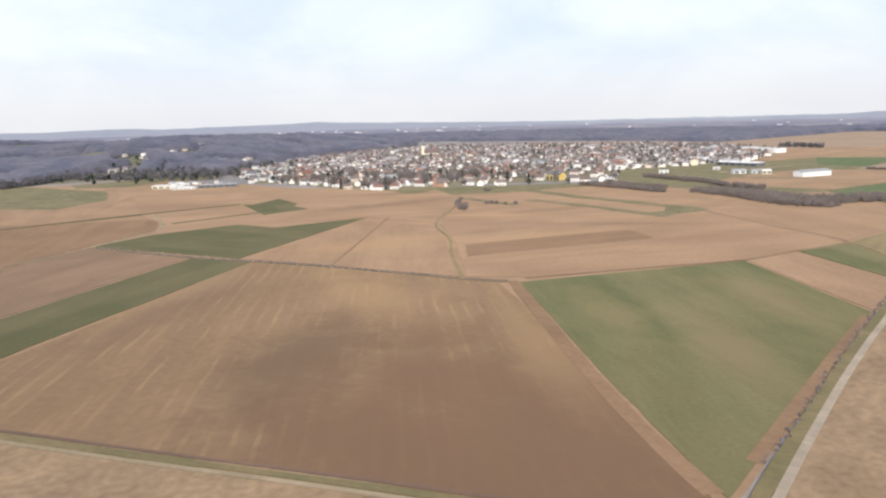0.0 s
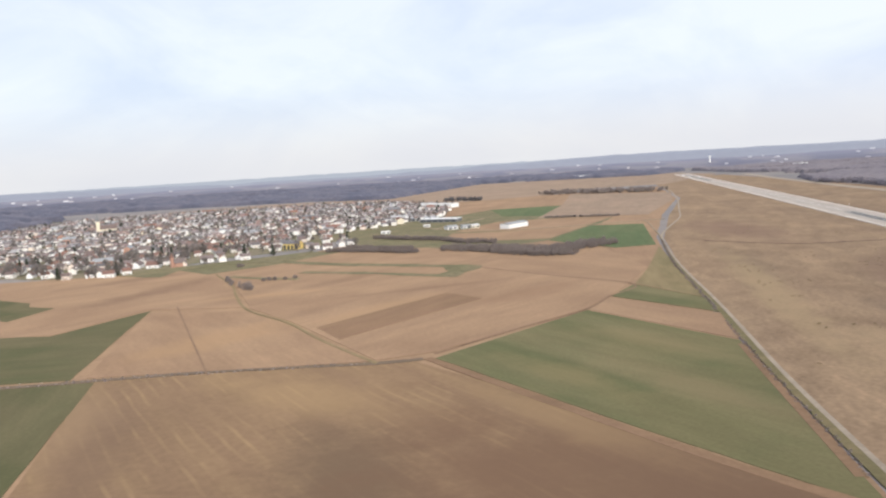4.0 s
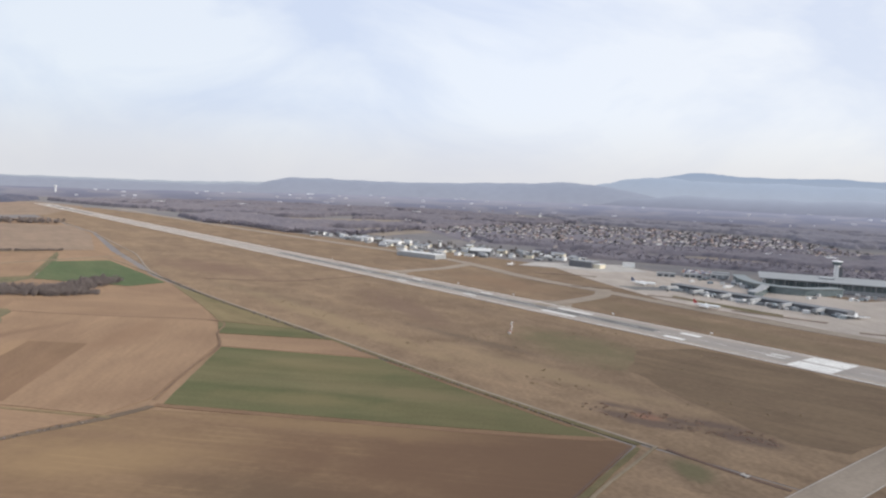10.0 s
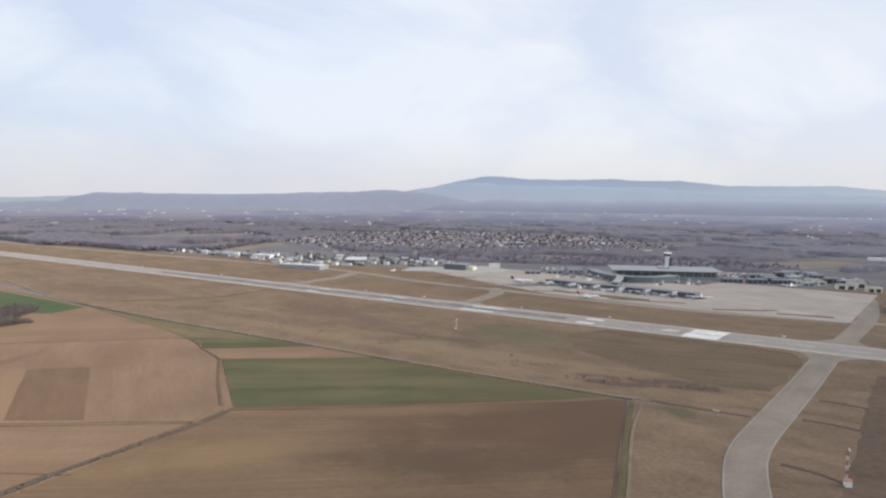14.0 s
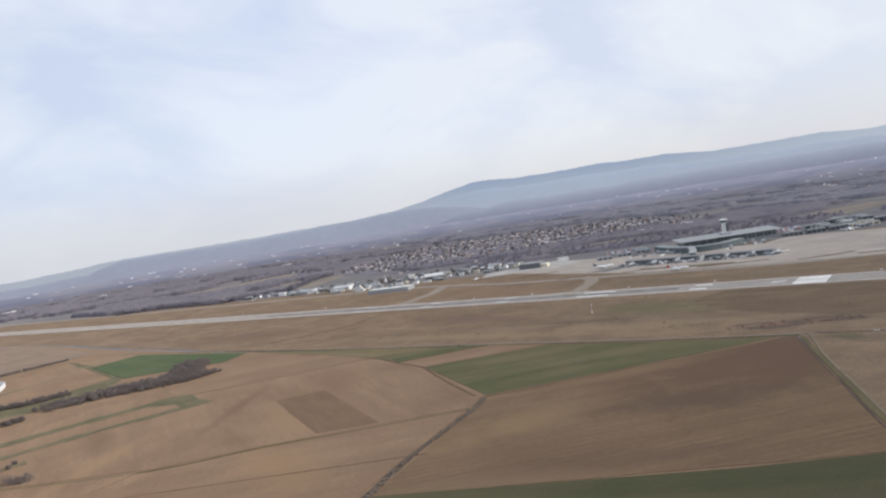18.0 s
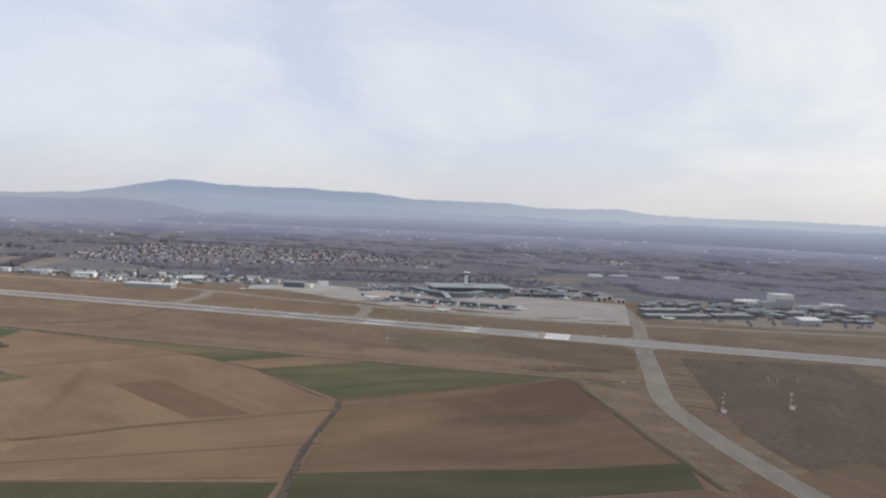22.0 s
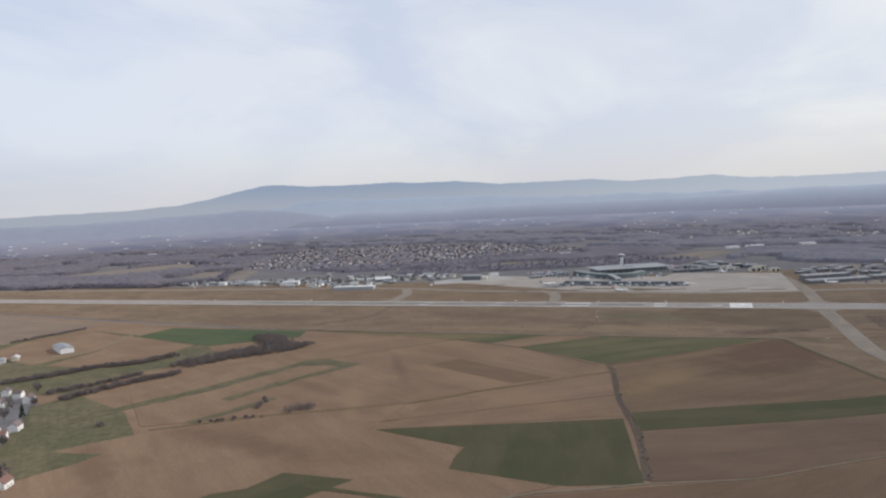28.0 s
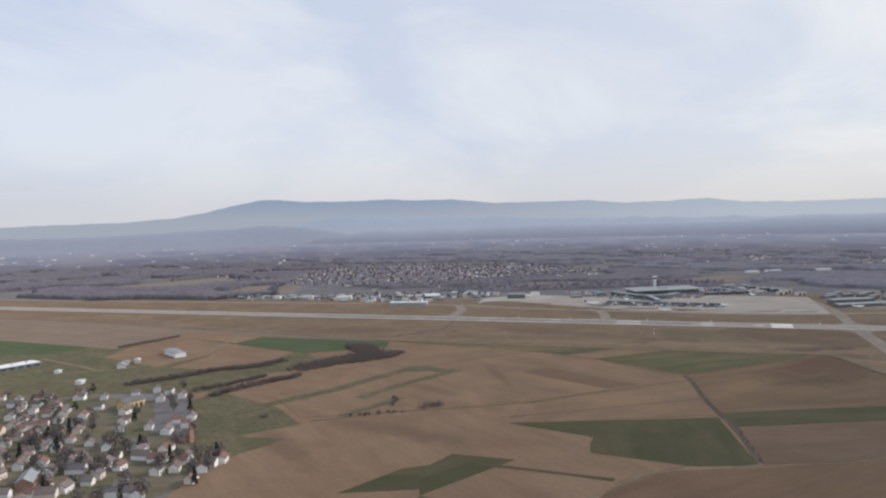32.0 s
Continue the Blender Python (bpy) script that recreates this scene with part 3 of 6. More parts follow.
    ob.data.shade_smooth()
    return ob


def table(pairs):
    xs, ys = [p[0] for p in pairs], [p[1] for p in pairs]
    return lambda az: float(np.interp(az, xs, ys))


CREST = table([(-180, 55), (-70, 52), (-58, 60), (-54, 54), (-48, 62), (-44, 70), (-38, 56), (-28, 42), (-22, 32), (-11, 32), (0, 50), (8, 66), (25, 64), (30, 80), (40, 100), (180, 55)])
NEARHILL = table([(27, 40), (28.5, 62), (29.6, 100), (31, 116), (36, 118), (42, 122), (46, 132), (50, 150), (52.5, 158), (55, 140), (60, 90), (62, 40)])
RIDGE = table([(az, 111 + 4300 * math.tan(radians(max(el - 0.38, 0.05)))) for az, el in FAR_CREST if az > 47])
SOUTHHILL = table([(46, 30), (52, 50), (56, 84), (60, 106), (63, 110), (68, 110), (77, 124), (86, 122), (90, 128), (93.5, 150), (98, 154), (104, 152), (112, 152), (126, 60)])
FLOOR = table([(-180, 20), (20, 20), (35, 40), (60, 48), (120, 48), (140, 20), (180, 20)])

bm = bmesh.new()
gv = []
for k, r in enumerate([0, 150, 400, 800, 1300, 1900, 2600, 3300]):
    if r == 0:
        gv.append([bm.verts.new((CX, CY, 0))])
        continue
    gv.append([bm.verts.new((CX + r * math.sin(radians(a)), CY + r * math.cos(radians(a)), 0)) for a in range(0, 360, 6)])
for a in range(60):
    bm.faces.new((gv[0][0], gv[1][(a + 1) % 60], gv[1][a]))
    for k in range(1, len(gv) - 1):
        bm.faces.new((gv[k][a], gv[k][(a + 1) % 60], gv[k + 1][(a + 1) % 60], gv[k + 1][a]))
bmesh.ops.recalc_face_normals(bm, faces=bm.faces)
ground = part("ground", bm, M_PLAIN)
if ground.data.polygons[0].normal.z < 0:
    ground.data.flip_normals()
tagged(ground, "flat open plain of bare winter land and scrub", "ground", kind="structure")

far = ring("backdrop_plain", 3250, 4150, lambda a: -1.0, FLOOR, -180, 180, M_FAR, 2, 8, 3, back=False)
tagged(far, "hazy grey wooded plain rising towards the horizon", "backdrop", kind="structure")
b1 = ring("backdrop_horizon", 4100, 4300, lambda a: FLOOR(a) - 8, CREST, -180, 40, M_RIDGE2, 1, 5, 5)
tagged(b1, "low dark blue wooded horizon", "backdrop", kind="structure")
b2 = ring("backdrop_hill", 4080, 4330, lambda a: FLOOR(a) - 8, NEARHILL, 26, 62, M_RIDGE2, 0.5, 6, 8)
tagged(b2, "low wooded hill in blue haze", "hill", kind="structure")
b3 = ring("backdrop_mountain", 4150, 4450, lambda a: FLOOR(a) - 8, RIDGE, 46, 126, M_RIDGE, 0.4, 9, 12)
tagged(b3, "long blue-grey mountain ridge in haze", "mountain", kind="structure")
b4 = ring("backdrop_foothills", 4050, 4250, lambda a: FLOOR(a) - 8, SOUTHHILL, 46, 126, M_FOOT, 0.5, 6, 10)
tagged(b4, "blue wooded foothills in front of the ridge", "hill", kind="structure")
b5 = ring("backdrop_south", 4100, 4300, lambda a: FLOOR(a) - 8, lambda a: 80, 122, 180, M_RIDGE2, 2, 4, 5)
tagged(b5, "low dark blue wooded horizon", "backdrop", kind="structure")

sheet("airfield_grass", [(-249, 597), (-256, 411), (-253, 249), (-252.5, 105), (-250, 26), (-247, -36), (-232, -141), (-282, -659), (489, -659), (527, -282), (311, 489), (226, 1129), (94, 2212), (-141, 2212), (-155, 1224), (-215, 866)],
      M_AIRGRASS, 0.12, "dry brown mown airfield grass with bare patches", "grass", along=90)
sheet("field", [(-254, -30), (-500, -132), (-715, -311), (-1016, -56), (-1280, 260), (-1060, 440), (-790, 420), (-690, 450), (-620, 640), (-300, 640), (-262, 300)], M_TAN, 0.13, "broad tan stubble land between the fields", "field", along=58)
FIELDS = [
    ("winter wheat field with thin yellow streaks", [(-404, 131), (-366, 186), (-331, 236), (-259, 157), (-256, -20), (-284, 7), (-315, 38), (-354, 79)], M_GREEN, 133),
    ("pale tan strip of stubble field", [(-316, 276), (-256, 219), (-257, 158), (-330, 238)], M_TAN, None),
    ("small green crop field beside the road", [(-315, 279), (-298, 321), (-256, 262), (-256, 222)], M_GREEN, None),
    ("olive fallow strip beside the perimeter road", [(-297, 323), (-282, 395), (-261, 527), (-257, 265)], M_FALLOW, None),
    ("large brown stubble field with pale drill lines", [(-414, 126), (-354, 74), (-315, 33), (-284, 2), (-256, -24), (-254, -33), (-468, -111), (-565, 95)], M_BROWN, 133),
    ("dull green crop strip between brown fields", [(-563, 94), (-498, -55), (-466, -115), (-508, -122), (-551, -45), (-606, 84)], M_CROP, None),
    ("pale brown harvested field", [(-608, 82), (-553, -46), (-510, -124), (-545, -150), (-600, -95), (-655, -19), (-680, 14), (-700, 70)], M_HARVEST, None),
    ("brown field of turned stubble", [(-706, 66), (-683, 11), (-657, -23), (-602, -99), (-556, -155), (-640, -260), (-715, -311), (-1016, -56), (-798, 176), (-765, 157), (-740, 140), (-723, 104)], M_UMBER, None),
    ("green winter crop field with a narrow tip", [(-641, 269), (-618, 204), (-579, 98), (-704, 73), (-716, 114), (-724, 193), (-664, 193)], M_CROP, None),
    ("light tan stubble field with drill lines", [(-436, 126), (-516, 111), (-573, 101), (-617, 209), (-638, 262), (-565, 258), (-516, 215)], M_TAN, None),
    ("broad tan stubble field", [(-406, 143), (-433, 128), (-515, 222), (-563, 267), (-612, 350), (-672, 455), (-600, 530), (-500, 500), (-410, 480), (-340, 360), (-301, 322), (-331, 242)], M_TAN, 58),
    ("darker brown turned patch in the stubble", [(-430, 308), (-401, 283), (-466, 172), (-491, 203)], M_UMBER, None),
    ("tan field below the shrub belt", [(-427, 435), (-303, 322), (-282, 400), (-311, 527), (-353, 475), (-405, 491)], M_TAN, None),
    ("dark green young crop field", [(-370, 617), (-322, 766), (-258, 762), (-262, 544), (-302, 531)], M_GREEN2, None),
    ("small green crop field with slanted ends", [(-833, 336), (-776, 313), (-749, 277), (-756, 252), (-807, 276)], M_CROP, None),
    ("small square green crop field", [(-822, 282), (-776, 300), (-735, 289), (-736, 240)], M_CROP, None),
    ("wide tan stubble field below the village", [(-706, 190), (-664, 196), (-645, 272), (-568, 273), (-629, 375), (-687, 442), (-740, 480), (-790, 460), (-1016, 405), (-1026, 282), (-828, 180), (-762, 163), (-735, 140), (-718, 120)], M_TAN, 50),
]
for k, (label, corners, m, along) in enumerate(FIELDS):
    sheet("field", corners, m, 0.335 + 0.005 * k + (0.12 if "patch" in label or "small" in label else 0), label, "field", along=along)

ribbon("perimeter_road", [(-508, -137), (-431, -104), (-380, -85), (-311, -59), (-273, -47.5), (-246.5, -39.5)], 1.6, M_DIRT, 0.45, "narrow grey perimeter road", "road")
ribbon("perimeter_road", [(-246.4, -40.5), (-250, 26), (-252.5, 105), (-253, 249), (-256, 411), (-251, 597), (-236, 690), (-205, 830), (-190, 960), (-164, 1200), (-148, 1440), (-141, 1694)], 2.2, M_GRAVEL, 0.47, "narrow grey perimeter road along the airfield", "road")
ribbon("farm_track", [(-251, 603), (-250.5, 683), (-250.5, 763), (-254, 812)], 1.5, M_DIRT, 0.48, "pale farm track straight on from the bend", "road")
ribbon("ditch_verge", [(-410, 130), (-433, 122), (-518, 109), (-610, 85), (-698, 72)], 4.5, M_DITCH, 0.50, "brown overgrown ditch between fields", "ditch", wobble=0.5)
ribbon("farm_track", [(-406, 139), (-367, 193), (-331, 239), (-317, 277), (-298, 323), (-362, 376), (-427, 435)], 1.5, M_HARVEST, 0.52, "worn brown farm track", "road")
ribbon("grass_track", [(-431, 122), (-475, 169), (-515, 218), (-564, 264), (-602, 325), (-626, 369), (-678, 442)], 1.8, M_FALLOW, 0.54, "grassy farm track with a worn line", "road", wobble=0.4)
ribbon("farm_track", [(-703, 71), (-682, 14), (-656, -21), (-601, -97), (-554, -151)], 1.8, M_DIRT, 0.52, "pale dirt farm track", "road")
ribbon("farm_track", [(-703, 71), (-721, 107), (-738, 141), (-765, 160), (-797, 177), (-850, 198)], 2.4, M_DIRT, 0.53, "pale dirt farm track", "road")

# ---- airfield ----
RX = -4.5
sheet("runway", [(RX - 24.5, -400), (RX + 24.5, -400), (RX + 24.5, 2450), (RX - 24.5, 2450)], M_ASPHALT, 0.35, "long grey asphalt runway with white markings", "runway", along=90, wobble=0)
ribbon("taxiway", [(372, -83), (282, -96), (169, -105), (-40, -104), (-145, -107.5), (-236, -109.5), (-300, -112), (-345, -121.5), (-400, -139), (-452, -158), (-540, -196)], 18.5, M_TAXI, 0.33, "wide grey taxiway crossing the runway and bending away", "taxiway")
ribbon("taxiway", [(240, -471), (161, -103), (132, 41), (139, 213), (149, 320), (155, 433), (193, 602), (198, 753), (160, 1318), (141, 2165)], 20, M_TAXI, 0.34, "grey taxiway parallel to the runway", "taxiway")
ribbon("taxiway", [(-6, 536), (56, 546), (118, 555), (188, 584)], 18, M_TAXI, 0.36, "grey exit taxiway", "taxiway")
ribbon("taxiway", [(-6, 268), (56, 273), (118, 287), (160, 320)], 18, M_TAXI, 0.37, "grey exit taxiway", "taxiway")
sheet("apron", [(151, -94), (141, 56), (155, 235), (216, 376), (311, 565), (405, 485), (381, 329), (376, 122), (442, 104), (424, -89)], M_CONCRETE, 0.39, "broad weathered concrete airport apron", "apron", along=60, wobble=0)
sheet("apron_pale", [(254, 551), (311, 574), (424, 494), (376, 414), (320, 442)], M_PALECON, 0.45, "pale new concrete stand area", "apron", along=60, wobble=0)

for k, corners in enumerate(([(-27, -94), (-27, -66), (-34, -82), (-44, -90), (-58, -95)], [(-27, -113), (-27, -144), (-34, -127), (-44, -118), (-60, -113)], [(18, -95), (18, -68), (25, -83), (35, -91), (48, -96)], [(18, -113), (18, -142), (25, -126), (35, -118), (50, -113)],
                             [(18, 259), (18, 236), (26, 250), (40, 259)], [(18, 281), (18, 304), (26, 290), (40, 282)], [(18, 528), (18, 506), (26, 520), (40, 529)], [(18, 552), (18, 572), (26, 560), (40, 554)])):
    sheet("taxiway_fillet", corners, M_TAXI, 0.375 + 0.004 * k, "curved asphalt fillet between taxiway and runway", "taxiway", wobble=0)

# runway markings, each a part of the runway
runway = bpy.data.objects["runway"]


def on_runway(name, x0, x1, y0, y1, material=None, z=0.05, label=""):
    bm = bmesh.new()
    bmesh.ops.create_cube(bm, size=1)
    for v in bm.verts:
        v.co = Vector(((v.co.x + 0.5) * (x1 - x0) + x0, (v.co.y + 0.5) * (y1 - y0) + y0, v.co.z * 0.03 + 0.35 + z))
    ob = part(name, bm, material or M_MARK, label=label)
    ob.parent = runway
    ob.matrix_parent_inverse = runway.matrix_world.inverted()
    return ob


for side in (-1, 1):
    for k in range(8):
        c = RX + side * (2.6 + k * 2.45)
        on_runway("threshold_stripe", c - 0.95, c + 0.95, -18, 12)
    c = RX + side * 11.5
    for y, half, w in ((106, 9, 6.0), (228, 20, 5.0), (350, 9, 3.2), (470, 9, 2.6), (590, 9, 1.4)):
        on_runway("touchdown_bar", c - w / 2, c + w / 2, y - half, y + half)
    for y, half, w in ((2290, 12, 6.0), (2120, 20, 5.0)):
        on_runway("touchdown_bar", c - w / 2, c + w / 2, y - half, y + half)
    on_runway("edge_line", RX + side * 23.2 - 0.4, RX + side * 23.2 + 0.4, -398, 2448)
    on_runway("shoulder", RX + side * 19.5 - 3.2, RX + side * 19.5 + 3.2, -390, 2440, M_CONCRETE, 0.02, "pale worn runway shoulder")
for k in range(-9, 60):
    if not -1 < k < 1:
        on_runway("centre_dash", RX - 0.22, RX + 0.22, k * 40 - 12, k * 40 + 12)
on_runway("rubber_band", RX - 5.5, RX + 5.5, 130, 800, M_RUBBER, 0.03, "dark tyre rubber on the touchdown zone")
on_runway("rubber_band", RX - 5.5, RX + 5.5, 1850, 2300, M_RUBBER, 0.03, "dark tyre rubber on the touchdown zone")
for k in (-1, 1):
    on_runway("designator_bar", RX + k * 4 - 1.1, RX + k * 4 + 1.1, 21, 35)

# worn, dark and green patches of the airfield
M_DRYGRASS = mixed("dark_dry_grass", (0.163, 0.121, 0.092), (0.209, 0.152, 0.112), (0.126, 0.096, 0.076), patch=0.02, streak=(0.006, 0.03), amount=0.6, grain=0.13, mottle=0.2)
# pale fields, with some grey-mauve haze added to their own colour
M_PALEFIELD = mixed("hazy_pale_field", (0.249, 0.208, 0.171), (0.212, 0.179, 0.149), (0.173, 0.150, 0.130), patch=0.012, streak=(0.004, 0.02), amount=0.5, grain=0.2)
M_MOSS = mixed("mossy_grass", (0.112, 0.104, 0.060), (0.148, 0.125, 0.077), (0.094, 0.089, 0.053), patch=0.025, amount=0.5, grain=0.13, mottle=0.18)
M_WORN = mixed("worn_dark_grass", (0.144, 0.101, 0.067), (0.168, 0.119, 0.077), (0.117, 0.086, 0.056), patch=0.02, streak=(0.004, 0.05), amount=0.5, grain=0.3, tuft=0.12)
sheet("airfield_grass", [(-138, 58), (-150, 30), (-162, 5), (-174, -28), (-187, -71), (-178, -94), (-110, -95), (-70, -92), (-42, -80), (-33, 0), (-38, 74), (-84, 92)], M_WORN, 0.165, "dark brown mown grass beside the runway threshold", "grass", along=100, wobble=4)
sheet("apron_patch", [(205, 335), (250, 300), (245, 270), (195, 300)], M_RUBBER, 0.46, "dark strip of the apron", "apron", wobble=6)
# the fourth is a short dark strip from the foot of the tall mast
for k, line in enumerate(([(-244.4, -44), (-245.2, -60), (-244.6, -81), (-243, -99)], [(-183, -122), (-182, -134), (-185, -148)], [(-232, -122), (-231, -136), (-234, -150)], [(-312, -128), (-314, -142), (-320, -154)], [(-214, 561), (-146, 512), (-90, 512), (-34, 520)])):
    ribbon("ditch", line, 2.2, M_SOIL, 0.31 + 0.01 * k, "dark drainage ditch in the dry grass", "ditch", wobble=0.5)
for k, line in enumerate(([(148, 356), (168, 334), (188, 312)], [(170, 265), (180, 246), (191, 226)], [(163, 160), (172, 118), (182, 76)], [(156, 38), (172, 8), (193, -18)], [(168, -24), (174, -50), (178, -76)], [(205, 470), (232, 440), (252, 405)])):
    ribbon("grass_island", line, 8, M_DRYGRASS, 0.50 + 0.01 * k, "narrow dry grass island between taxiway and apron", "grass", wobble=0.4)
sheet("field", [(-264, 300), (-257, 597), (-224, 871), (-164, 1214), (-150, 1694), (-400, 1560), (-640, 1420), (-560, 1010), (-400, 920), (-310, 790), (-366, 617), (-420, 480), (-300, 320)], M_TAN, 0.14, "wide tan stubble land beside the airfield", "field", wobble=2)
TAXI_BEND = [Vector(q) for q in ((-60, -104.7), (-145, -107.5), (-236, -109.5), (-300, -112), (-345, -121.5), (-400, -139), (-452, -158), (-540, -196))]
for s in (-1, 1):
    line = []
    for i, q in enumerate(TAXI_BEND):
        d = (TAXI_BEND[min(i + 1, 7)] - TAXI_BEND[max(i - 1, 0)]).normalized()
        line.append(tuple(q + Vector((-d.y, d.x)) * s * 8.8))
    ribbon("taxiway_line", line, 0.35, M_PALECON, 0.37, "faded white edge line of the taxiway", "marking", skirt=0.02)

ribbon("green_strip", [(-690, 534), (-634, 512), (-563, 479), (-519, 466), (-474, 451), (-434, 438)], 16, M_MOSS, 0.56, "olive grass strip across the stubble", "grass", wobble=0.5)
ribbon("green_strip", [(-590, 436), (-545, 424), (-512, 414), (-471, 397), (-437, 386)], 12, M_MOSS, 0.57, "olive grass strip across the stubble", "grass", wobble=0.6)
sheet("green_strip", [(-462, 452), (-436, 449), (-421, 438), (-421, 424), (-431, 404), (-435, 378), (-458, 386), (-447, 412)], M_MOSS, 0.572, "olive grass end of two strips", "grass", wobble=2)
ribbon("green_strip", [(-655, 424), (-630, 412), (-598, 402), (-577, 396)], 9, M_MOSS, 0.58, "short olive grass strip with scrub", "grass", wobble=0.6)
ribbon("green_strip", [(-860, 66), (-850, 150), (-838, 229), (-826, 282)], 7, M_CROP, 0.62, "narrow green strip between stubble fields", "grass", wobble=0.4)
ribbon("green_strip", [(-752, 264), (-756, 212), (-760, 166)], 5, M_CROP, 0.63, "narrow green strip between stubble fields", "grass", wobble=0.4)
ribbon("headland", [(-408, 131), (-357, 77), (-318, 36), (-286, 4), (-259, -20)], 5, M_UMBER, 0.44, "reddish brown headland along the wheat", "field", wobble=0.5)
sheet("meadow", [(-640, 604), (-634, 560), (-642, 528), (-690, 516), (-737, 484), (-733, 436), (-752, 438), (-800, 458), (-798, 470), (-752, 508), (-700, 540)], M_MOSS, 0.60, "olive meadow below the village houses", "meadow", wobble=2)
# dark ground; part of its darkness is window tint put into the colour
M_BARE = mixed("bare_dark_ground", (0.125, 0.088, 0.065), (0.150, 0.104, 0.074), (0.103, 0.074, 0.057), patch=0.02, streak=(0.006, 0.03), amount=0.5, grain=0.2, mottle=0.15)
sheet("airfield_grass", [(-88, -142), (-170, -146), (-236, -150), (-290, -153), (-340, -157), (-380, -161), (-440, -180), (-500, -222), (-398, -300), (-214, -320), (-47, -320)], M_BARE, 0.20, "dark bare ground inside the taxiway bend", "grass", wobble=3)
ribbon("grass_track", [(-509, 103), (-570, 195), (-627, 281)], 1.0, M_HARVEST, 0.55, "thin worn line across the stubble", "road", wobble=0.4)
ribbon("ditch", [(-508, -131.5), (-431, -98), (-380, -79), (-311, -53), (-257, -33.5)], 1.0, M_SOIL, 0.46, "dark drainage ditch beside the road", "ditch", wobble=0.4)
ribbon("road_verge", [(-250.3, -34), (-252.6, 26), (-255.2, 105), (-255.8, 249), (-258.6, 411), (-251.7, 597)], 3.4, M_VERGE, 0.43, "grassy verge of the perimeter road", "verge", wobble=0.6)
ribbon("road_verge", [(-508, -134.5), (-431, -101), (-380, -82), (-311, -56), (-254, -36)], 2.8, M_VERGE, 0.42, "green grassy ditch beside the road", "verge", wobble=0.6)
ribbon("village_road", [(-487, 960), (-524, 848), (-534, 812), (-475, 778), (-420, 755), (-330, 780), (-227, 817)], 5, M_DIRT, 0.5, "pale country road", "road")
ribbon("village_road", [(-560, 850), (-534, 812)], 5, M_DIRT, 0.49, "pale country road", "road")
sheet("meadow", [(-600, 600), (-640, 730), (-690, 790), (-640, 880), (-560, 1010), (-500, 1150), (-460, 985), (-373, 950), (-400, 920), (-290, 890), (-310, 790), (-370, 620), (-430, 560), (-520, 600)], M_MOSS, 0.16, "dull green meadows behind the hedges", "meadow", wobble=3)
sheet("meadow", [(-1262, 325), (-1262, 421), (-1250, 499), (-1205, 525), (-1147, 476), (-1180, 426), (-1150, 347), (-1200, 300)], M_MOSS, 0.455, "dull green meadow at the foot of the slope", "meadow", wobble=3)
sheet("meadow", [(-1371, 275), (-1113, 298), (-1009, 243), (-967, 169), (-1026, 141), (-1130, 120), (-1290, 200)], M_MOSS, 0.44, "dull green meadow below the wooded slope", "meadow", wobble=3)
# tan stubble, paled and greyed to paint haze over far fields
M_FARTAN = mixed("hazed_stubble", (0.238, 0.176, 0.130), (0.205, 0.152, 0.114), (0.172, 0.130, 0.102), streak=(0.004, 0.03), amount=0.5)
MORE = [
    ("meadow below the village houses", [(-690, 445), (-640, 500), (-600, 590), (-640, 600), (-770, 500), (-800, 465), (-735, 425)], M_MOSS),
    ("green crop field among tan fields", [(-500, 1150), (-368, 1180), (-373, 950), (-460, 985)], M_GREEN2),
    ("tan stubble field by the barn", [(-500, 760), (-420, 745), (-340, 775), (-320, 800), (-290, 890), (-380, 905), (-460, 880)], M_TAN),
    ("tan stubble field beside the road", [(-370, 640), (-320, 795), (-420, 740), (-500, 740), (-500, 660), (-440, 640)], M_TAN),
    ("wide tan field towards the woods", [(-400, 920), (-240, 900), (-175, 1180), (-150, 1420), (-360, 1540), (-370, 1190)], M_FARTAN),
    ("brown field at the airfield end", [(-890, 1790), (-660, 1690), (-120, 1800), (90, 2300), (0, 2600), (-700, 2500)], M_FARTAN),
    ("tan strip field between village and woods", [(-660, 1450), (-900, 1640), (-1180, 1640), (-1420, 1580), (-1440, 1660), (-1200, 1790), (-880, 1800), (-640, 1690)], M_FARTAN),
    ("tan field behind the village", [(-640, 1420), (-400, 1560), (-420, 1840), (-700, 1650), (-900, 1620)], M_FARTAN),
    ("pale clearing in the woods", [(436, 1777), (890, 1628), (620, 1400), (400, 1560)], M_PALEFIELD),
    ("pale strip field before the woods", [(300, 1250), (560, 1330), (600, 1180), (380, 1080)], M_PALEFIELD),
    ("long pale field behind the airport", [(506, 625), (735, 536), (812, 189), (720, 170), (600, 420)], M_PALEFIELD),
    ("pale field beyond the car parks", [(780, 190), (1018, 52), (960, -30), (760, 60)], M_PALEFIELD),
    ("tan field beside the wooded slope", [(-1026, 282), (-1016, 405), (-1060, 430), (-1260, 420), (-1280, 260), (-900, 60), (-828, 113)], M_TAN),
    ("brown field south of the track", [(-495, -140), (-600, -172), (-712, -318), (-640, -420), (-420, -230)], M_BROWN),
]
sheet("farmland", [(-1520, 240), (-1400, -420), (-960, -920), (-260, -960), (-50, -330), (-240, -100), (-500, -60), (-900, 160), (-1250, 320)], M_FARTAN, 0.06, "wide stubble land south of the fields", "field", wobble=12)
for k, (label, corners, m) in enumerate(MORE):
    sheet("field", corners, m, 0.22 + 0.008 * k, label, "field")

ribbon("headland", [(-259.5, 150), (-259, 100), (-257, 0)], 3.5, M_UMBER, 0.41, "brown headland beside the road", "field")
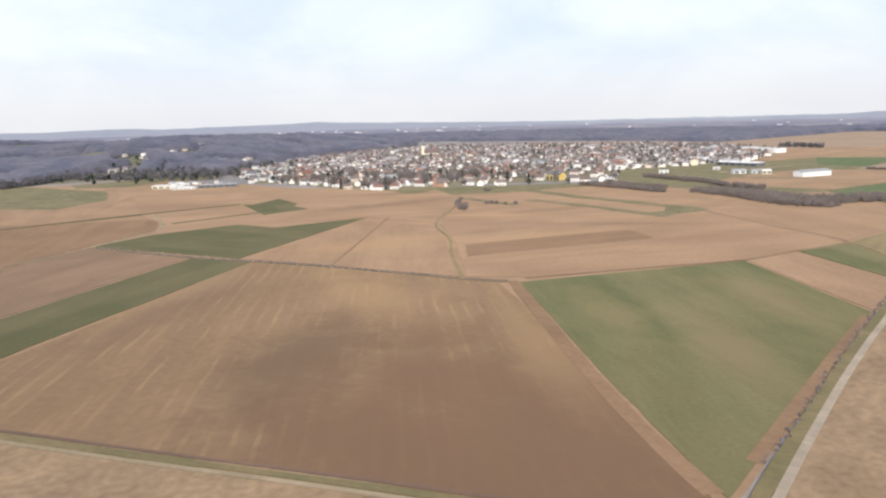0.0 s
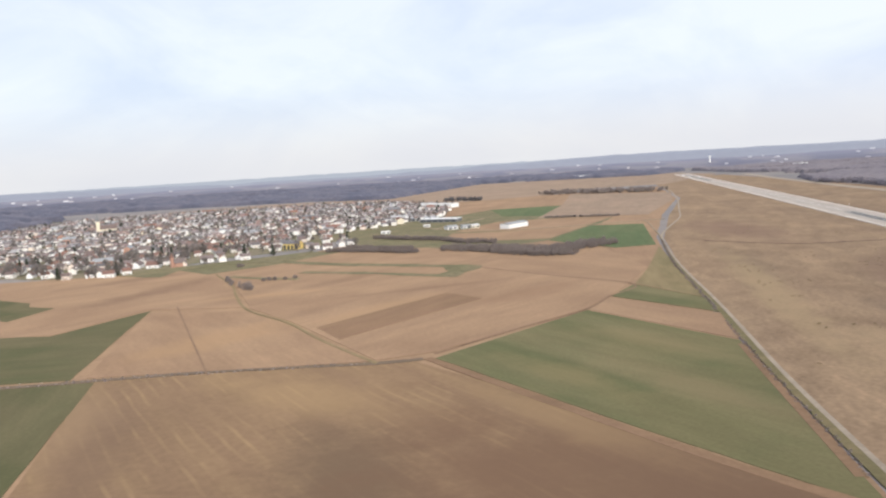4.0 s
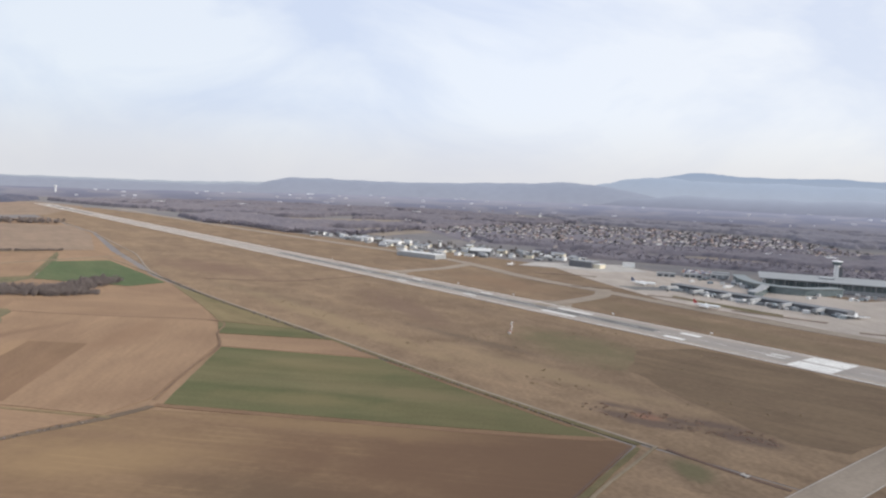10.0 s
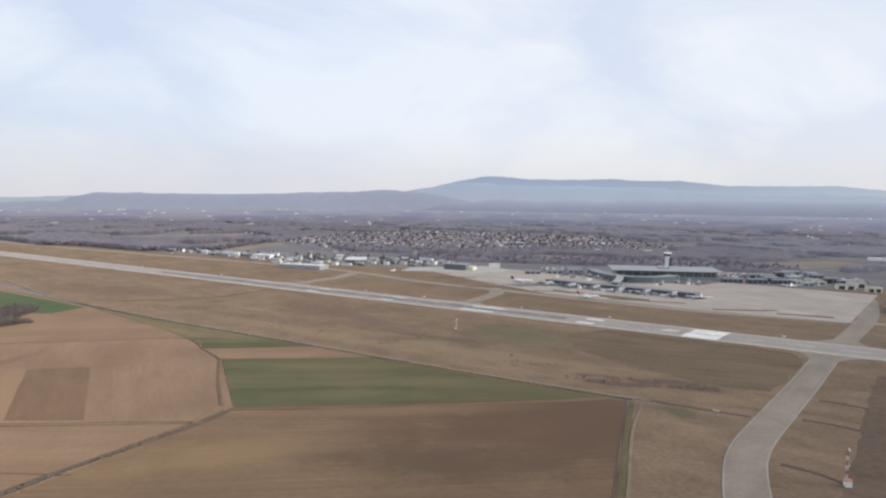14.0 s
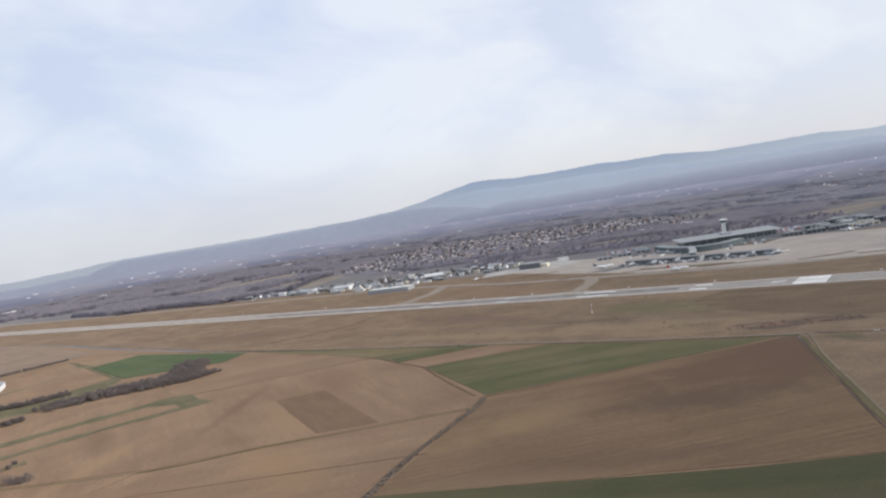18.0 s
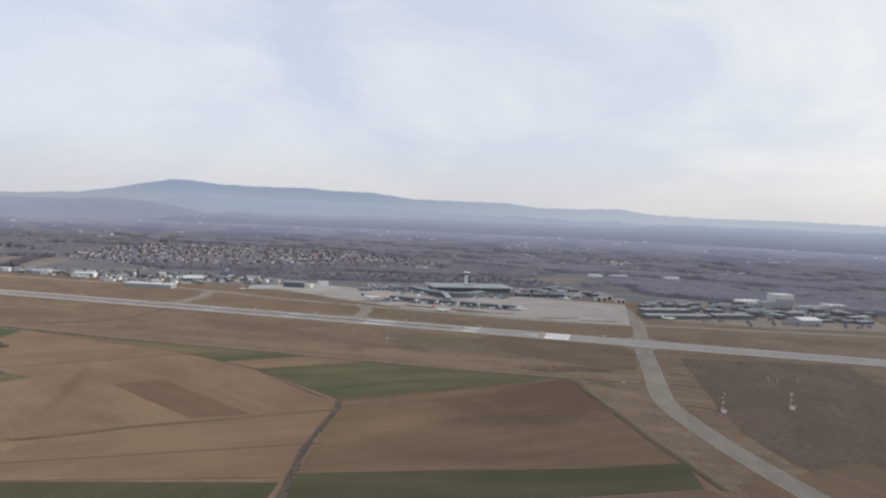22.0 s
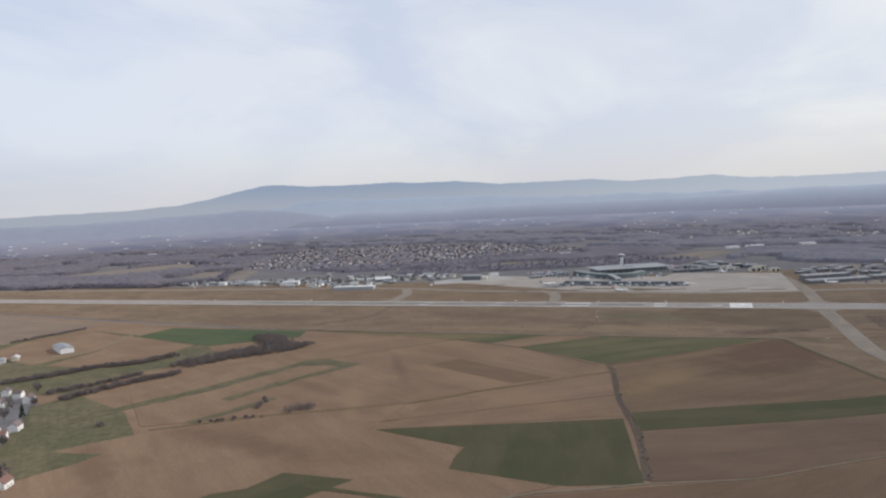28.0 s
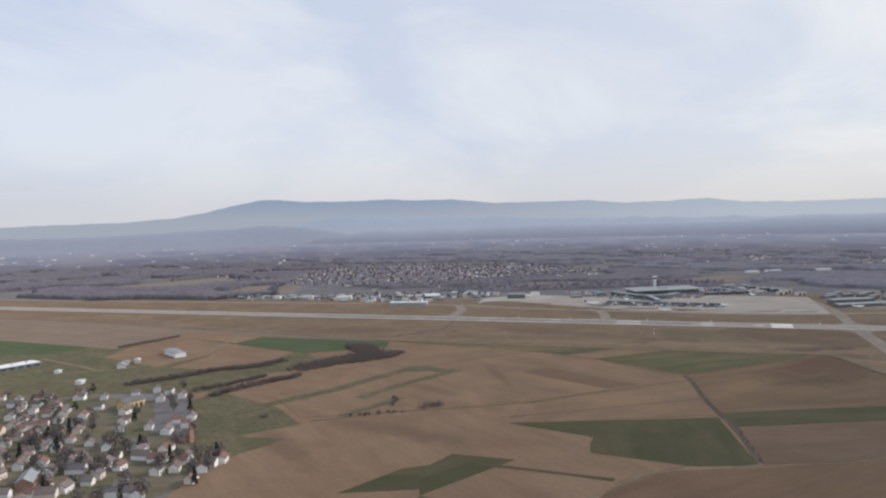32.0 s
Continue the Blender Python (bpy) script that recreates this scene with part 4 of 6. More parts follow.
sheet("airfield_grass", [(-250, -33), (-311, -53.5), (-380, -79), (-431, -98), (-508, -131), (-580, -250), (-420, -460), (-233, -142)], M_AIRGRASS, 0.14, "dry tan grass beside the perimeter road", "grass", along=90, wobble=0.3)
# ---- building materials ----


def hued(name, colours, rough=0.85, island=False):
    """One surface in several colours, one drawn for each object or each loose piece."""
    m = bpy.data.materials.new(name)
    m.use_nodes = True
    n, l = m.node_tree.nodes, m.node_tree.links
    b = n["Principled BSDF"]
    b.inputs["Roughness"].default_value = rough
    b.inputs["Specular IOR Level"].default_value = 0.2
    src = n.new("ShaderNodeNewGeometry" if island else "ShaderNodeObjectInfo")
    cr = n.new("ShaderNodeValToRGB")
    cr.color_ramp.interpolation = "CONSTANT"
    while len(cr.color_ramp.elements) < len(colours):
        cr.color_ramp.elements.new(1.0)
    for i, c in enumerate(colours):
        cr.color_ramp.elements[i].position = i / len(colours)
        cr.color_ramp.elements[i].color = (*c, 1)
    l.new(src.outputs["Random Per Island" if island else "Random"], cr.inputs["Fac"])
    co, no = n.new("ShaderNodeTexCoord"), n.new("ShaderNodeTexNoise")
    no.inputs["Scale"].default_value, no.inputs["Detail"].default_value = 0.6, 5
    rg = n.new("ShaderNodeMapRange")
    rg.inputs[1].default_value, rg.inputs[2].default_value, rg.inputs[3].default_value, rg.inputs[4].default_value = 0.3, 0.7, 0.8, 1.12
    mx = n.new("ShaderNodeMix")
    mx.data_type, mx.blend_type = "RGBA", "MULTIPLY"
    mx.inputs["Factor"].default_value = 1
    l.new(co.outputs["Object"], no.inputs["Vector"])
    l.new(no.outputs["Fac"], rg.inputs[0])
    l.new(cr.outputs["Color"], mx.inputs["A"])
    l.new(rg.outputs[0], mx.inputs["B"])
    l.new(mx.outputs["Result"], b.inputs["Base Color"])
    return m


WALLS = [(0.84, 0.83, 0.81), (0.83, 0.82, 0.79), (0.82, 0.79, 0.73), (0.85, 0.85, 0.85), (0.80, 0.79, 0.77), (0.84, 0.82, 0.78), (0.78, 0.68, 0.60)]
ROOFS = [(0.21, 0.125, 0.105), (0.165, 0.125, 0.118), (0.15, 0.138, 0.142), (0.225, 0.13, 0.103), (0.16, 0.152, 0.156), (0.185, 0.15, 0.142), (0.20, 0.162, 0.155), (0.17, 0.13, 0.12)]
M_WALL, M_WALL_I = hued("house_render", WALLS), hued("house_render_far", WALLS, island=True)
M_WALL_E = hued("duller_house_render", [(0.82, 0.81, 0.80), (0.60, 0.57, 0.55), (0.76, 0.74, 0.71), (0.48, 0.42, 0.39), (0.84, 0.83, 0.82), (0.62, 0.56, 0.52)], island=True)
FAR_ROOFS = [(0.25, 0.19, 0.18), (0.22, 0.19, 0.19), (0.215, 0.205, 0.215), (0.27, 0.185, 0.16), (0.36, 0.35, 0.35), (0.235, 0.205, 0.205), (0.30, 0.27, 0.265)]
M_ROOF, M_ROOF_I = hued("roof_tiles", ROOFS), hued("roof_tiles_far", FAR_ROOFS, island=True)
M_WIN = mat("window_glass", (0.05, 0.06, 0.075), 0.15, vary=0.2, scale=0.5, spec=0.5)
M_BRICK = mat("chimney_brick", (0.30, 0.16, 0.11), 0.9, vary=0.25, scale=3)
M_WHITE = mat("white_cladding", (0.80, 0.80, 0.79), 0.6, vary=0.07, scale=0.3)
M_GREYMETAL = mat("grey_sheet_metal", (0.36, 0.37, 0.38), 0.5, vary=0.12, scale=0.2)
# dark cladding, lifted towards blue-grey to paint in some haze
M_DARKCLAD = mat("dark_cladding", (0.150, 0.154, 0.165), 0.6, vary=0.2, scale=0.2)
M_TEALROOF = mat("weathered_teal_roof", (0.20, 0.225, 0.23), 0.6, vary=0.15, scale=0.1)
M_ROOFPALE = mat("weathered_metal_roof", (0.255, 0.265, 0.272), 0.6, vary=0.12, scale=0.1)
M_PALEROOF = mat("pale_flat_roof", (0.58, 0.58, 0.57), 0.8, vary=0.12, scale=0.15)
M_ROOFGREY = mat("grey_bitumen_roof", (0.30, 0.31, 0.32), 0.85, vary=0.15, scale=0.15)
# blue-green glass, lightened in colour for the low contrast of haze
M_GLASSWALL = mat("tinted_curtain_glass", (0.135, 0.168, 0.178), 0.25, vary=0.3, scale=0.12, spec=0.6)
M_CREAM = mat("cream_render", (0.72, 0.66, 0.52), 0.85, vary=0.08, scale=0.3)
M_YELLOW = mat("yellow_render", (0.66, 0.50, 0.18), 0.85, vary=0.08, scale=0.3)
M_SAND = mat("pink_sandstone", (0.42, 0.25, 0.19), 0.9, vary=0.15, scale=0.4)
M_REDPAINT = mat("red_paint", (0.36, 0.15, 0.11), 0.6, vary=0.1, scale=1)
M_JET = mat("white_aircraft_paint", (0.80, 0.80, 0.80), 0.3, vary=0.03, scale=0.5, spec=0.5)
M_JETBLUE = mat("dark_blue_livery", (0.03, 0.05, 0.12), 0.35, vary=0.1, scale=0.5)
M_JETRED = mat("red_livery", (0.45, 0.06, 0.06), 0.35, vary=0.1, scale=0.5)
M_TWIG = hued("bare_twigs", [(0.175, 0.152, 0.145), (0.155, 0.137, 0.136), (0.19, 0.165, 0.148), (0.15, 0.135, 0.14), (0.16, 0.15, 0.128)], 0.95, island=True)
M_SCRUB = hued("bare_scrub", [(0.209, 0.174, 0.161), (0.195, 0.165, 0.156), (0.224, 0.188, 0.167), (0.185, 0.157, 0.152)], 0.95, island=True)
M_DEADWEED = hued("dead_weed_stalks", [(0.224, 0.168, 0.135), (0.258, 0.174, 0.130), (0.196, 0.155, 0.132), (0.280, 0.168, 0.119)], 0.95, island=True)
M_TUSSOCK = hued("dry_tussock", [(0.245, 0.178, 0.110), (0.215, 0.160, 0.105), (0.270, 0.205, 0.125), (0.195, 0.158, 0.095)], 0.95, island=True)
M_NEEDLE = hued("dark_conifer", [(0.030, 0.045, 0.028), (0.040, 0.052, 0.034), (0.025, 0.038, 0.028)], 0.9, island=True)
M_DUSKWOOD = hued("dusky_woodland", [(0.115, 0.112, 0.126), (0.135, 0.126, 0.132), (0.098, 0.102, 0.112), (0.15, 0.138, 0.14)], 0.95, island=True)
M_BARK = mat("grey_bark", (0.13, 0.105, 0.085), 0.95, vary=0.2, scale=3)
# bare crowns, lightened to grey-violet so the base colour carries the haze
M_FARWOOD = hued("hazy_winter_woodland", [(0.25, 0.228, 0.255), (0.235, 0.22, 0.255), (0.265, 0.24, 0.26), (0.225, 0.21, 0.25)], 0.95, island=True)

# ---- shapes ----


def box(bm, x0, x1, y0, y1, z0, z1):
    r = bmesh.ops.create_cube(bm, size=1)
    for v in r["verts"]:
        v.co = Vector((x0 + (v.co.x + 0.5) * (x1 - x0), y0 + (v.co.y + 0.5) * (y1 - y0), z0 + (v.co.z + 0.5) * (z1 - z0)))
    return r["verts"]


def box_part(name, dims, material, parent, label="", bevel=0.0):
    bm = bmesh.new()
    box(bm, *dims)
    if bevel:
        bmesh.ops.bevel(bm, geom=bm.edges[:], offset=bevel, segments=1, affect="EDGES")
    return part(name, bm, material, parent, label)


def gable_wall(bm, w, d, h, top):
    """Walls with two gable ends; the ridge runs along x."""
    v = [bm.verts.new(c) for c in ((-w, -d, 0), (w, -d, 0), (w, d, 0), (-w, d, 0), (-w, -d, h), (w, -d, h), (w, d, h), (-w, d, h), (-w, 0, top), (w, 0, top))]
    for f in ((0, 1, 5, 4), (2, 3, 7, 6), (1, 2, 6, 9, 5), (3, 0, 4, 8, 7), (3, 2, 1, 0)):
        bm.faces.new([v[i] for i in f])


def gable_roof(bm, w, d, h, top, over=0.5, thick=0.25):
    k = (top - h) / d
    e, low = d + over, h - k * over
    pts = []
    for x in (-w - over, w + over):
        for y, z in ((-e, low), (0, top), (e, low), (e, low + thick), (0, top + thick * 1.3), (-e, low + thick)):
            pts.append(bm.verts.new((x, y, z)))
    bm.faces.new(pts[:6][::-1])
    bm.faces.new(pts[6:])
    for i in range(6):
        j = (i + 1) % 6
        bm.faces.new((pts[i], pts[j], pts[6 + j], pts[6 + i]))


def house(w, d, h, top, label, name="house"):
    """A rendered house with a tiled gable roof, a chimney, windows and a door."""
    h0 = thing(name, pose(0, 0, -500), label, "house", group="village houses")
    bm = bmesh.new()
    gable_wall(bm, w, d, h, top)
    part("wall", bm, M_WALL, h0)
    bm = bmesh.new()
    gable_roof(bm, w, d, h, top)
    r = part("roof", bm, M_ROOF, h0)
    box_part("chimney", (w * 0.35, w * 0.35 + 0.7, 0.4, 1.1, h, top + 1.0), M_BRICK, r)
    for x in (-w * 0.45, w * 0.45):
        box_part("window", (x - 0.6, x + 0.6, -d - 0.05, -d + 0.1, 1.1, 2.3), M_WIN, h0)
    box_part("window", (w - 0.1, w + 0.05, -0.6, 0.6, h - 0.5, h + 0.7), M_WIN, h0)
    box_part("door", (-0.5, 0.5, -d - 0.04, -d + 0.1, 0.0, 1.9), M_BRICK, h0)
    return h0


HOUSES = [house(4.3, 3.4, 4.4, 6.8, "two-storey rendered house with a tiled gable roof"), house(3.8, 3.3, 3.6, 6.0, "small rendered house with a steep tiled roof"),
          house(5.4, 3.7, 4.3, 7.0, "long rendered house with a tiled gable roof"), house(4.0, 3.9, 4.7, 6.9, "square rendered house with a low tiled roof"),
          house(6.8, 4.1, 4.0, 7.3, "old farmhouse with a big tiled roof")]


def inside(poly, x, y):
    r = False
    for i in range(len(poly)):
        (x0, y0), (x1, y1) = poly[i - 1], poly[i]
        if (y0 > y) != (y1 > y) and x < (x1 - x0) * (y - y0) / (y1 - y0) + x0:
            r = not r
    return r


def scatter(poly, step, jitter, seed, angle=0.0, drop=0.1):
    rnd = random.Random(seed)
    xs, ys = [p[0] for p in poly], [p[1] for p in poly]
    mx, my, r = sum(xs) / len(xs), sum(ys) / len(ys), max(max(xs) - min(xs), max(ys) - min(ys)) * 0.75
    c, s, out = math.cos(radians(angle)), math.sin(radians(angle)), []
    k = int(r / step)
    for i in range(-k, k + 1):
        for j in range(-k, k + 1):
            u, v = i * step + rnd.uniform(-jitter, jitter), j * step + rnd.uniform(-jitter, jitter)
            x, y = mx + c * u - s * v, my + s * u + c * v
            if inside(poly, x, y) and rnd.random() > drop:
                out.append((x, y))
    return out


def joined_houses(name, spots, label, seed, scale=1.0, wall=None, lift=None):
    """Many far houses in one mesh: walls and roofs are loose pieces."""
    rnd = random.Random(seed)
    verts, faces, mats = [], [], []
    for x, y, a in spots:
        w, d, h = rnd.uniform(3.0, 7.4) * scale, rnd.uniform(2.8, 4.6) * scale, rnd.uniform(3.4, 6.8) * scale
        top = h + d * rnd.uniform(0.35, 0.75)
        c, s = math.cos(a), math.sin(a)
        z0 = lift(x, y) if lift else 0.0
        n0 = len(verts)
        for q in ((-w, -d, 0), (w, -d, 0), (w, d, 0), (-w, d, 0), (-w, -d, h), (w, -d, h), (w, d, h), (-w, d, h), (-w, 0, top - 0.1), (w, 0, top - 0.1)):
            verts.append((x + c * q[0] - s * q[1], y + s * q[0] + c * q[1], q[2] + z0))
        for f in ((0, 1, 5, 4), (2, 3, 7, 6), (1, 2, 6, 9, 5), (3, 0, 4, 8, 7)):
            faces.append(tuple(n0 + i for i in f))
            mats.append(0)
        n1, o, k = len(verts), 0.5, (top - h) / d
        for q in ((-w - o, -d - o, h - k * o + 0.1), (w + o, -d - o, h - k * o + 0.1), (w + o, d + o, h - k * o + 0.1), (-w - o, d + o, h - k * o + 0.1), (-w - o, 0, top + 0.15), (w + o, 0, top + 0.15)):
            verts.append((x + c * q[0] - s * q[1], y + s * q[0] + c * q[1], q[2] + z0))
        for f in ((0, 1, 5, 4), (2, 3, 4, 5), (1, 2, 5), (3, 0, 4)):
            faces.append(tuple(n1 + i for i in f))
            mats.append(1)
    ob = mesh_of(name, verts, faces, wall or M_WALL_I)
    ob.data.materials.append(M_ROOF_I)
    ob.data.polygons.foreach_set("material_index", mats)
    return tagged(ob, label, "houses", kind="stuff")


def crowns(rnd, x, y, z, r, h, n, size, verts, faces, conifer=False):
    """A crown of n small ragged clumps."""
    for _ in range(n):
        if conifer:
            t = rnd.random() ** 0.7
            a, rr = rnd.uniform(0, 6.283), r * (1 - t) * rnd.uniform(0.5, 1.0)
            cx, cy, cz = x + rr * math.cos(a), y + rr * math.sin(a), z + h * t
        else:
            a, t, rr = rnd.uniform(0, 6.283), rnd.uniform(-1, 1), rnd.random() ** 0.4
            q = math.sqrt(1 - t * t) * rr
            cx, cy, cz = x + r * q * math.cos(a), y + r * q * math.sin(a), z + h * (0.5 + 0.5 * t * rr)
        n0, s = len(verts), size * rnd.uniform(0.6, 1.4)
        b, u = rnd.uniform(0, 6.283), rnd.uniform(-0.5, 0.9)
        ax, ay = math.cos(b) * s, math.sin(b) * s
        verts += [(cx - ax, cy - ay, cz - s * 0.4), (cx + ax, cy + ay, cz - s * 0.3), (cx + ax * 0.5 - ay * u, cy + ay * 0.5 + ax * u, cz + s * 0.8), (cx - ax * 0.7 + ay * u, cy - ay * 0.7 - ax * u, cz + s * 0.6)]
        faces += [(n0, n0 + 1, n0 + 2, n0 + 3)]


def trunk(rnd, x, y, h, r, verts, faces):
    n0 = len(verts)
    for z, k in ((-0.3, 1.0), (h, 0.45)):
        for a in (0.3, 2.4, 4.5):
            verts.append((x + r * k * math.cos(a), y + r * k * math.sin(a), z))
    for i in range(3):
        j = (i + 1) % 3
        faces.append((n0 + i, n0 + j, n0 + 3 + j, n0 + 3 + i))


def woodland(name, spots, label, seed, h=(9, 15), r=(3.5, 6), n=14, size=2.2, material=None, category="woods", with_trunks=False, base=0.12, lift=None):
    rnd = random.Random(seed)
    verts, faces = [], []
    for x, y in spots:
        hh, rr = rnd.uniform(*h), rnd.uniform(*r)
        n0, z0 = len(verts), lift(x, y) if lift else 0.0
        if with_trunks:
            trunk(rnd, x, y, hh * 0.6, 0.25, verts, faces)
        crowns(rnd, x, y, hh * base, rr, hh * (1 - base), n, size, verts, faces)
        if z0:
            verts[n0:] = [(q[0], q[1], q[2] + z0) for q in verts[n0:]]
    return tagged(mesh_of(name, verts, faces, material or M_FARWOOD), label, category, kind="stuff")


def tree(seed, h, r, label, conifer=False, name="tree"):
    """A tree with a tapered trunk, limbs and a ragged crown."""
    rnd = random.Random(seed)
    t0 = thing(name, pose(0, 0, -500), label, "tree", group="village trees")
    bm = bmesh.new()
    bmesh.ops.create_cone(bm, cap_ends=True, segments=7, radius1=0.32, radius2=0.08, depth=h * 0.8, matrix=Matrix.Translation((0, 0, h * 0.4 - 0.2)))
    for k in range(0 if conifer else 7):
        a, z = k * 2.4, h * (0.3 + 0.06 * k)
        d = Vector((math.cos(a), math.sin(a), 0.9)).normalized()
        m = Matrix.Translation(Vector((0, 0, z)) + d * r * 0.45) @ d.to_track_quat("Z", "Y").to_matrix().to_4x4()
        bmesh.ops.create_cone(bm, cap_ends=False, segments=5, radius1=0.13, radius2=0.03, depth=r * 0.9, matrix=m)
    part("trunk", bm, M_BARK, t0)
    verts, faces = [], []
    crowns(rnd, 0, 0, h * (0.08 if conifer else 0.22), r, h * (0.95 if conifer else 0.78), 110, 0.9 if conifer else 0.75, verts, faces, conifer)
    mesh_of("crown", verts, faces, M_NEEDLE if conifer else M_TWIG, t0)
    return t0




def flat(x, y):
    return 0.0


def west_hill(x, y):
    """Height of the low hills west of the village."""
    k = min(max((-1170 - 0.45 * (y - 500) - x) / 330, 0), 1) if y > 500 else min(max((-1230 - 0.75 * (500 - y) * 0.6 - x) / 330, 0), 1)
    k = k * k * (3 - 2 * k)
    return k * (26 + 17 * noise.noise((x * 0.0035, y * 0.0035, 2.0)) + 6 * noise.noise((x * 0.012, y * 0.012, 5.0)))


def canopy(name, poly, label, seed, h, step=7.5, holes=(), thin=-9.0, material=None, lift=flat, free=()):
    """A closed winter canopy seen from far: one uneven surface of crowns that drops to the ground at its borders."""
    xs, ys = [q[0] for q in poly], [q[1] for q in poly]
    x0, y0, nx, ny = min(xs), min(ys), int((max(xs) - min(xs)) / step) + 2, int((max(ys) - min(ys)) / step) + 2
    rnd, verts, ids = random.Random(seed), [], {}
    inn = {}
    for i in range(nx):
        for j in range(ny):
            x, y = x0 + (i + rnd.uniform(-0.35, 0.35)) * step, y0 + (j + rnd.uniform(-0.35, 0.35)) * step
            ok = inside(poly, x, y) and not any(inside(q, x, y) for q in holes) and noise.noise((x * 0.006, y * 0.006, seed)) + 0.35 * noise.noise((x * 0.02, y * 0.02, seed + 3)) > thin and (int(x // 12), int(y // 12)) not in free
            inn[i, j] = (x, y, ok)
    faces = []

    def vid(i, j):
        if (i, j) not in ids:
            x, y, ok = inn[i, j]
            ids[i, j] = len(verts)
            z = h * (0.66 + 0.36 * rnd.random() + 0.3 * noise.noise((x * 0.02, y * 0.02, 4)) + 0.25 * noise.noise((x * 0.06, y * 0.06, 9))) if ok else 0.0
            verts.append((x, y, z + lift(x, y)))
        return ids[i, j]

    for i in range(nx - 1):
        for j in range(ny - 1):
            if sum(inn[q][2] for q in ((i, j), (i + 1, j), (i + 1, j + 1), (i, j + 1))) >= 1:
                faces.append((vid(i, j), vid(i + 1, j), vid(i + 1, j + 1), vid(i, j + 1)))
    ob = mesh_of(name, verts, faces, material or M_CANOPY)
    ob.data.shade_smooth()
    return tagged(ob, label, "woods", kind="stuff")


# grey winter crowns with the blue of distant haze mixed into the colour
M_CANOPY = mixed("hazy_winter_canopy", (0.190, 0.180, 0.209), (0.226, 0.213, 0.231), (0.158, 0.155, 0.188), patch=0.010, streak=(0.04, 0.04), amount=0.6, grain=0.16)

# ---- western village ----
VILLAGE = [(-1030, 452), (-960, 468), (-880, 450), (-802, 436), (-770, 466), (-745, 560), (-690, 600), (-650, 640), (-650, 690), (-640, 730), (-690, 790), (-640, 880), (-560, 1010), (-600, 1330), (-800, 1560),
           (-1000, 1590), (-1200, 1560), (-1400, 1500), (-1560, 1350), (-1450, 950), (-1290, 690), (-1180, 540)]
sheet("village_ground", VILLAGE, M_GARDEN, 0.2, "gardens, yards and lanes between village houses", "ground", wobble=3)
rnd = random.Random(5)
spots = []
for x, y in scatter(VILLAGE, 17.5, 6.5, 3, 27, 0.12):
    a = radians(27 + 90 * rnd.choice((0, 0, 1))) + rnd.uniform(-0.25, 0.25) + 0.5 * noise.noise((x * 0.004, y * 0.004, 1))
    spots.append((x, y, a))
# the houses of the village tip stand apart from one another
TIP = [(-790, 470), (-600, 590), (-590, 710), (-690, 690), (-770, 600)]
TIP_HOUSES = [(-631, 676, 1), (-614, 663, 0), (-618, 643, 3), (-628, 619, 2), (-678, 650, 4), (-660, 644, 0), (-648, 630, 2), (-690, 668, 1), (-712, 560, 1), (-700, 552, 2), (-737, 568, 0), (-742, 545, 4), (-754, 516, 1), (-722, 541, 3), (-697, 629, 4), (-656, 694, 0), (-727, 604, 2), (-750, 588, 0)]
spots = [q for q in spots if not inside(TIP, q[0], q[1])]
for x, y, k in TIP_HOUSES:
    copy_thing(HOUSES[k], Matrix.Translation((x, y, 0.0)) @ Matrix.Rotation(radians(27 + 90 * (k % 2)) + rnd.uniform(-0.3, 0.3), 4, "Z"))
# larger village buildings stand between the houses
M_ROOFRED = mat("red_clay_tiles", (0.23, 0.115, 0.085), 0.85, vary=0.25, scale=0.5)
BIG = [q for q in scatter(VILLAGE, 105, 40, 61, 27, 0.25) if not inside(TIP, *q)]
spots = [q for q in spots if all(math.dist(q[:2], g) > 17 for g in BIG) and noise.noise((q[0] * 0.014, q[1] * 0.014, 5)) < 0.42]
spots.sort(key=lambda p: math.dist(p[:2], (-700, 300)))
for x, y, a in spots[:270]:
    k = rnd.choice((0, 0, 1, 1, 2, 3, 3, 4))
    copy_thing(HOUSES[k], Matrix.Translation((x, y, 0.0)) @ Matrix.Rotation(a, 4, "Z"))
joined_houses("far_village_houses", spots[270:], "dense village houses with white walls and red-brown roofs", 8)
TREES = [tree(1, 11, 4.2, "bare leafless garden tree"), tree(2, 8, 3.2, "small bare garden tree"), tree(3, 13, 3.0, "dark green conifer in a garden", True, "conifer"), tree(4, 14, 5.0, "tall bare broad tree")]
tspots = [(x + rnd.uniform(-9, 9), y + rnd.uniform(-9, 9)) for x, y, _ in spots for _ in range(3) if rnd.random() < 0.42]
for x, y in tspots[:110]:
    copy_thing(TREES[rnd.choice((0, 0, 1, 1, 2, 3))], pose(x, y, 0, 0, 0, rnd.uniform(0, 360)))
woodland("village_tree_crowns", tspots[110:], "bare garden trees among the village houses", 4, h=(6, 12), r=(2.2, 4.2), n=16, size=1.3, material=M_TWIG, category="trees", with_trunks=True)
woodland("village_conifers", [(x + 7, y - 6) for x, y, _ in spots[60::16]], "dark conifers in village gardens", 14, h=(7, 13), r=(2.0, 3.2), n=22, size=1.2, material=M_NEEDLE, category="trees", with_trunks=True)
for x, y, k in ((-722, 597, 2), (-676, 572, 2), (-680, 588, 0), (-640, 600, 1), (-705, 610, 0), (-660, 606, 3), (-734, 525, 1), (-600, 640, 0)):
    copy_thing(TREES[k], pose(x, y, 0, 0, 0, 40 * k))


def place(ob, x, y, a=0.0):
    return copy_thing(ob, pose(x, y, 0, 0, 0, a))


# ---- halls and sheds ----


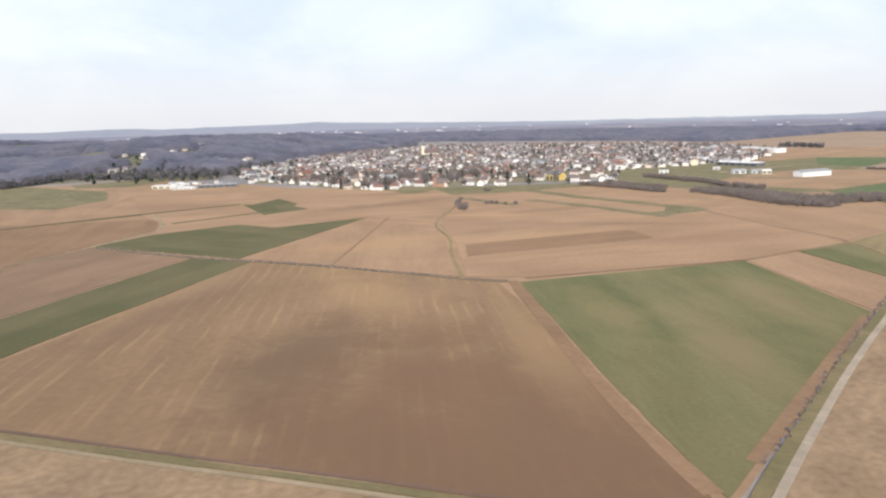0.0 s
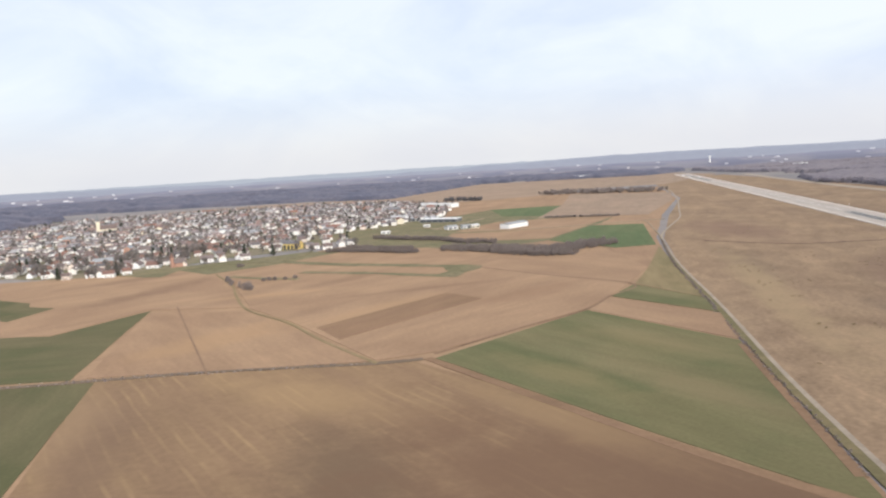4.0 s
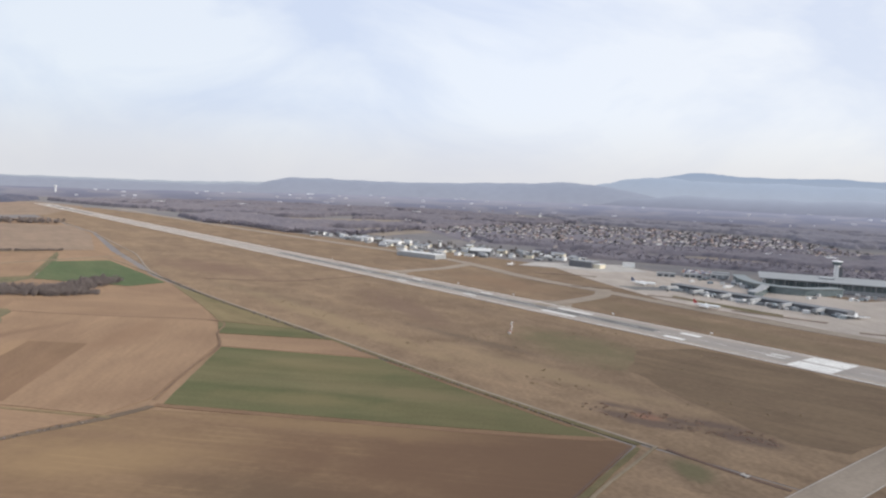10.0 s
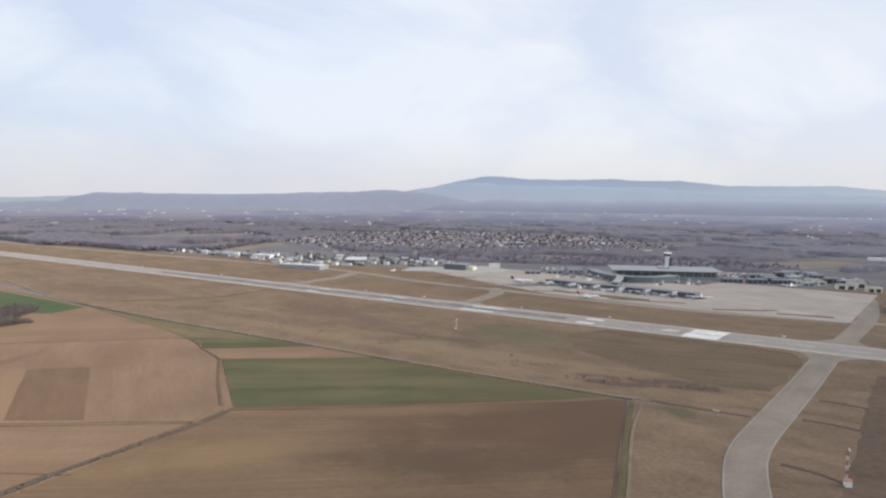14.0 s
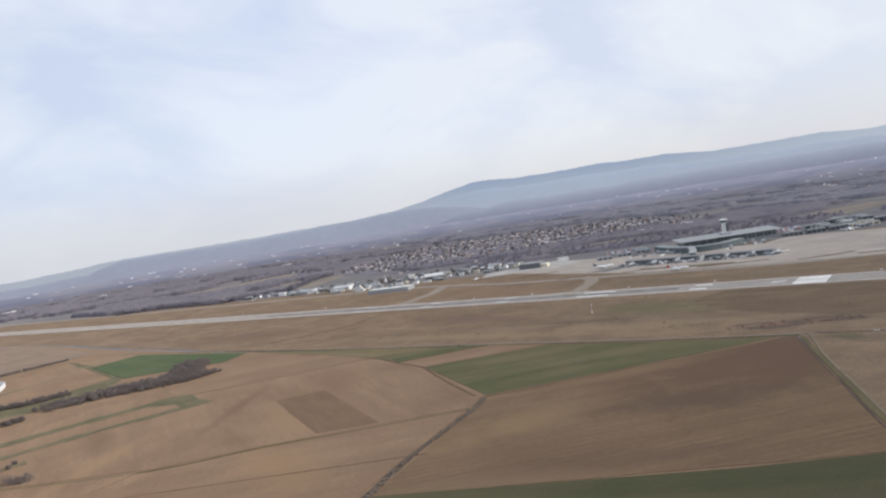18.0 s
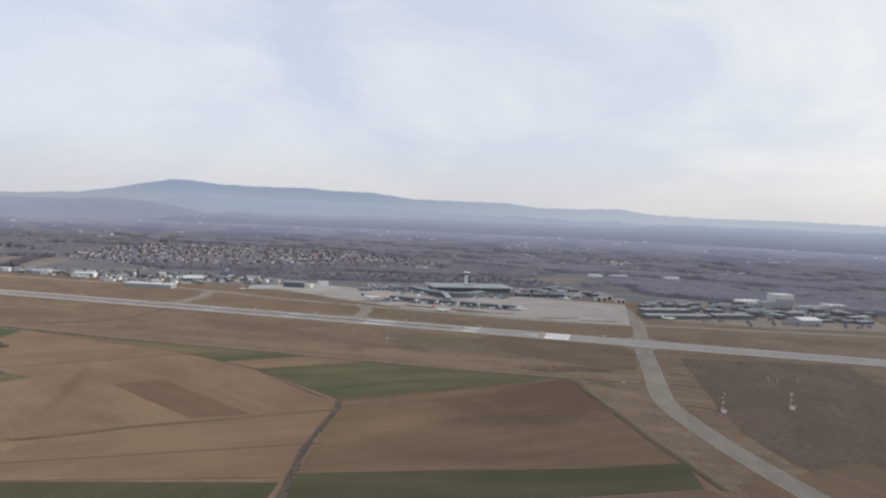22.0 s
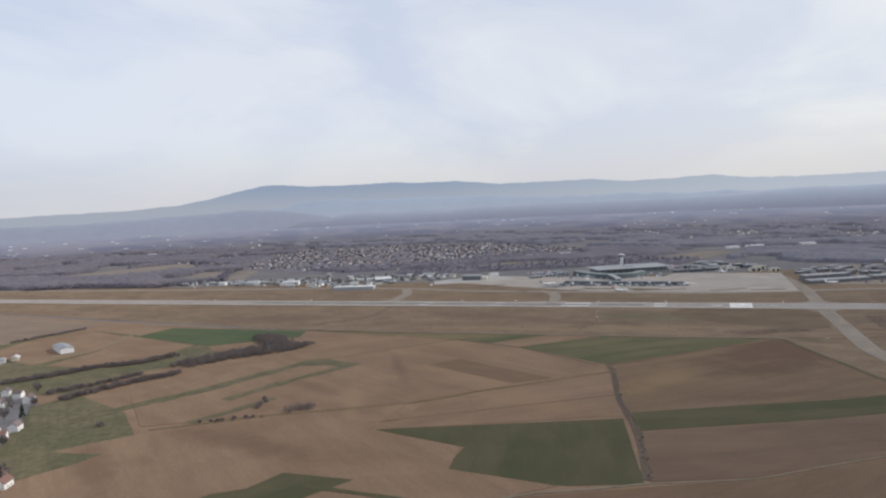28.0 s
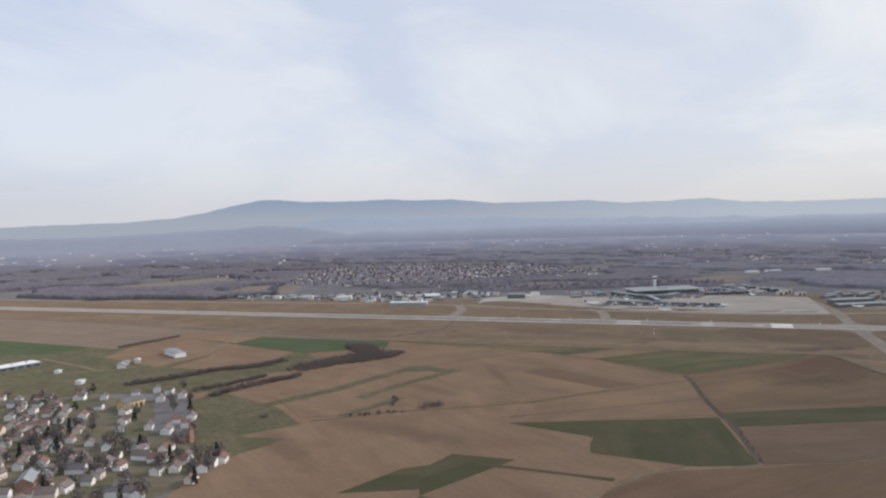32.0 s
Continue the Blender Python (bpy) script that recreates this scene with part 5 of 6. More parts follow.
def hall(name, x, y, a, w, d, h, wall, roof, label, category="hall", rise=0.0, bays=0, band=None, parapet=0.5):
    """A long low building; w and d: full length and depth; bays: dark doors or windows along its front."""
    h0 = thing(name, pose(x, y, 0, 0, 0, a), label, category)
    bm = bmesh.new()
    if rise:
        gable_wall(bm, w / 2, d / 2, h, h + rise)
    else:
        box(bm, -w / 2, w / 2, -d / 2, d / 2, 0, h)
    part("wall", bm, wall, h0)
    bm = bmesh.new()
    if rise:
        gable_roof(bm, w / 2, d / 2, h, h + rise, 0.6, 0.35)
    else:
        box(bm, -w / 2 - 0.3, w / 2 + 0.3, -d / 2 - 0.3, d / 2 + 0.3, h, h + parapet)
    r = part("roof", bm, roof, h0)
    if not rise and w > 25:
        for k in range(3):
            u = -w * 0.3 + k * w * 0.3
            box_part("roof_vent", (u - 1.2, u + 1.2, -1, 1, h + parapet, h + parapet + 1.2), M_GREYMETAL, r)
    for k in range(bays):
        u = -w / 2 + (k + 0.5) * w / bays
        box_part("bay_door" if h > 6 else "window", (u - w / bays * 0.33, u + w / bays * 0.33, -d / 2 - 0.06, -d / 2 + 0.1, 0.3 if h > 6 else 1.0, h * 0.72), band or M_WIN, h0)
    return h0


rb = random.Random(62)
for x, y in BIG:
    hall("village_building", x, y, 27 + rb.choice((0, 90)) + rb.uniform(-15, 15), rb.uniform(15, 30), rb.uniform(8, 12), rb.uniform(4.5, 7.5), rb.choice((M_WHITE, M_WHITE, M_CREAM, M_SAND)), rb.choice((M_ROOFRED, M_ROOFRED, M_ROOFGREY, M_DARKCLAD)),
         "long rendered village building with a gable roof", "building", rise=rb.uniform(1.5, 3.5), bays=4)
hall("barn", -424, 792, 58, 42, 15, 6.0, M_WHITE, M_ROOFGREY, "long white barn with a grey roof in open fields", "barn", rise=1.6, bays=0)
hall("warehouse", -628, 1300, -25, 92, 26, 8, M_WHITE, M_PALEROOF, "long white warehouse at the village edge", "warehouse")
hall("warehouse", -640, 1014, -20, 40, 30, 6.5, M_WHITE, M_PALEROOF, "white industrial hall with a flat roof", "warehouse", bays=2)
hall("warehouse", -590, 980, -20, 50, 24, 4.5, M_GREYMETAL, M_ROOFGREY, "grey industrial shed with a flat roof", "warehouse", bays=5)
hall("warehouse", -552, 940, -15, 62, 22, 5, M_DARKCLAD, M_WHITE, "dark workshop under a white flat roof", "warehouse", bays=6)
hall("inn", -679, 640, -12, 21, 12, 7, M_YELLOW, M_ROOF, "yellow rendered building with a tiled roof", "house", rise=3.5, bays=4)
hall("farm_shed", -512, 803, 40, 16, 10, 4, M_WHITE, M_ROOFGREY, "small white farm shed with a grey roof", "shed", rise=1.6, bays=2)
hall("farm_shed", -494, 812, 40, 12, 8, 3.6, M_WHITE, M_ROOFGREY, "low white farm shed with a grey roof", "shed", rise=1.2, bays=2)
hall("farm_shed", -480, 806, 40, 11, 7, 4.2, M_CREAM, M_PALEROOF, "pale farm shed beside the track", "shed", rise=1.4, bays=2)
hall("farm_shed", -558, 858, 20, 9, 6, 3.0, M_WHITE, M_PALEROOF, "small white hut on a meadow", "shed", bays=1)
hall("farm_shed", -600, 781, 20, 12, 7, 3.4, M_WHITE, M_PALEROOF, "small white shed on a meadow", "shed", bays=2)
hall("sports_hall", -1078, 362, 38, 40, 18, 3.6, M_CREAM, M_PALEROOF, "long white hall with a pale flat roof beside the field", "hall", bays=5)
hall("sports_hall", -1046, 362, 38, 30, 12, 2.8, M_WHITE, M_PALEROOF, "low white hall with a flat roof beside the field", "hall", bays=6)
hall("sports_hall", -1030, 400, 50, 46, 14, 3.4, M_DARKCLAD, M_ROOFGREY, "long low dark hall with a flat roof", "hall", bays=6)
hall("sports_hall", -1102, 392, 38, 24, 14, 4.2, M_WHITE, M_PALEROOF, "white hall with a flat roof behind low sheds", "hall", bays=3)

# church with a tower
ch = thing("church", pose(-1180, 1010, 0, 0, 0, 35), "village church with a pale tower and a pointed spire", "church")
bm = bmesh.new()
gable_wall(bm, 14, 6, 10, 17)
part("nave", bm, M_CREAM, ch)
bm = bmesh.new()
gable_roof(bm, 14, 6, 10, 17)
part("roof", bm, M_ROOF, ch)
box_part("tower", (-20, -14, -3, 3, 0, 24), M_CREAM, ch)
bm = bmesh.new()
bmesh.ops.create_cone(bm, cap_ends=True, segments=4, radius1=4.4, radius2=0.05, depth=16, matrix=Matrix.Translation((-17, 0, 32)) @ Matrix.Rotation(radians(45), 4, "Z"))
part("spire", bm, M_DARKCLAD, ch)
ch2 = thing("chapel", pose(-757, 512, 0, 0, 0, 60), "pink sandstone chapel with a pointed tower", "church")
bm = bmesh.new()
gable_wall(bm, 6.5, 3.6, 5, 9)
part("nave", bm, M_SAND, ch2)
bm = bmesh.new()
gable_roof(bm, 6.5, 3.6, 5, 9)
part("roof", bm, M_ROOF, ch2)
box_part("tower", (-9.5, -6.5, -1.6, 1.6, 0, 11), M_SAND, ch2)
bm = bmesh.new()
bmesh.ops.create_cone(bm, cap_ends=True, segments=4, radius1=2.4, radius2=0.05, depth=5, matrix=Matrix.Translation((-8, 0, 13.5)) @ Matrix.Rotation(radians(45), 4, "Z"))
part("spire", bm, M_ROOF, ch2)

# ---- hedges, scrub and woods ----


def belt(name, line, width, step, label, seed, h=(3, 6), r=(2, 3.4), n=120, size=0.42, material=None):
    rnd, out = random.Random(seed), []
    for (x0, y0), (x1, y1) in zip(line, line[1:]):
        k = max(1, int(math.dist((x0, y0), (x1, y1)) / step))
        for i in range(k):
            for _ in range(max(1, int(width / step))):
                t = (i + rnd.random()) / k
                out.append((x0 + (x1 - x0) * t + rnd.uniform(-width, width) / 2, y0 + (y1 - y0) * t + rnd.uniform(-width, width) / 2))
    return woodland(name, out, label, seed, h, r, n, size, material or M_SCRUB, "hedge", base=0.02)


belt("hedge", [(-616, 590), (-564, 578), (-508, 551)], 9, 2.6, "long bare brown hedge along the fields", 21)
belt("hedge", [(-596, 718), (-538, 683), (-498, 667), (-469, 630), (-430, 618)], 9, 2.8, "bare brown hedge between meadows", 22)
belt("hedge", [(-604, 623), (-560, 604), (-517, 590)], 7, 2.8, "narrow bare brown hedge between fields", 23, h=(2.5, 5))
belt("shrub_belt", [(-470, 572), (-420, 545), (-365, 520), (-310, 575)], 30, 3.2, "broad belt of bare brown shrubs and low trees", 23, h=(3, 7), r=(2.2, 3.6))
belt("shrub_belt", [(-415, 540), (-385, 508), (-350, 500)], 26, 3.2, "dense bare brown shrub thicket", 24, h=(3, 6), r=(2.2, 3.6))
belt("hedge_row", [(-390, 918), (-280, 899)], 4, 3, "thin bare hedge row in the fields", 25, h=(2, 4))
belt("road_hedge", [(-254.5, 0), (-255, 30), (-257.5, 105), (-258, 200)], 1.8, 2.2, "low scrub along the perimeter road", 26, h=(0.4, 1.1), r=(0.5, 0.9), n=10, size=0.35)
belt("road_hedge", [(-258, 226), (-258.5, 300), (-260.5, 400), (-253.5, 580)], 2.0, 2.6, "low scrub along the perimeter road", 27, h=(0.5, 1.6), r=(0.6, 1.1), n=10, size=0.45)
belt("ditch_scrub", [(-436, 122), (-518, 108), (-610, 84), (-698, 70)], 3, 2.8, "low brown scrub along the ditch", 28, h=(0.4, 1.2), r=(0.6, 1.3), n=8, size=0.5)
belt("tree_belt", [(-420, 1590), (-300, 1540), (-170, 1480)], 60, 9, "belt of bare trees across the fields", 29, h=(7, 12), r=(3, 5), n=16, size=1.8)
belt("thicket", [(-613, 361), (-606, 353), (-599, 344)], 7, 2.2, "dark bare thicket standing alone in the fields", 30, h=(4, 7), r=(2.0, 3.2), n=30)
belt("thicket", [(-606, 392), (-598, 398)], 5, 3, "small bare thicket in the fields", 31, h=(3, 5))
belt("thicket", [(-588, 396), (-582, 400)], 5, 3, "small bare thicket in the fields", 32, h=(3, 5))
belt("thicket", [(-680, 486), (-674, 492)], 4, 3, "small bare thicket beside the track", 33, h=(3, 5))
belt("thicket", [(-655, 415), (-640, 392), (-628, 372)], 4, 4, "scattered scrub along the grassy track", 34, h=(1.5, 3.5), r=(1.2, 2))
belt("tree_block", [(-645, 1504), (-600, 1490), (-560, 1474)], 18, 5, "dark block of trees at the village end", 64, h=(7, 11), r=(3, 5), n=22, size=1.5, material=M_DUSKWOOD)
# pale stones along the ditch
rs = random.Random(3)
for k in range(11):
    t = 0.3 + 0.7 * k / 10 + rs.uniform(-0.02, 0.02)
    bm = bmesh.new()
    bmesh.ops.create_icosphere(bm, subdivisions=1, radius=0.3)
    for v in bm.verts:
        v.co *= 1 + 0.35 * noise.noise(v.co * 1.3 + Vector((k, 0, 0)))
        v.co.z *= 0.7
    ob = part("field_stone", bm, M_PALECON)
    ob.matrix_world = pose(-430 - 270 * t + rs.uniform(-1, 1), 120 - 47 * t + rs.uniform(-1.5, 1.5), 0.8)
    tagged(ob, "pale stone heap beside the ditch", "stone", group="stones along the ditch")

# dead weeds and tussocks on the airfield
weeds = [(x, y) for x, y in scatter([(-232, 22), (-214, 24), (-196, -10), (-184, -62), (-196, -72), (-216, -36)], 4.2, 1.9, 71, 20, 0.2) if noise.noise((x * 0.09, y * 0.09, 3)) > -0.12]
woodland("dead_weeds", weeds, "patch of dark dead weeds and bare earth in the grass", 71, h=(0.1, 0.28), r=(0.6, 2.0), n=20, size=0.34, material=M_DEADWEED, category="weeds", base=0.0)
tufts = [(x, y) for x, y in scatter([(-244, 20), (-130, -60), (-40, 60), (-40, 700), (-150, 900), (-232, 760), (-248, 300)], 7, 3.4, 72, 0, 0.3) if noise.noise((x * 0.022, y * 0.03, 8)) + 0.5 * noise.noise((x * 0.1, y * 0.1, 2)) > 0.40]
woodland("grass_tussocks", tufts, "dull brown tussocks scattered over the airfield grass", 72, h=(0.1, 0.26), r=(0.6, 1.8), n=14, size=0.34, material=M_TUSSOCK, category="weeds", base=0.0)
# darker copy of M_CANOPY, with less haze painted into its colour
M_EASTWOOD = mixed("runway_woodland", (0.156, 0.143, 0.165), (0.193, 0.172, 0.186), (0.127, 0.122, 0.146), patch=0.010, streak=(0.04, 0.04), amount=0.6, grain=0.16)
EAST_WOOD = [(70, 2750), (160, 2300), (250, 2150), (160, 1520), (215, 1400), (215, 1200), (330, 1110), (480, 1200), (900, 1350), (1500, 1500), (1500, 2300), (900, 2900)]
CLEAR = [(400, 1570), (430, 1780), (895, 1630), (620, 1395)]
CLEAR2 = [(300, 1250), (560, 1330), (600, 1180), (380, 1080)]
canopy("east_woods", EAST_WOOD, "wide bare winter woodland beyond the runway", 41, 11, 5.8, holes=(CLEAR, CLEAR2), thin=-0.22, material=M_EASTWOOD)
UPPER_MEADOW = [(-1300, 325), (-1310, 421), (-1316, 499), (-1239, 535), (-1140, 476), (-1180, 400), (-1192, 347), (-1223, 308)]
WEST_WOOD = [(-1290, 640), (-1200, 540), (-1270, 440), (-1370, 360), (-1310, 255), (-1600, 60), (-2500, 700), (-2500, 1500), (-1740, 1620), (-1580, 1400), (-1430, 905)]
# darker than M_CANOPY; its blue is distance haze put into the colour
M_SLOPEWOOD = mixed("hazy_slope_woodland", (0.088, 0.092, 0.128), (0.126, 0.122, 0.155), (0.063, 0.070, 0.093), patch=0.012, streak=(0.03, 0.03), amount=0.6, grain=0.16, contrast=0.1)
slope_rnd = random.Random(77)
slope_spots = [(x + slope_rnd.uniform(-34, 34), y + slope_rnd.uniform(-34, 34), slope_rnd.uniform(0, 3)) for x, y, k in ((-1385, 465, 3), (-1435, 525, 4), (-1560, 615, 3), (-1480, 640, 4), (-1580, 735, 3), (-1380, 690, 4), (-1125, 400, 2), (-1075, 420, 2), (-1040, 485, 3)) for _ in range(k)]
near_house = {(int(x // 12) + i, int(y // 12) + j) for x, y, _ in slope_spots for i in (-1, 0, 1, 2) for j in (-2, -1, 0, 1)}
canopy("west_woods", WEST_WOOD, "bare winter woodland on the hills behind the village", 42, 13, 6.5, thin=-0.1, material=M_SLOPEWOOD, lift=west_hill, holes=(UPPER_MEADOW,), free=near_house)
verts, faces, cols = [], [], 46
for i in range(cols):
    for j in range(cols):
        x, y = -2620 + i * 33, 20 + j * 33
        verts.append((x, y, west_hill(x, y) - 0.35))
for i in range(cols - 1):
    for j in range(cols - 1):
        faces.append((i * cols + j, (i + 1) * cols + j, (i + 1) * cols + j + 1, i * cols + j + 1))
slope = mesh_of("hill_meadow", verts, faces, mixed("hill_pasture", (0.112, 0.110, 0.076), (0.132, 0.120, 0.090), (0.094, 0.096, 0.078), patch=0.008, streak=(0.01, 0.01), amount=0.5))
slope.data.shade_smooth()
tagged(slope, "dull pasture on low hills beside the village", "meadow", kind="structure")
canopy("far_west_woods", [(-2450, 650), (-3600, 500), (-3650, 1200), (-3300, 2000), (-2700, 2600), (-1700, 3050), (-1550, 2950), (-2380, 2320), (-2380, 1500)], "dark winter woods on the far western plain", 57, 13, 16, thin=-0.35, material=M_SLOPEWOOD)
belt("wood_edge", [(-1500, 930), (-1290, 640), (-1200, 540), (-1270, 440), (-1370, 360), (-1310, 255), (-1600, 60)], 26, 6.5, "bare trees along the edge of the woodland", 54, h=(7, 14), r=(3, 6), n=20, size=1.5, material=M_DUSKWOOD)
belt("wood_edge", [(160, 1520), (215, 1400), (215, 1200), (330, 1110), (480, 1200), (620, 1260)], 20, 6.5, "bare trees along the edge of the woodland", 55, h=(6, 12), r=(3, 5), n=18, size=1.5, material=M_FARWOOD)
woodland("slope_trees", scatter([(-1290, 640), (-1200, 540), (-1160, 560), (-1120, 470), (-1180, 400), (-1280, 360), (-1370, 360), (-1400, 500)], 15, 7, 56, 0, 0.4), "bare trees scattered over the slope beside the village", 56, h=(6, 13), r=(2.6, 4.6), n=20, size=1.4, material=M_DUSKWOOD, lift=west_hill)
NORTH_WOOD = [(-700, 2550), (-100, 2500), (60, 2800), (-200, 3100), (-1500, 3000), (-2400, 2300), (-2400, 1700), (-1750, 1800), (-1500, 1850), (-1200, 1850), (-850, 1750)]
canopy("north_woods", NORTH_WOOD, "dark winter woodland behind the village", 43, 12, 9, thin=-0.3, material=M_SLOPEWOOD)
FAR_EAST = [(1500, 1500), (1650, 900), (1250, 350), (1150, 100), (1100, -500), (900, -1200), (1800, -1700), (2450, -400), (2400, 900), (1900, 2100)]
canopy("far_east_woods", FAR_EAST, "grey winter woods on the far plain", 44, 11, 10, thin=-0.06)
AIR_WOOD = [(430, 640), (480, 560), (520, 470), (600, 300), (640, 100), (760, 60), (760, 180), (690, 400), (560, 640), (470, 730)]
canopy("airport_thicket", AIR_WOOD, "bare thicket and low trees behind the terminal", 45, 6, 6, material=M_EASTWOOD)
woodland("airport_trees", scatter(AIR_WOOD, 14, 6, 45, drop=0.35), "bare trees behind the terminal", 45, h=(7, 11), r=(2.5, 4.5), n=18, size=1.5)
canopy("airport_east_woods", [(560, 640), (735, 560), (830, 200), (1010, 60), (1100, 100), (1250, 350), (1180, 420), (930, 480), (720, 620)], "grey bare woods between the airport and the eastern village", 58, 7, 7, material=M_EASTWOOD, thin=-0.35, holes=([(620, 560), (715, 500), (800, 230), (760, 220), (640, 420)],))
EDGE_WOOD = [(1000, 480), (760, 560), (600, 700), (500, 880), (560, 1000), (700, 760), (900, 620), (1060, 530)]
canopy("edge_wood_floor", EDGE_WOOD, "bare woodland in front of the eastern village", 46, 8, material=M_EASTWOOD)
woodland("edge_woods", scatter(EDGE_WOOD, 17, 7, 46, drop=0.15), "bare tree crowns in front of the eastern village", 46, h=(8, 12), r=(2.6, 4.6), n=18, size=1.4)
SOUTH_EAST = [(560, -420), (640, -150), (760, 0), (1050, -60), (1050, -500), (700, -900), (500, -800)]
canopy("south_wood_floor", SOUTH_EAST, "bare winter woodland beyond the cargo sheds", 47, 9, 6, thin=-0.3)

# ---- eastern village ----
VILLAGE2 = [(616, 1246), (470, 900), (560, 760), (720, 640), (928, 500), (1163, 410), (1500, 760), (1480, 1200), (1290, 1520), (1040, 1750), (880, 1700)]
rnd = random.Random(9)
s2 = [(x, y, radians(60 + 90 * rnd.choice((0, 1))) + rnd.uniform(-0.3, 0.3)) for x, y in scatter(VILLAGE2, 22, 19, 6, 40, 0.35) if not inside(EDGE_WOOD, x, y) and noise.noise((x * 0.012, y * 0.012, 6)) > -0.22]
canopy("eastern_village_gardens", VILLAGE2, "bare trees and gardens between the eastern village houses", 52, 1.4, 8, material=M_EASTWOOD)
joined_houses("eastern_village_houses", s2, "distant village houses with pale walls and brown roofs", 10, 0.72, M_WALL_E)
woodland("eastern_village_trees", [(x + rnd.uniform(-11, 11), y + rnd.uniform(-11, 11)) for x, y, _ in s2] , "bare trees among the eastern village houses", 11, h=(5, 9), r=(2.6, 4.6), n=16, size=1.3, category="trees", material=M_DUSKWOOD)
FARTOWN = [(1300, -250), (1900, -700), (2300, -300), (2200, 400), (1700, 300)]
joined_houses("far_town_houses", [(x, y, rnd.uniform(0, 3)) for x, y in scatter(FARTOWN, 48, 20, 12, 10, 0.35)], "scattered pale houses of a far town", 12, 0.95, M_WALL_E)
hill_spots = [(x, y, rnd.uniform(0, 3)) for x, y in scatter([(600, 1900), (1500, 1600), (2000, 1500), (2000, 2300), (1200, 2700)], 90, 40, 13, 0, 0.55)]
joined_houses("hamlet_houses", hill_spots, "scattered pale hamlet houses in the woods", 13, 1.1)
woodland("slope_conifers", scatter([(-1070, 430), (-1130, 380), (-1250, 330), (-1360, 340), (-1500, 500), (-1300, 640), (-1150, 520)], 34, 14, 59, 0, 0.45), "dark conifers and bushes on the slope beside the village", 59, h=(5, 12), r=(2.4, 4.2), n=26, size=1.2, material=M_NEEDLE, category="trees", with_trunks=True, lift=west_hill)
joined_houses("slope_houses", slope_spots, "scattered houses among trees on the slope", 15, 0.9, M_WALL_E, lift=west_hill)
for x, y, w in ((1180, -217, 44), (1122, -78, 50), (1090, -20, 36), (900, 498, 34), (960, 420, 26), (1230, -330, 30)):
    hall("depot", x, y, 118 + rnd.uniform(-8, 8), w, 14, 5, M_WHITE, M_WHITE, "long pale depot roof among the far trees", "depot")
for x, y, w in ((700, 2500, 40), (420, 2620, 46), (-330, 2560, 60), (1200, 2050, 40)):
    hall("depot", x, y, 20, w, 20, 10, M_WHITE, M_PALEROOF, "pale factory hall far beyond the runway", "depot")
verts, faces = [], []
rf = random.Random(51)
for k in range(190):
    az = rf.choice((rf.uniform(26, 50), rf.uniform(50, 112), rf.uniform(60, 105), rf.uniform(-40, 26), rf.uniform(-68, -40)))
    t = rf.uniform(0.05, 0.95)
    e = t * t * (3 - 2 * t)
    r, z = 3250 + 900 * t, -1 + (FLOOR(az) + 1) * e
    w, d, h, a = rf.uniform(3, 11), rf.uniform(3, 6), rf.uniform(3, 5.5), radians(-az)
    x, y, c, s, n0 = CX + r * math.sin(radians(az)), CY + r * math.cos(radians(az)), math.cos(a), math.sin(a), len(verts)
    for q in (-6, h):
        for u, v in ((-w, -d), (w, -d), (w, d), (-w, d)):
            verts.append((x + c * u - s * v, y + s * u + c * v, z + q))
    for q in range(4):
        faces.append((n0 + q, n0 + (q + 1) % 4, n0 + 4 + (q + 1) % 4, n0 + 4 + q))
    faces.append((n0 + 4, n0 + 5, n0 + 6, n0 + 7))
M_FARHOUSE = hued("hazy_far_walls", [(0.62, 0.62, 0.64), (0.45, 0.44, 0.46), (0.52, 0.48, 0.46), (0.40, 0.40, 0.43), (0.35, 0.33, 0.34)], 0.9, island=True)
# haze before the far buildings, painted on their walls as emission
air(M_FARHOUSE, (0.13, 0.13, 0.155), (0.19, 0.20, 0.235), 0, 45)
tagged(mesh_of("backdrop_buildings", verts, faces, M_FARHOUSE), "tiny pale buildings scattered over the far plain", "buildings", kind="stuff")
wt = thing("water_tower", pose(256, 3500, 2), "pale water tower above the far woods", "water tower")
bm = bmesh.new()
bmesh.ops.create_cone(bm, cap_ends=True, segments=20, radius1=3.6, radius2=3.0, depth=30, matrix=Matrix.Translation((0, 0, 15)))
part("shaft", bm, M_WHITE, wt)
bm = bmesh.new()
bmesh.ops.create_cone(bm, cap_ends=True, segments=24, radius1=3.2, radius2=6.4, depth=5, matrix=Matrix.Translation((0, 0, 32)))
bmesh.ops.create_cone(bm, cap_ends=True, segments=24, radius1=6.4, radius2=4.4, depth=3, matrix=Matrix.Translation((0, 0, 36)))
part("tank", bm, M_WHITE, wt)

# ---- airport ----
hall("hangar", 180, 690, 102, 78, 26, 6.5, M_GREYMETAL, M_PALEROOF, "long grey hangar with a pale flat roof", "hangar", bays=7, band=M_DARKCLAD)
hall("hangar", 300, 684, 125, 34, 26, 8, M_DARKCLAD, M_PALEROOF, "dark hangar with a pale low gable roof", "hangar", rise=4, bays=3)
hall("hangar", 340, 500, 100, 38, 24, 9, M_DARKCLAD, M_ROOFGREY, "dark hangar beside the apron", "hangar", bays=3, band=M_GREYMETAL)
hall("hangar_annex", 345, 476, 100, 12, 16, 6, M_CREAM, M_PALEROOF, "yellowish annex beside the dark hangar", "hangar")
hall("cargo_building", 412, 474, 128, 18, 10, 6, M_WHITE, M_PALEROOF, "white box-shaped cargo building", "building")
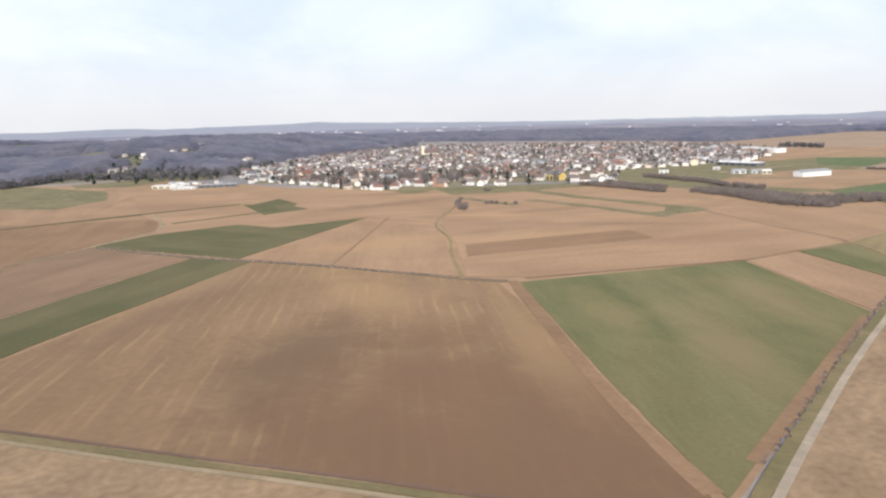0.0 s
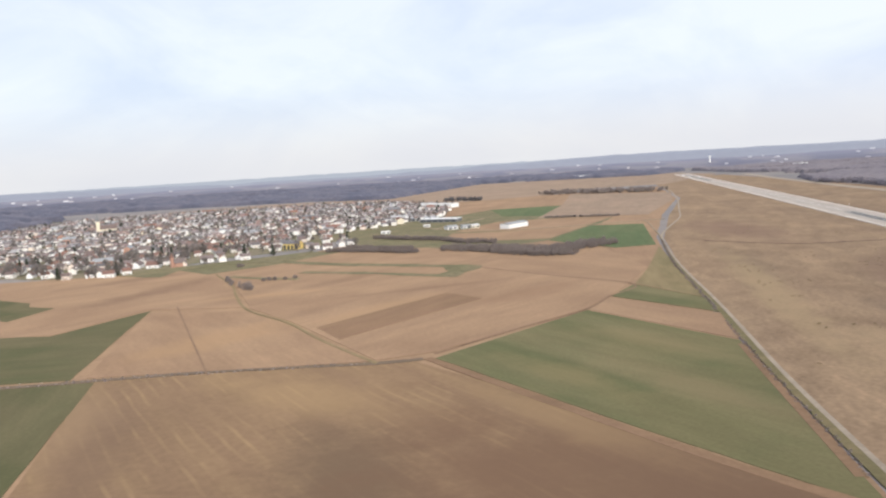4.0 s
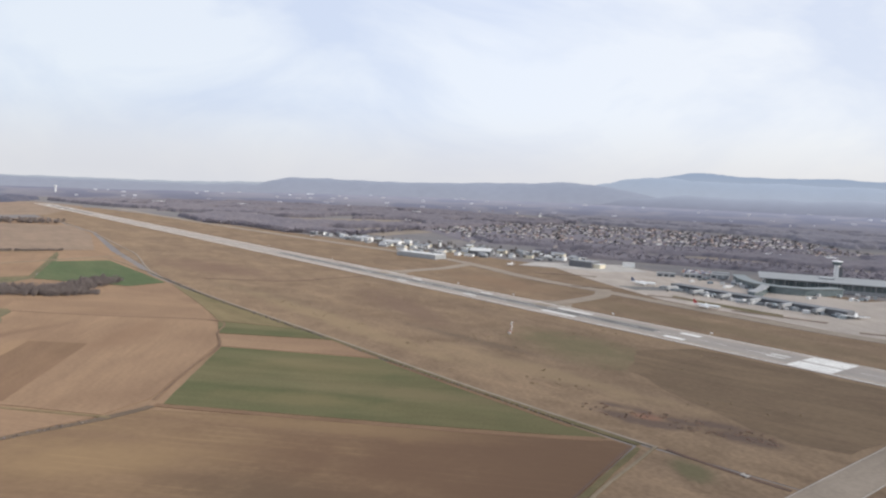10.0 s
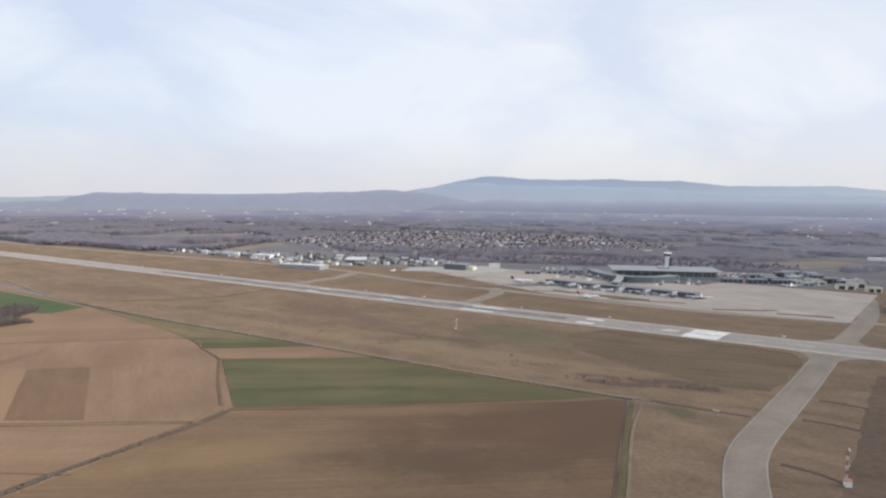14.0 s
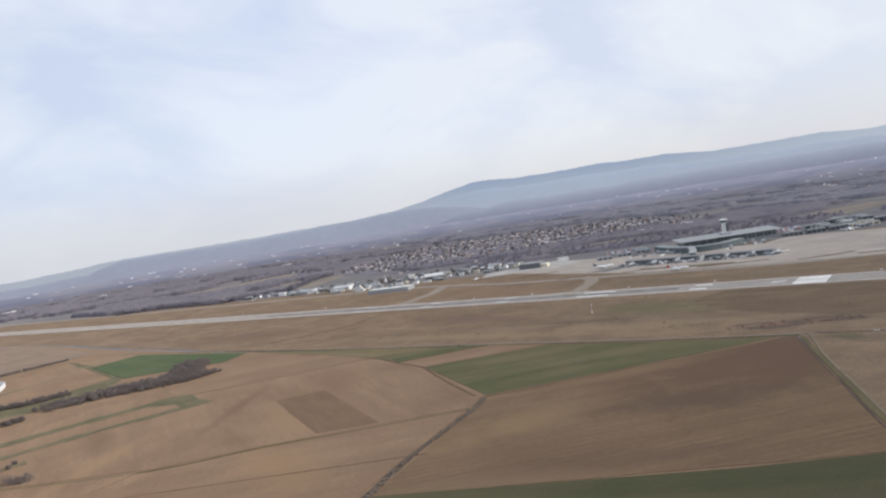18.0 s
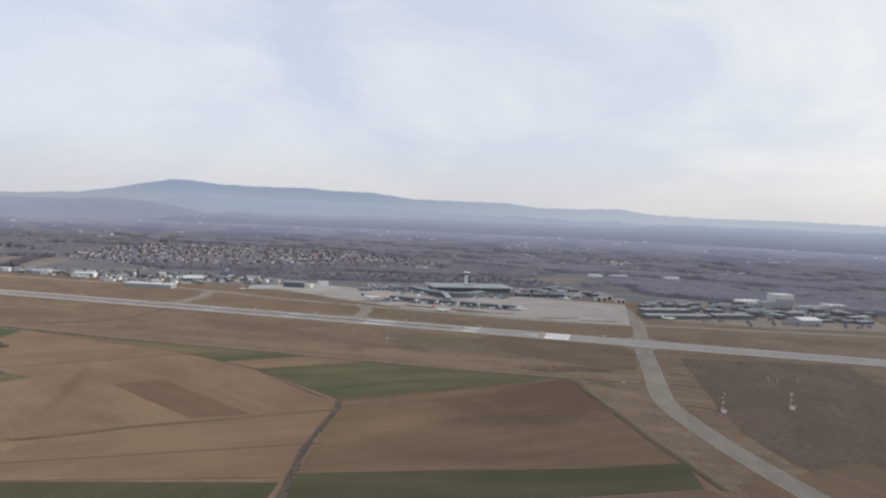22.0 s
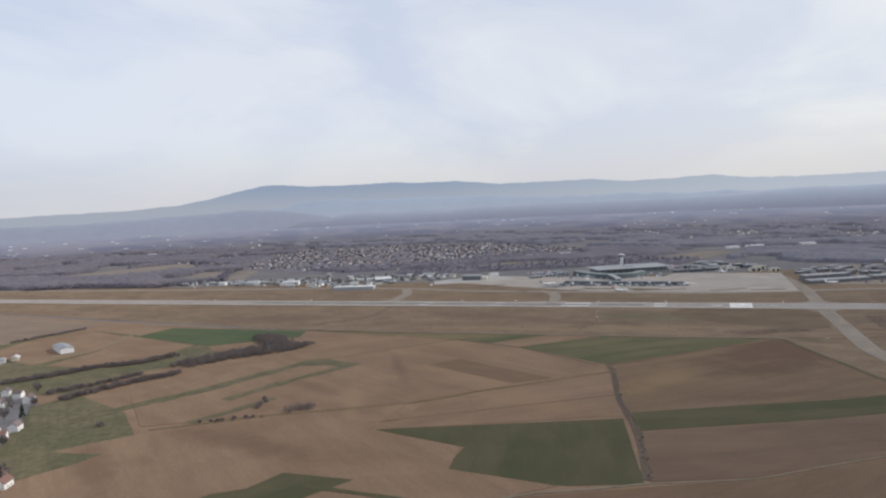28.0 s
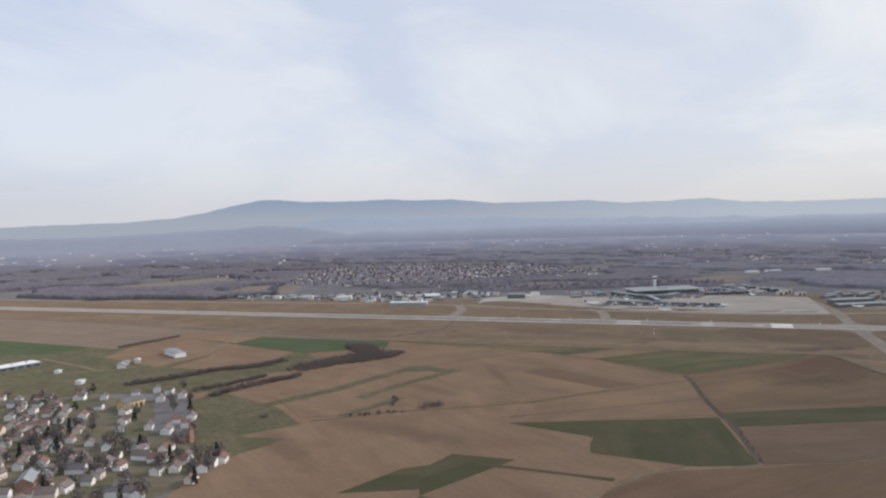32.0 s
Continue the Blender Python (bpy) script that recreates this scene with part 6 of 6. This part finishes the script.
hall("hangar", 262, 880, 110, 34, 20, 7, M_WHITE, M_PALEROOF, "white hangar with a pale roof", "hangar", rise=2, bays=3)
hall("hangar", 262, 975, 110, 28, 18, 7, M_WHITE, M_PALEROOF, "white shed beside the airfield", "hangar", bays=2)
rg = random.Random(17)
for x, y in scatter([(225, 1180), (250, 1120), (215, 800), (215, 740), (330, 560), (440, 560), (420, 700), (330, 900), (290, 1180)], 24, 9, 18, 12, 0.3):
    hall("airfield_shed", x, y, 102 + rg.uniform(-14, 14), rg.uniform(7, 19), rg.uniform(6, 10), rg.uniform(2.8, 5.2), rg.choice((M_WHITE, M_CREAM, M_GREYMETAL, M_DARKCLAD)), rg.choice((M_PALEROOF, M_ROOFGREY, M_GREYMETAL, M_ROOFGREY)),
         "small pale airfield building beside the hangars", "shed", rise=rg.choice((0, 1.8)), bays=2)
vt = thing("airfield_tower", pose(322, 820, 0), "slim white tower among the sheds", "tower")
box_part("shaft", (-1.7, 1.7, -1.7, 1.7, 0, 9.5), M_WHITE, vt, bevel=0.3)
box_part("cabin", (-2.3, 2.3, -2.3, 2.3, 9.5, 11.5), M_WIN, vt)
box_part("roof", (-2.6, 2.6, -2.6, 2.6, 11.5, 12), M_WHITE, vt)

# terminal: long glass hall under a wide pale roof
TA = math.degrees(math.atan2(114 - 244, 462 - 388))
tm = thing("terminal", pose(452, 198, 0, 0, 0, TA), "long glass airport terminal under a wide grey roof", "terminal")
box_part("hall", (-72, 72, -28, 28, 0, 10.5), M_GLASSWALL, tm)
box_part("plinth", (-74, 74, -31, 30, 0, 4.2), M_GREYMETAL, tm)
bm = bmesh.new()
box(bm, -80, 80, -37, 34, 12, 13.2)
for v in bm.verts:
    v.co.z += 1.2 * (v.co.y > 0)
part("roof", bm, M_ROOFPALE, tm)
for k in range(13):
    x = -75 + k * 12.5
    bm = bmesh.new()
    bmesh.ops.create_cone(bm, cap_ends=True, segments=8, radius1=0.5, radius2=0.4, depth=12.2, matrix=Matrix.Translation((x, -34, 6.1)))
    part("column", bm, M_GREYMETAL, tm)
for k in range(24):
    x = -70 + k * 6.1
    box_part("mullion", (x - 0.15, x + 0.15, -28.2, -27.9, 4.2, 10.5), M_GREYMETAL, tm)
box_part("roof_plant", (-8, 8, -6, 8, 13.4, 16), M_GREYMETAL, tm)
# control tower
ct = thing("control_tower", pose(525, 218, 0, 0, 0, TA), "airport control tower with a glazed cab", "control tower")
bm = bmesh.new()
bmesh.ops.create_cone(bm, cap_ends=True, segments=8, radius1=3.7, radius2=3.3, depth=27, matrix=Matrix.Translation((0, 0, 13.5)))
part("shaft", bm, M_WHITE, ct)
box_part("lift_core", (3, 7, -3, 3, 0, 25), M_DARKCLAD, ct)
bm = bmesh.new()
bmesh.ops.create_cone(bm, cap_ends=True, segments=8, radius1=5.0, radius2=6.4, depth=4.2, matrix=Matrix.Translation((0, 0, 29.6)))
part("cab", bm, M_GLASSWALL, ct)
bm = bmesh.new()
bmesh.ops.create_cone(bm, cap_ends=True, segments=8, radius1=6.8, radius2=6.0, depth=1.2, matrix=Matrix.Translation((0, 0, 32.3)))
part("roof", bm, M_WHITE, ct)
bm = bmesh.new()
bmesh.ops.create_cone(bm, cap_ends=True, segments=6, radius1=0.2, radius2=0.08, depth=6, matrix=Matrix.Translation((0, 0, 35.8)))
part("antenna", bm, M_WHITE, ct)


def curved_hall(name, line, width, h, wall, roof, label):
    """A concourse that follows a curved line."""
    h0 = thing(name, pose(0, 0, 0), label, "concourse")
    pts = [Vector(p) for p in line]
    fine = []
    for i in range(len(pts) - 1):
        p0, p1, p2, p3 = pts[max(i - 1, 0)], pts[i], pts[i + 1], pts[min(i + 2, len(pts) - 1)]
        for j in range(6):
            t = j / 6
            fine.append(0.5 * (2 * p1 + (p2 - p0) * t + (2 * p0 - 5 * p1 + 4 * p2 - p3) * t * t + (3 * p1 - p0 - 3 * p2 + p3) * t ** 3))
    fine.append(pts[-1])
    for nm, w, z0, z1, m in (("wall", width, 0, h, wall), ("roof", width + 3, h, h + 1.0, roof)):
        bm = bmesh.new()
        rows = []
        for i, p in enumerate(fine):
            d = (fine[min(i + 1, len(fine) - 1)] - fine[max(i - 1, 0)]).normalized()
            s = Vector((-d.y, d.x)) * w / 2
            rows.append([bm.verts.new((q.x, q.y, z)) for q, z in ((p + s, z0), (p + s, z1), (p - s, z1), (p - s, z0))])
        for a, b in zip(rows, rows[1:]):
            for k in range(4):
                bm.faces.new((a[k], a[(k + 1) % 4], b[(k + 1) % 4], b[k]))
        bm.faces.new(rows[0])
        bm.faces.new(rows[-1][::-1])
        bmesh.ops.recalc_face_normals(bm, faces=bm.faces)
        part(nm, bm, m, h0)
    return h0


curved_hall("concourse", [(420, 300), (375, 262), (350, 222), (362, 185), (410, 165)], 13, 8, M_GLASSWALL, M_TEALROOF, "curved glass concourse with a teal roof")
curved_hall("pier", [(262, 292), (254, 240), (250, 190), (247, 140), (244, 82)], 13, 5, M_DARKCLAD, M_DARKCLAD, "long dark boarding pier parallel to the runway")
curved_hall("link_bridge", [(345, 222), (300, 205), (262, 195)], 7, 8, M_GLASSWALL, M_ROOFGREY, "glazed link between terminal and pier")
for k in range(6):
    y = 105 + k * 34
    jb = thing("jet_bridge", pose(246 - 14, y, 0), "grey passenger boarding bridge", "jet bridge", group="boarding bridges")
    box_part("tunnel", (-12, 8, -1.5, 1.5, 3.6, 6.4), M_GREYMETAL, jb)
    box_part("cab", (-15, -12, -2.2, 2.2, 3.4, 6.6), M_ROOFPALE, jb)
    box_part("leg", (-10.4, -9.6, -0.8, 0.8, 0.3, 3.6), M_DARKCLAD, jb)
for k in range(3):
    hall("service_building", 448 + k * 16, 96 - k * 30, TA, 28, 10, 6, M_DARKCLAD, M_ROOFGREY, "low dark service building along the apron", "building", bays=4, band=M_WIN)
for k, (x, y) in enumerate(((424, 330), (390, 350), (452, 345), (360, 372))):
    hall("service_building", x, y, TA + 8, 24, 12, 5, M_GREYMETAL, M_ROOFPALE, "grey service building behind the apron", "building", bays=3)
# cargo area
sheet("apron", [(236, -124), (430, -112), (500, -150), (610, -300), (630, -500), (300, -490), (242, -300)], M_TAXI, 0.385, "grey yards and lanes between freight sheds", "apron", wobble=3)
hall("cargo_shed", 280, -165, 118, 110, 22, 5.5, M_DARKCLAD, M_ROOFPALE, "long cargo shed with a pale roof", "cargo shed", bays=11, band=M_DARKCLAD)
hall("cargo_shed", 318, -150, 118, 84, 20, 9, M_DARKCLAD, M_ROOFGREY, "dark cargo shed with a grey flat roof", "cargo shed", bays=8)
hall("cargo_shed", 330, -252, 118, 70, 22, 6.5, M_DARKCLAD, M_ROOFPALE, "long cargo shed with a pale roof", "cargo shed", bays=9, band=M_DARKCLAD)
hall("maintenance_hangar", 318, -358, 118, 38, 32, 9, M_GREYMETAL, M_PALEROOF, "maintenance hangar with a pale roof", "hangar", rise=3, bays=3, band=M_GREYMETAL)
hall("cargo_shed", 580, -316, 118, 44, 20, 9, M_WHITE, M_WHITE, "white roofed freight hall beyond the sheds", "cargo shed", bays=4)
hall("cargo_shed", 594, -470, 118, 40, 24, 10, M_CREAM, M_PALEROOF, "pale freight hall with a flat roof", "cargo shed", bays=4)
hall("cargo_shed", 540, -420, 118, 60, 24, 9, M_GREYMETAL, M_ROOFGREY, "grey freight hall with a flat roof", "cargo shed", bays=6)
hr = thing("engine_test_building", pose(516, -361, 0, 0, 0, 118), "tall pale block with vertical stacks", "building")
box_part("block", (-19, 19, -12, 12, 0, 30), M_PALEROOF, hr)
box_part("wing", (19, 40, -10, 10, 0, 16), M_GREYMETAL, hr)
for k in range(7):
    x = -16 + k * 5.3
    bm = bmesh.new()
    bmesh.ops.create_cone(bm, cap_ends=True, segments=8, radius1=1.1, radius2=1.0, depth=22, matrix=Matrix.Translation((x, 13.2, 11)))
    part("stack", bm, M_GREYMETAL, hr)
rg = random.Random(23)
for x, y in scatter([(400, -110), (470, -120), (560, -300), (520, -520), (380, -460), (350, -300)], 30, 10, 24, 28, 0.25):
    hall("cargo_shed", x, y, 118 + rg.uniform(-5, 5), rg.uniform(14, 30), rg.uniform(9, 16), rg.uniform(4, 9), rg.choice((M_GREYMETAL, M_DARKCLAD, M_DARKCLAD)), rg.choice((M_ROOFPALE, M_ROOFGREY, M_DARKCLAD)),
         "freight building beside the cargo apron", "cargo shed", bays=2)
for x, y in scatter([(440, -80), (520, -90), (640, 40), (560, 110), (500, 60)], 24, 8, 25, 28, 0.3):
    hall("airport_building", x, y, TA + rg.uniform(-5, 5), rg.uniform(14, 26), rg.uniform(9, 14), rg.uniform(4, 8), rg.choice((M_GREYMETAL, M_DARKCLAD, M_CREAM)), rg.choice((M_ROOFPALE, M_ROOFGREY)),
         "airport building beside the car parks", "building", bays=2)


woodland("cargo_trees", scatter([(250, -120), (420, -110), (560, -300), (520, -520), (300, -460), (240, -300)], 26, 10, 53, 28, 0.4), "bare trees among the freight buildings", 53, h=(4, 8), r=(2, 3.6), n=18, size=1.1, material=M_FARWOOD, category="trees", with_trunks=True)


def airliner(x, y, heading, length, livery, label, z=0.45):
    """heading: degrees from +x of the nose."""
    a0 = thing("airliner", pose(x, y, z, 0, 0, heading), label, "aeroplane", group="parked airliners")
    r = length * 0.054
    zc = r + length * 0.05
    bm = bmesh.new()
    rings = []
    for t, k, dz in ((0, 0.05, 0.0), (0.03, 0.5, 0), (0.08, 0.85, 0), (0.14, 1, 0), (0.65, 1, 0), (0.8, 0.8, 0.2), (0.93, 0.4, 0.55), (1.0, 0.12, 0.8)):
        rings.append([bm.verts.new((length * (0.5 - t), r * k * math.cos(q * 0.5236), zc + dz * r + r * k * math.sin(q * 0.5236))) for q in range(12)])
    for p, q in zip(rings, rings[1:]):
        for i in range(12):
            bm.faces.new((p[i], p[(i + 1) % 12], q[(i + 1) % 12], q[i]))
    bm.faces.new(rings[0])
    bm.faces.new(rings[-1][::-1])
    bmesh.ops.recalc_face_normals(bm, faces=bm.faces)
    part("fuselage", bm, M_JET, a0, smooth=True)

    def plate(name, pts, t, m, label=""):
        bm = bmesh.new()
        lo, hi = [bm.verts.new(Vector(p) - Vector(t) / 2) for p in pts], [bm.verts.new(Vector(p) + Vector(t) / 2) for p in pts]
        bm.faces.new(lo[::-1])
        bm.faces.new(hi)
        for i in range(len(pts)):
            j = (i + 1) % len(pts)
            bm.faces.new((lo[i], lo[j], hi[j], hi[i]))
        bmesh.ops.recalc_face_normals(bm, faces=bm.faces)
        return part(name, bm, m, a0, label)

    L = length
    for s in (-1, 1):
        plate("wing", [(L * 0.10, s * r * 0.8, zc - r * 0.5), (-L * 0.13, s * L * 0.46, zc + r * 0.3), (-L * 0.17, s * L * 0.46, zc + r * 0.3), (-L * 0.10, s * r * 0.8, zc - r * 0.5)], (0, 0, 0.45), M_JET)
        plate("tailplane", [(-L * 0.40, s * r * 0.3, zc + r * 0.6), (-L * 0.48, s * L * 0.17, zc + r * 0.9), (-L * 0.51, s * L * 0.17, zc + r * 0.9), (-L * 0.48, s * r * 0.3, zc + r * 0.6)], (0, 0, 0.25), M_JET)
        bm = bmesh.new()
        bmesh.ops.create_cone(bm, cap_ends=True, segments=12, radius1=L * 0.026, radius2=L * 0.034, depth=L * 0.10, matrix=Matrix.Translation((L * 0.06, s * L * 0.16, zc - r * 1.0)) @ Matrix.Rotation(radians(90), 4, "Y"))
        part("engine", bm, M_JET, a0)
        bm = bmesh.new()
        bmesh.ops.create_cone(bm, cap_ends=True, segments=8, radius1=0.25, radius2=0.25, depth=zc - r * 0.5, matrix=Matrix.Translation((-L * 0.03, s * L * 0.07, (zc - r * 0.5) / 2)))
        part("main_gear", bm, M_DARKCLAD, a0)
    bm = bmesh.new()
    bmesh.ops.create_cone(bm, cap_ends=True, segments=8, radius1=0.2, radius2=0.2, depth=zc - r * 0.6, matrix=Matrix.Translation((L * 0.38, 0, (zc - r * 0.6) / 2)))
    part("nose_gear", bm, M_DARKCLAD, a0)
    plate("fin", [(-L * 0.33, 0, zc + r * 0.8), (-L * 0.46, 0, zc + r + L * 0.14), (-L * 0.52, 0, zc + r + L * 0.14), (-L * 0.49, 0, zc + r * 0.6)], (0, 0.3, 0), livery, "coloured tail fin")
    return a0


airliner(241, 322, -62, 30, M_JETBLUE, "white airliner with a dark blue tail on the apron")
airliner(150, 180, -73, 27, M_JETRED, "white airliner with a red tail on the taxiway")
airliner(442, 16, 190, 28, M_JET, "white airliner parked on the far apron")
airliner(238, 552, 200, 15, M_JET, "small white jet at the edge of the apron")
airliner(243, 1122, 60, 10, M_JET, "small white light aircraft beside the airfield sheds")
airliner(214, 1092, 75, 9, M_JETRED, "small white light aircraft with a red fin")
airliner(252, 985, 80, 9, M_JET, "small white light aircraft near a hangar")
airliner(236, 74, 20, 27, M_JET, "white airliner at the end of the pier")
airliner(372, 268, 205, 28, M_JET, "white airliner parked beside the concourse")
airliner(252, -152, -60, 24, M_JET, "white freight aircraft beside the cargo sheds")

# carts, trucks and ground equipment round the stands
verts, faces = [], []
re_ = random.Random(37)
for k in range(190):
    t = re_.random()
    x, y = (258 - 14 * t + re_.uniform(-26, 16), 300 - 220 * t) if k < 130 else (re_.uniform(330, 430), re_.uniform(120, 330))
    a, w, l0, h = re_.uniform(0, 3.1), re_.uniform(1.1, 2.0), re_.uniform(2.0, 6.0), re_.uniform(1.4, 3.4)
    c, s, n0 = math.cos(a), math.sin(a), len(verts)
    for z in (0.5, h + 0.5):
        for u, v in ((-w, -l0), (w, -l0), (w, l0 * (1 if z < 1 else 0.7)), (-w, l0 * (1 if z < 1 else 0.7))):
            verts.append((x + c * u - s * v, y + s * u + c * v, z))
    for q in range(4):
        faces.append((n0 + q, n0 + (q + 1) % 4, n0 + 4 + (q + 1) % 4, n0 + 4 + q))
    faces.append((n0 + 4, n0 + 5, n0 + 6, n0 + 7))
M_EQUIP = hued("equipment_paint", [(0.12, 0.125, 0.13), (0.42, 0.43, 0.44), (0.20, 0.22, 0.24), (0.28, 0.30, 0.31), (0.14, 0.17, 0.20), (0.30, 0.34, 0.36), (0.66, 0.66, 0.66)], 0.5, island=True)
tagged(mesh_of("ground_equipment", verts, faces, M_EQUIP), "carts, trucks and ground equipment round the stands", "equipment", kind="stuff")
sheet("apron_patch", [(266, 300), (276, 296), (262, 76), (226, 78), (232, 300)], M_RUBBER, 0.47, "dark strip of apron round the pier", "apron", wobble=4)
sheet("apron_patch", [(180, 240), (196, 250), (186, 120), (168, 110)], M_VERGE, 0.47, "dark grass island in the apron", "grass", wobble=3)
woodland("shed_trees", [(x + 8, y + 9) for x, y in scatter([(240, 1150), (240, 800), (350, 560), (430, 560), (420, 720), (330, 950)], 17, 7, 48, 0, 0.35)], "bare trees among the airfield sheds", 48, h=(4, 8), r=(2, 3.6), n=14, size=1.4, material=M_TWIG, category="trees", with_trunks=True)

# rows of cars behind the terminal
M_CAR = hued("car_paint", [(0.5, 0.5, 0.52), (0.08, 0.08, 0.09), (0.75, 0.75, 0.75), (0.1, 0.13, 0.25), (0.3, 0.05, 0.05)], 0.3, island=True)
verts, faces = [], []
rc = random.Random(31)
for px, py, n_rows, n_cars in ((560, 130, 9, 26), (600, -20, 8, 26), (470, 380, 6, 22)):
    for i in range(n_rows):
        for j in range(n_cars):
            if rc.random() < 0.2:
                continue
            u, v = j * 2.7 - n_cars * 1.35, i * 7.5 - n_rows * 3.7
            c, s = math.cos(radians(TA)), math.sin(radians(TA))
            x, y, n0 = px + c * u - s * v, py + s * u + c * v, len(verts)
            for w, z, l0, l1 in ((0.85, 0.3, -2.1, 2.1), (0.85, 0.85, -2.1, 2.1), (0.7, 1.45, -1.3, 0.8)):
                for a, b in ((-w, l0), (w, l0), (w, l1), (-w, l1)):
                    verts.append((x + c * a - s * b, y + s * a + c * b, z + 0.1))
            for k in (0, 4):
                for q in range(4):
                    faces.append((n0 + k + q, n0 + k + (q + 1) % 4, n0 + k + 4 + (q + 1) % 4, n0 + k + 4 + q))
            faces.append((n0 + 8, n0 + 9, n0 + 10, n0 + 11))
tagged(mesh_of("parked_cars", verts, faces, M_CAR), "rows of parked cars behind the terminal", "cars", kind="stuff")
for k, (px, py, w, d) in enumerate(((560, 130, 78, 74), (600, -20, 78, 66), (470, 380, 66, 52))):
    c, s = math.cos(radians(TA)), math.sin(radians(TA))
    sheet("car_park", [(px + c * a - s * b, py + s * a + c * b) for a, b in ((-w / 2, -d / 2), (w / 2, -d / 2), (w / 2, d / 2), (-w / 2, d / 2))], M_TAXI, 0.3, "grey asphalt car park", "car park", wobble=0)


def lattice_mast(x, y, h, label, k=1.0):
    """A red and white lattice mast with a hut at its foot."""
    m0 = thing("navigation_mast", pose(x, y, 0.1, 0, 0, 20), label, "mast")
    for i in range(int(h / 2)):
        bm = bmesh.new()
        for sx, sy in ((-1, -1), (1, -1), (1, 1), (-1, 1)):
            box(bm, sx * 0.36 - 0.06, sx * 0.36 + 0.06, sy * 0.36 - 0.06, sy * 0.36 + 0.06, i * 2, i * 2 + 2)
        for z in (i * 2 + 0.1, i * 2 + 1.1):
            box(bm, -0.5, 0.5, -0.5, -0.4, z, z + 0.15)
            box(bm, -0.5, 0.5, 0.4, 0.5, z, z + 0.15)
            box(bm, -0.5, -0.4, -0.5, 0.5, z + 0.4, z + 0.55)
            box(bm, 0.4, 0.5, -0.5, 0.5, z + 0.4, z + 0.55)
        part("mast_section", bm, (M_REDPAINT, M_PALEROOF)[i % 2], m0)
    for z in (h * 0.55, h * 0.95):
        box_part("antenna", (-1.4, 1.4, -0.75, -0.55, z - 0.4, z + 0.4), M_PALEROOF, m0)
    hut = box_part("hut", (-0.9 - 3.5 * k, -0.9, -1.3 * k, 1.3 * k, 0, 2.6 * k), M_WHITE, m0, "white equipment hut")
    box_part("hut_roof", (-1.1 - 3.5 * k, -0.7, -1.3 * k - 0.2, 1.3 * k + 0.2, 2.6 * k, 2.6 * k + 0.2), M_REDPAINT, hut)
    box_part("hut_door", (-0.9 - 2.1 * k, -0.9 - 1.2 * k, -1.3 * k - 0.06, -1.3 * k + 0.02, 0, 2.0 * k), M_GREYMETAL, hut)
    return m0


lattice_mast(-121, 181, 9, "red and white navigation mast with a white hut on the grass", 0.6)
lattice_mast(-320, -155, 15, "tall red and white navigation mast with a white hut")
lattice_mast(-285, -212, 13, "red and white navigation mast on bare ground")
# red and white light posts near the taxiway
for x, y in ((-180, -214), (-187, -221), (-181, -240)):
    p0 = thing("light_post", pose(x, y, 0.1), "slim red and white approach light post", "light post", group="approach light posts")
    for j in range(4):
        box_part("post_section", (-0.12, 0.12, -0.12, 0.12, j * 1.2, j * 1.2 + 1.2), (M_REDPAINT, M_WHITE)[j % 2], p0)
    box_part("lamp_bar", (-1.2, 1.2, -0.1, 0.1, 4.8, 5.0), M_WHITE, p0)
# concrete culvert head over the ditch
cv = thing("culvert_head", pose(-244.2, -80.6, 0.1, 0, 0, 80), "small pale concrete culvert head over a ditch", "culvert")
box_part("slab", (-1.6, 1.6, -0.9, 0.9, 0.25, 0.6), M_PALECON, cv, bevel=0.06)
for q in (-1.35, 1.35):
    box_part("side_wall", (q - 0.2, q + 0.2, -1.2, 1.2, 0.0, 0.95), M_PALECON, cv, bevel=0.05)
# low signs beside the runway
for y in (-60, 100, 200, 330, 420, 700, 900):
    g0 = thing("runway_sign", pose(RX + 32, y, 0.15, 0, 0, 90), "small pale sign board beside the runway", "sign", group="runway signs")
    box_part("board", (-1.2, 1.2, -0.1, 0.1, 0.4, 1.4), M_WHITE, g0)
    for s in (-0.9, 0.9):
        box_part("leg", (s - 0.06, s + 0.06, -0.06, 0.06, 0, 0.4), M_GREYMETAL, g0)
# remove the patterns from which repeats were copied
for pattern in HOUSES + TREES:
    for o in [*pattern.children_recursive, pattern]:
        bpy.data.objects.remove(o)
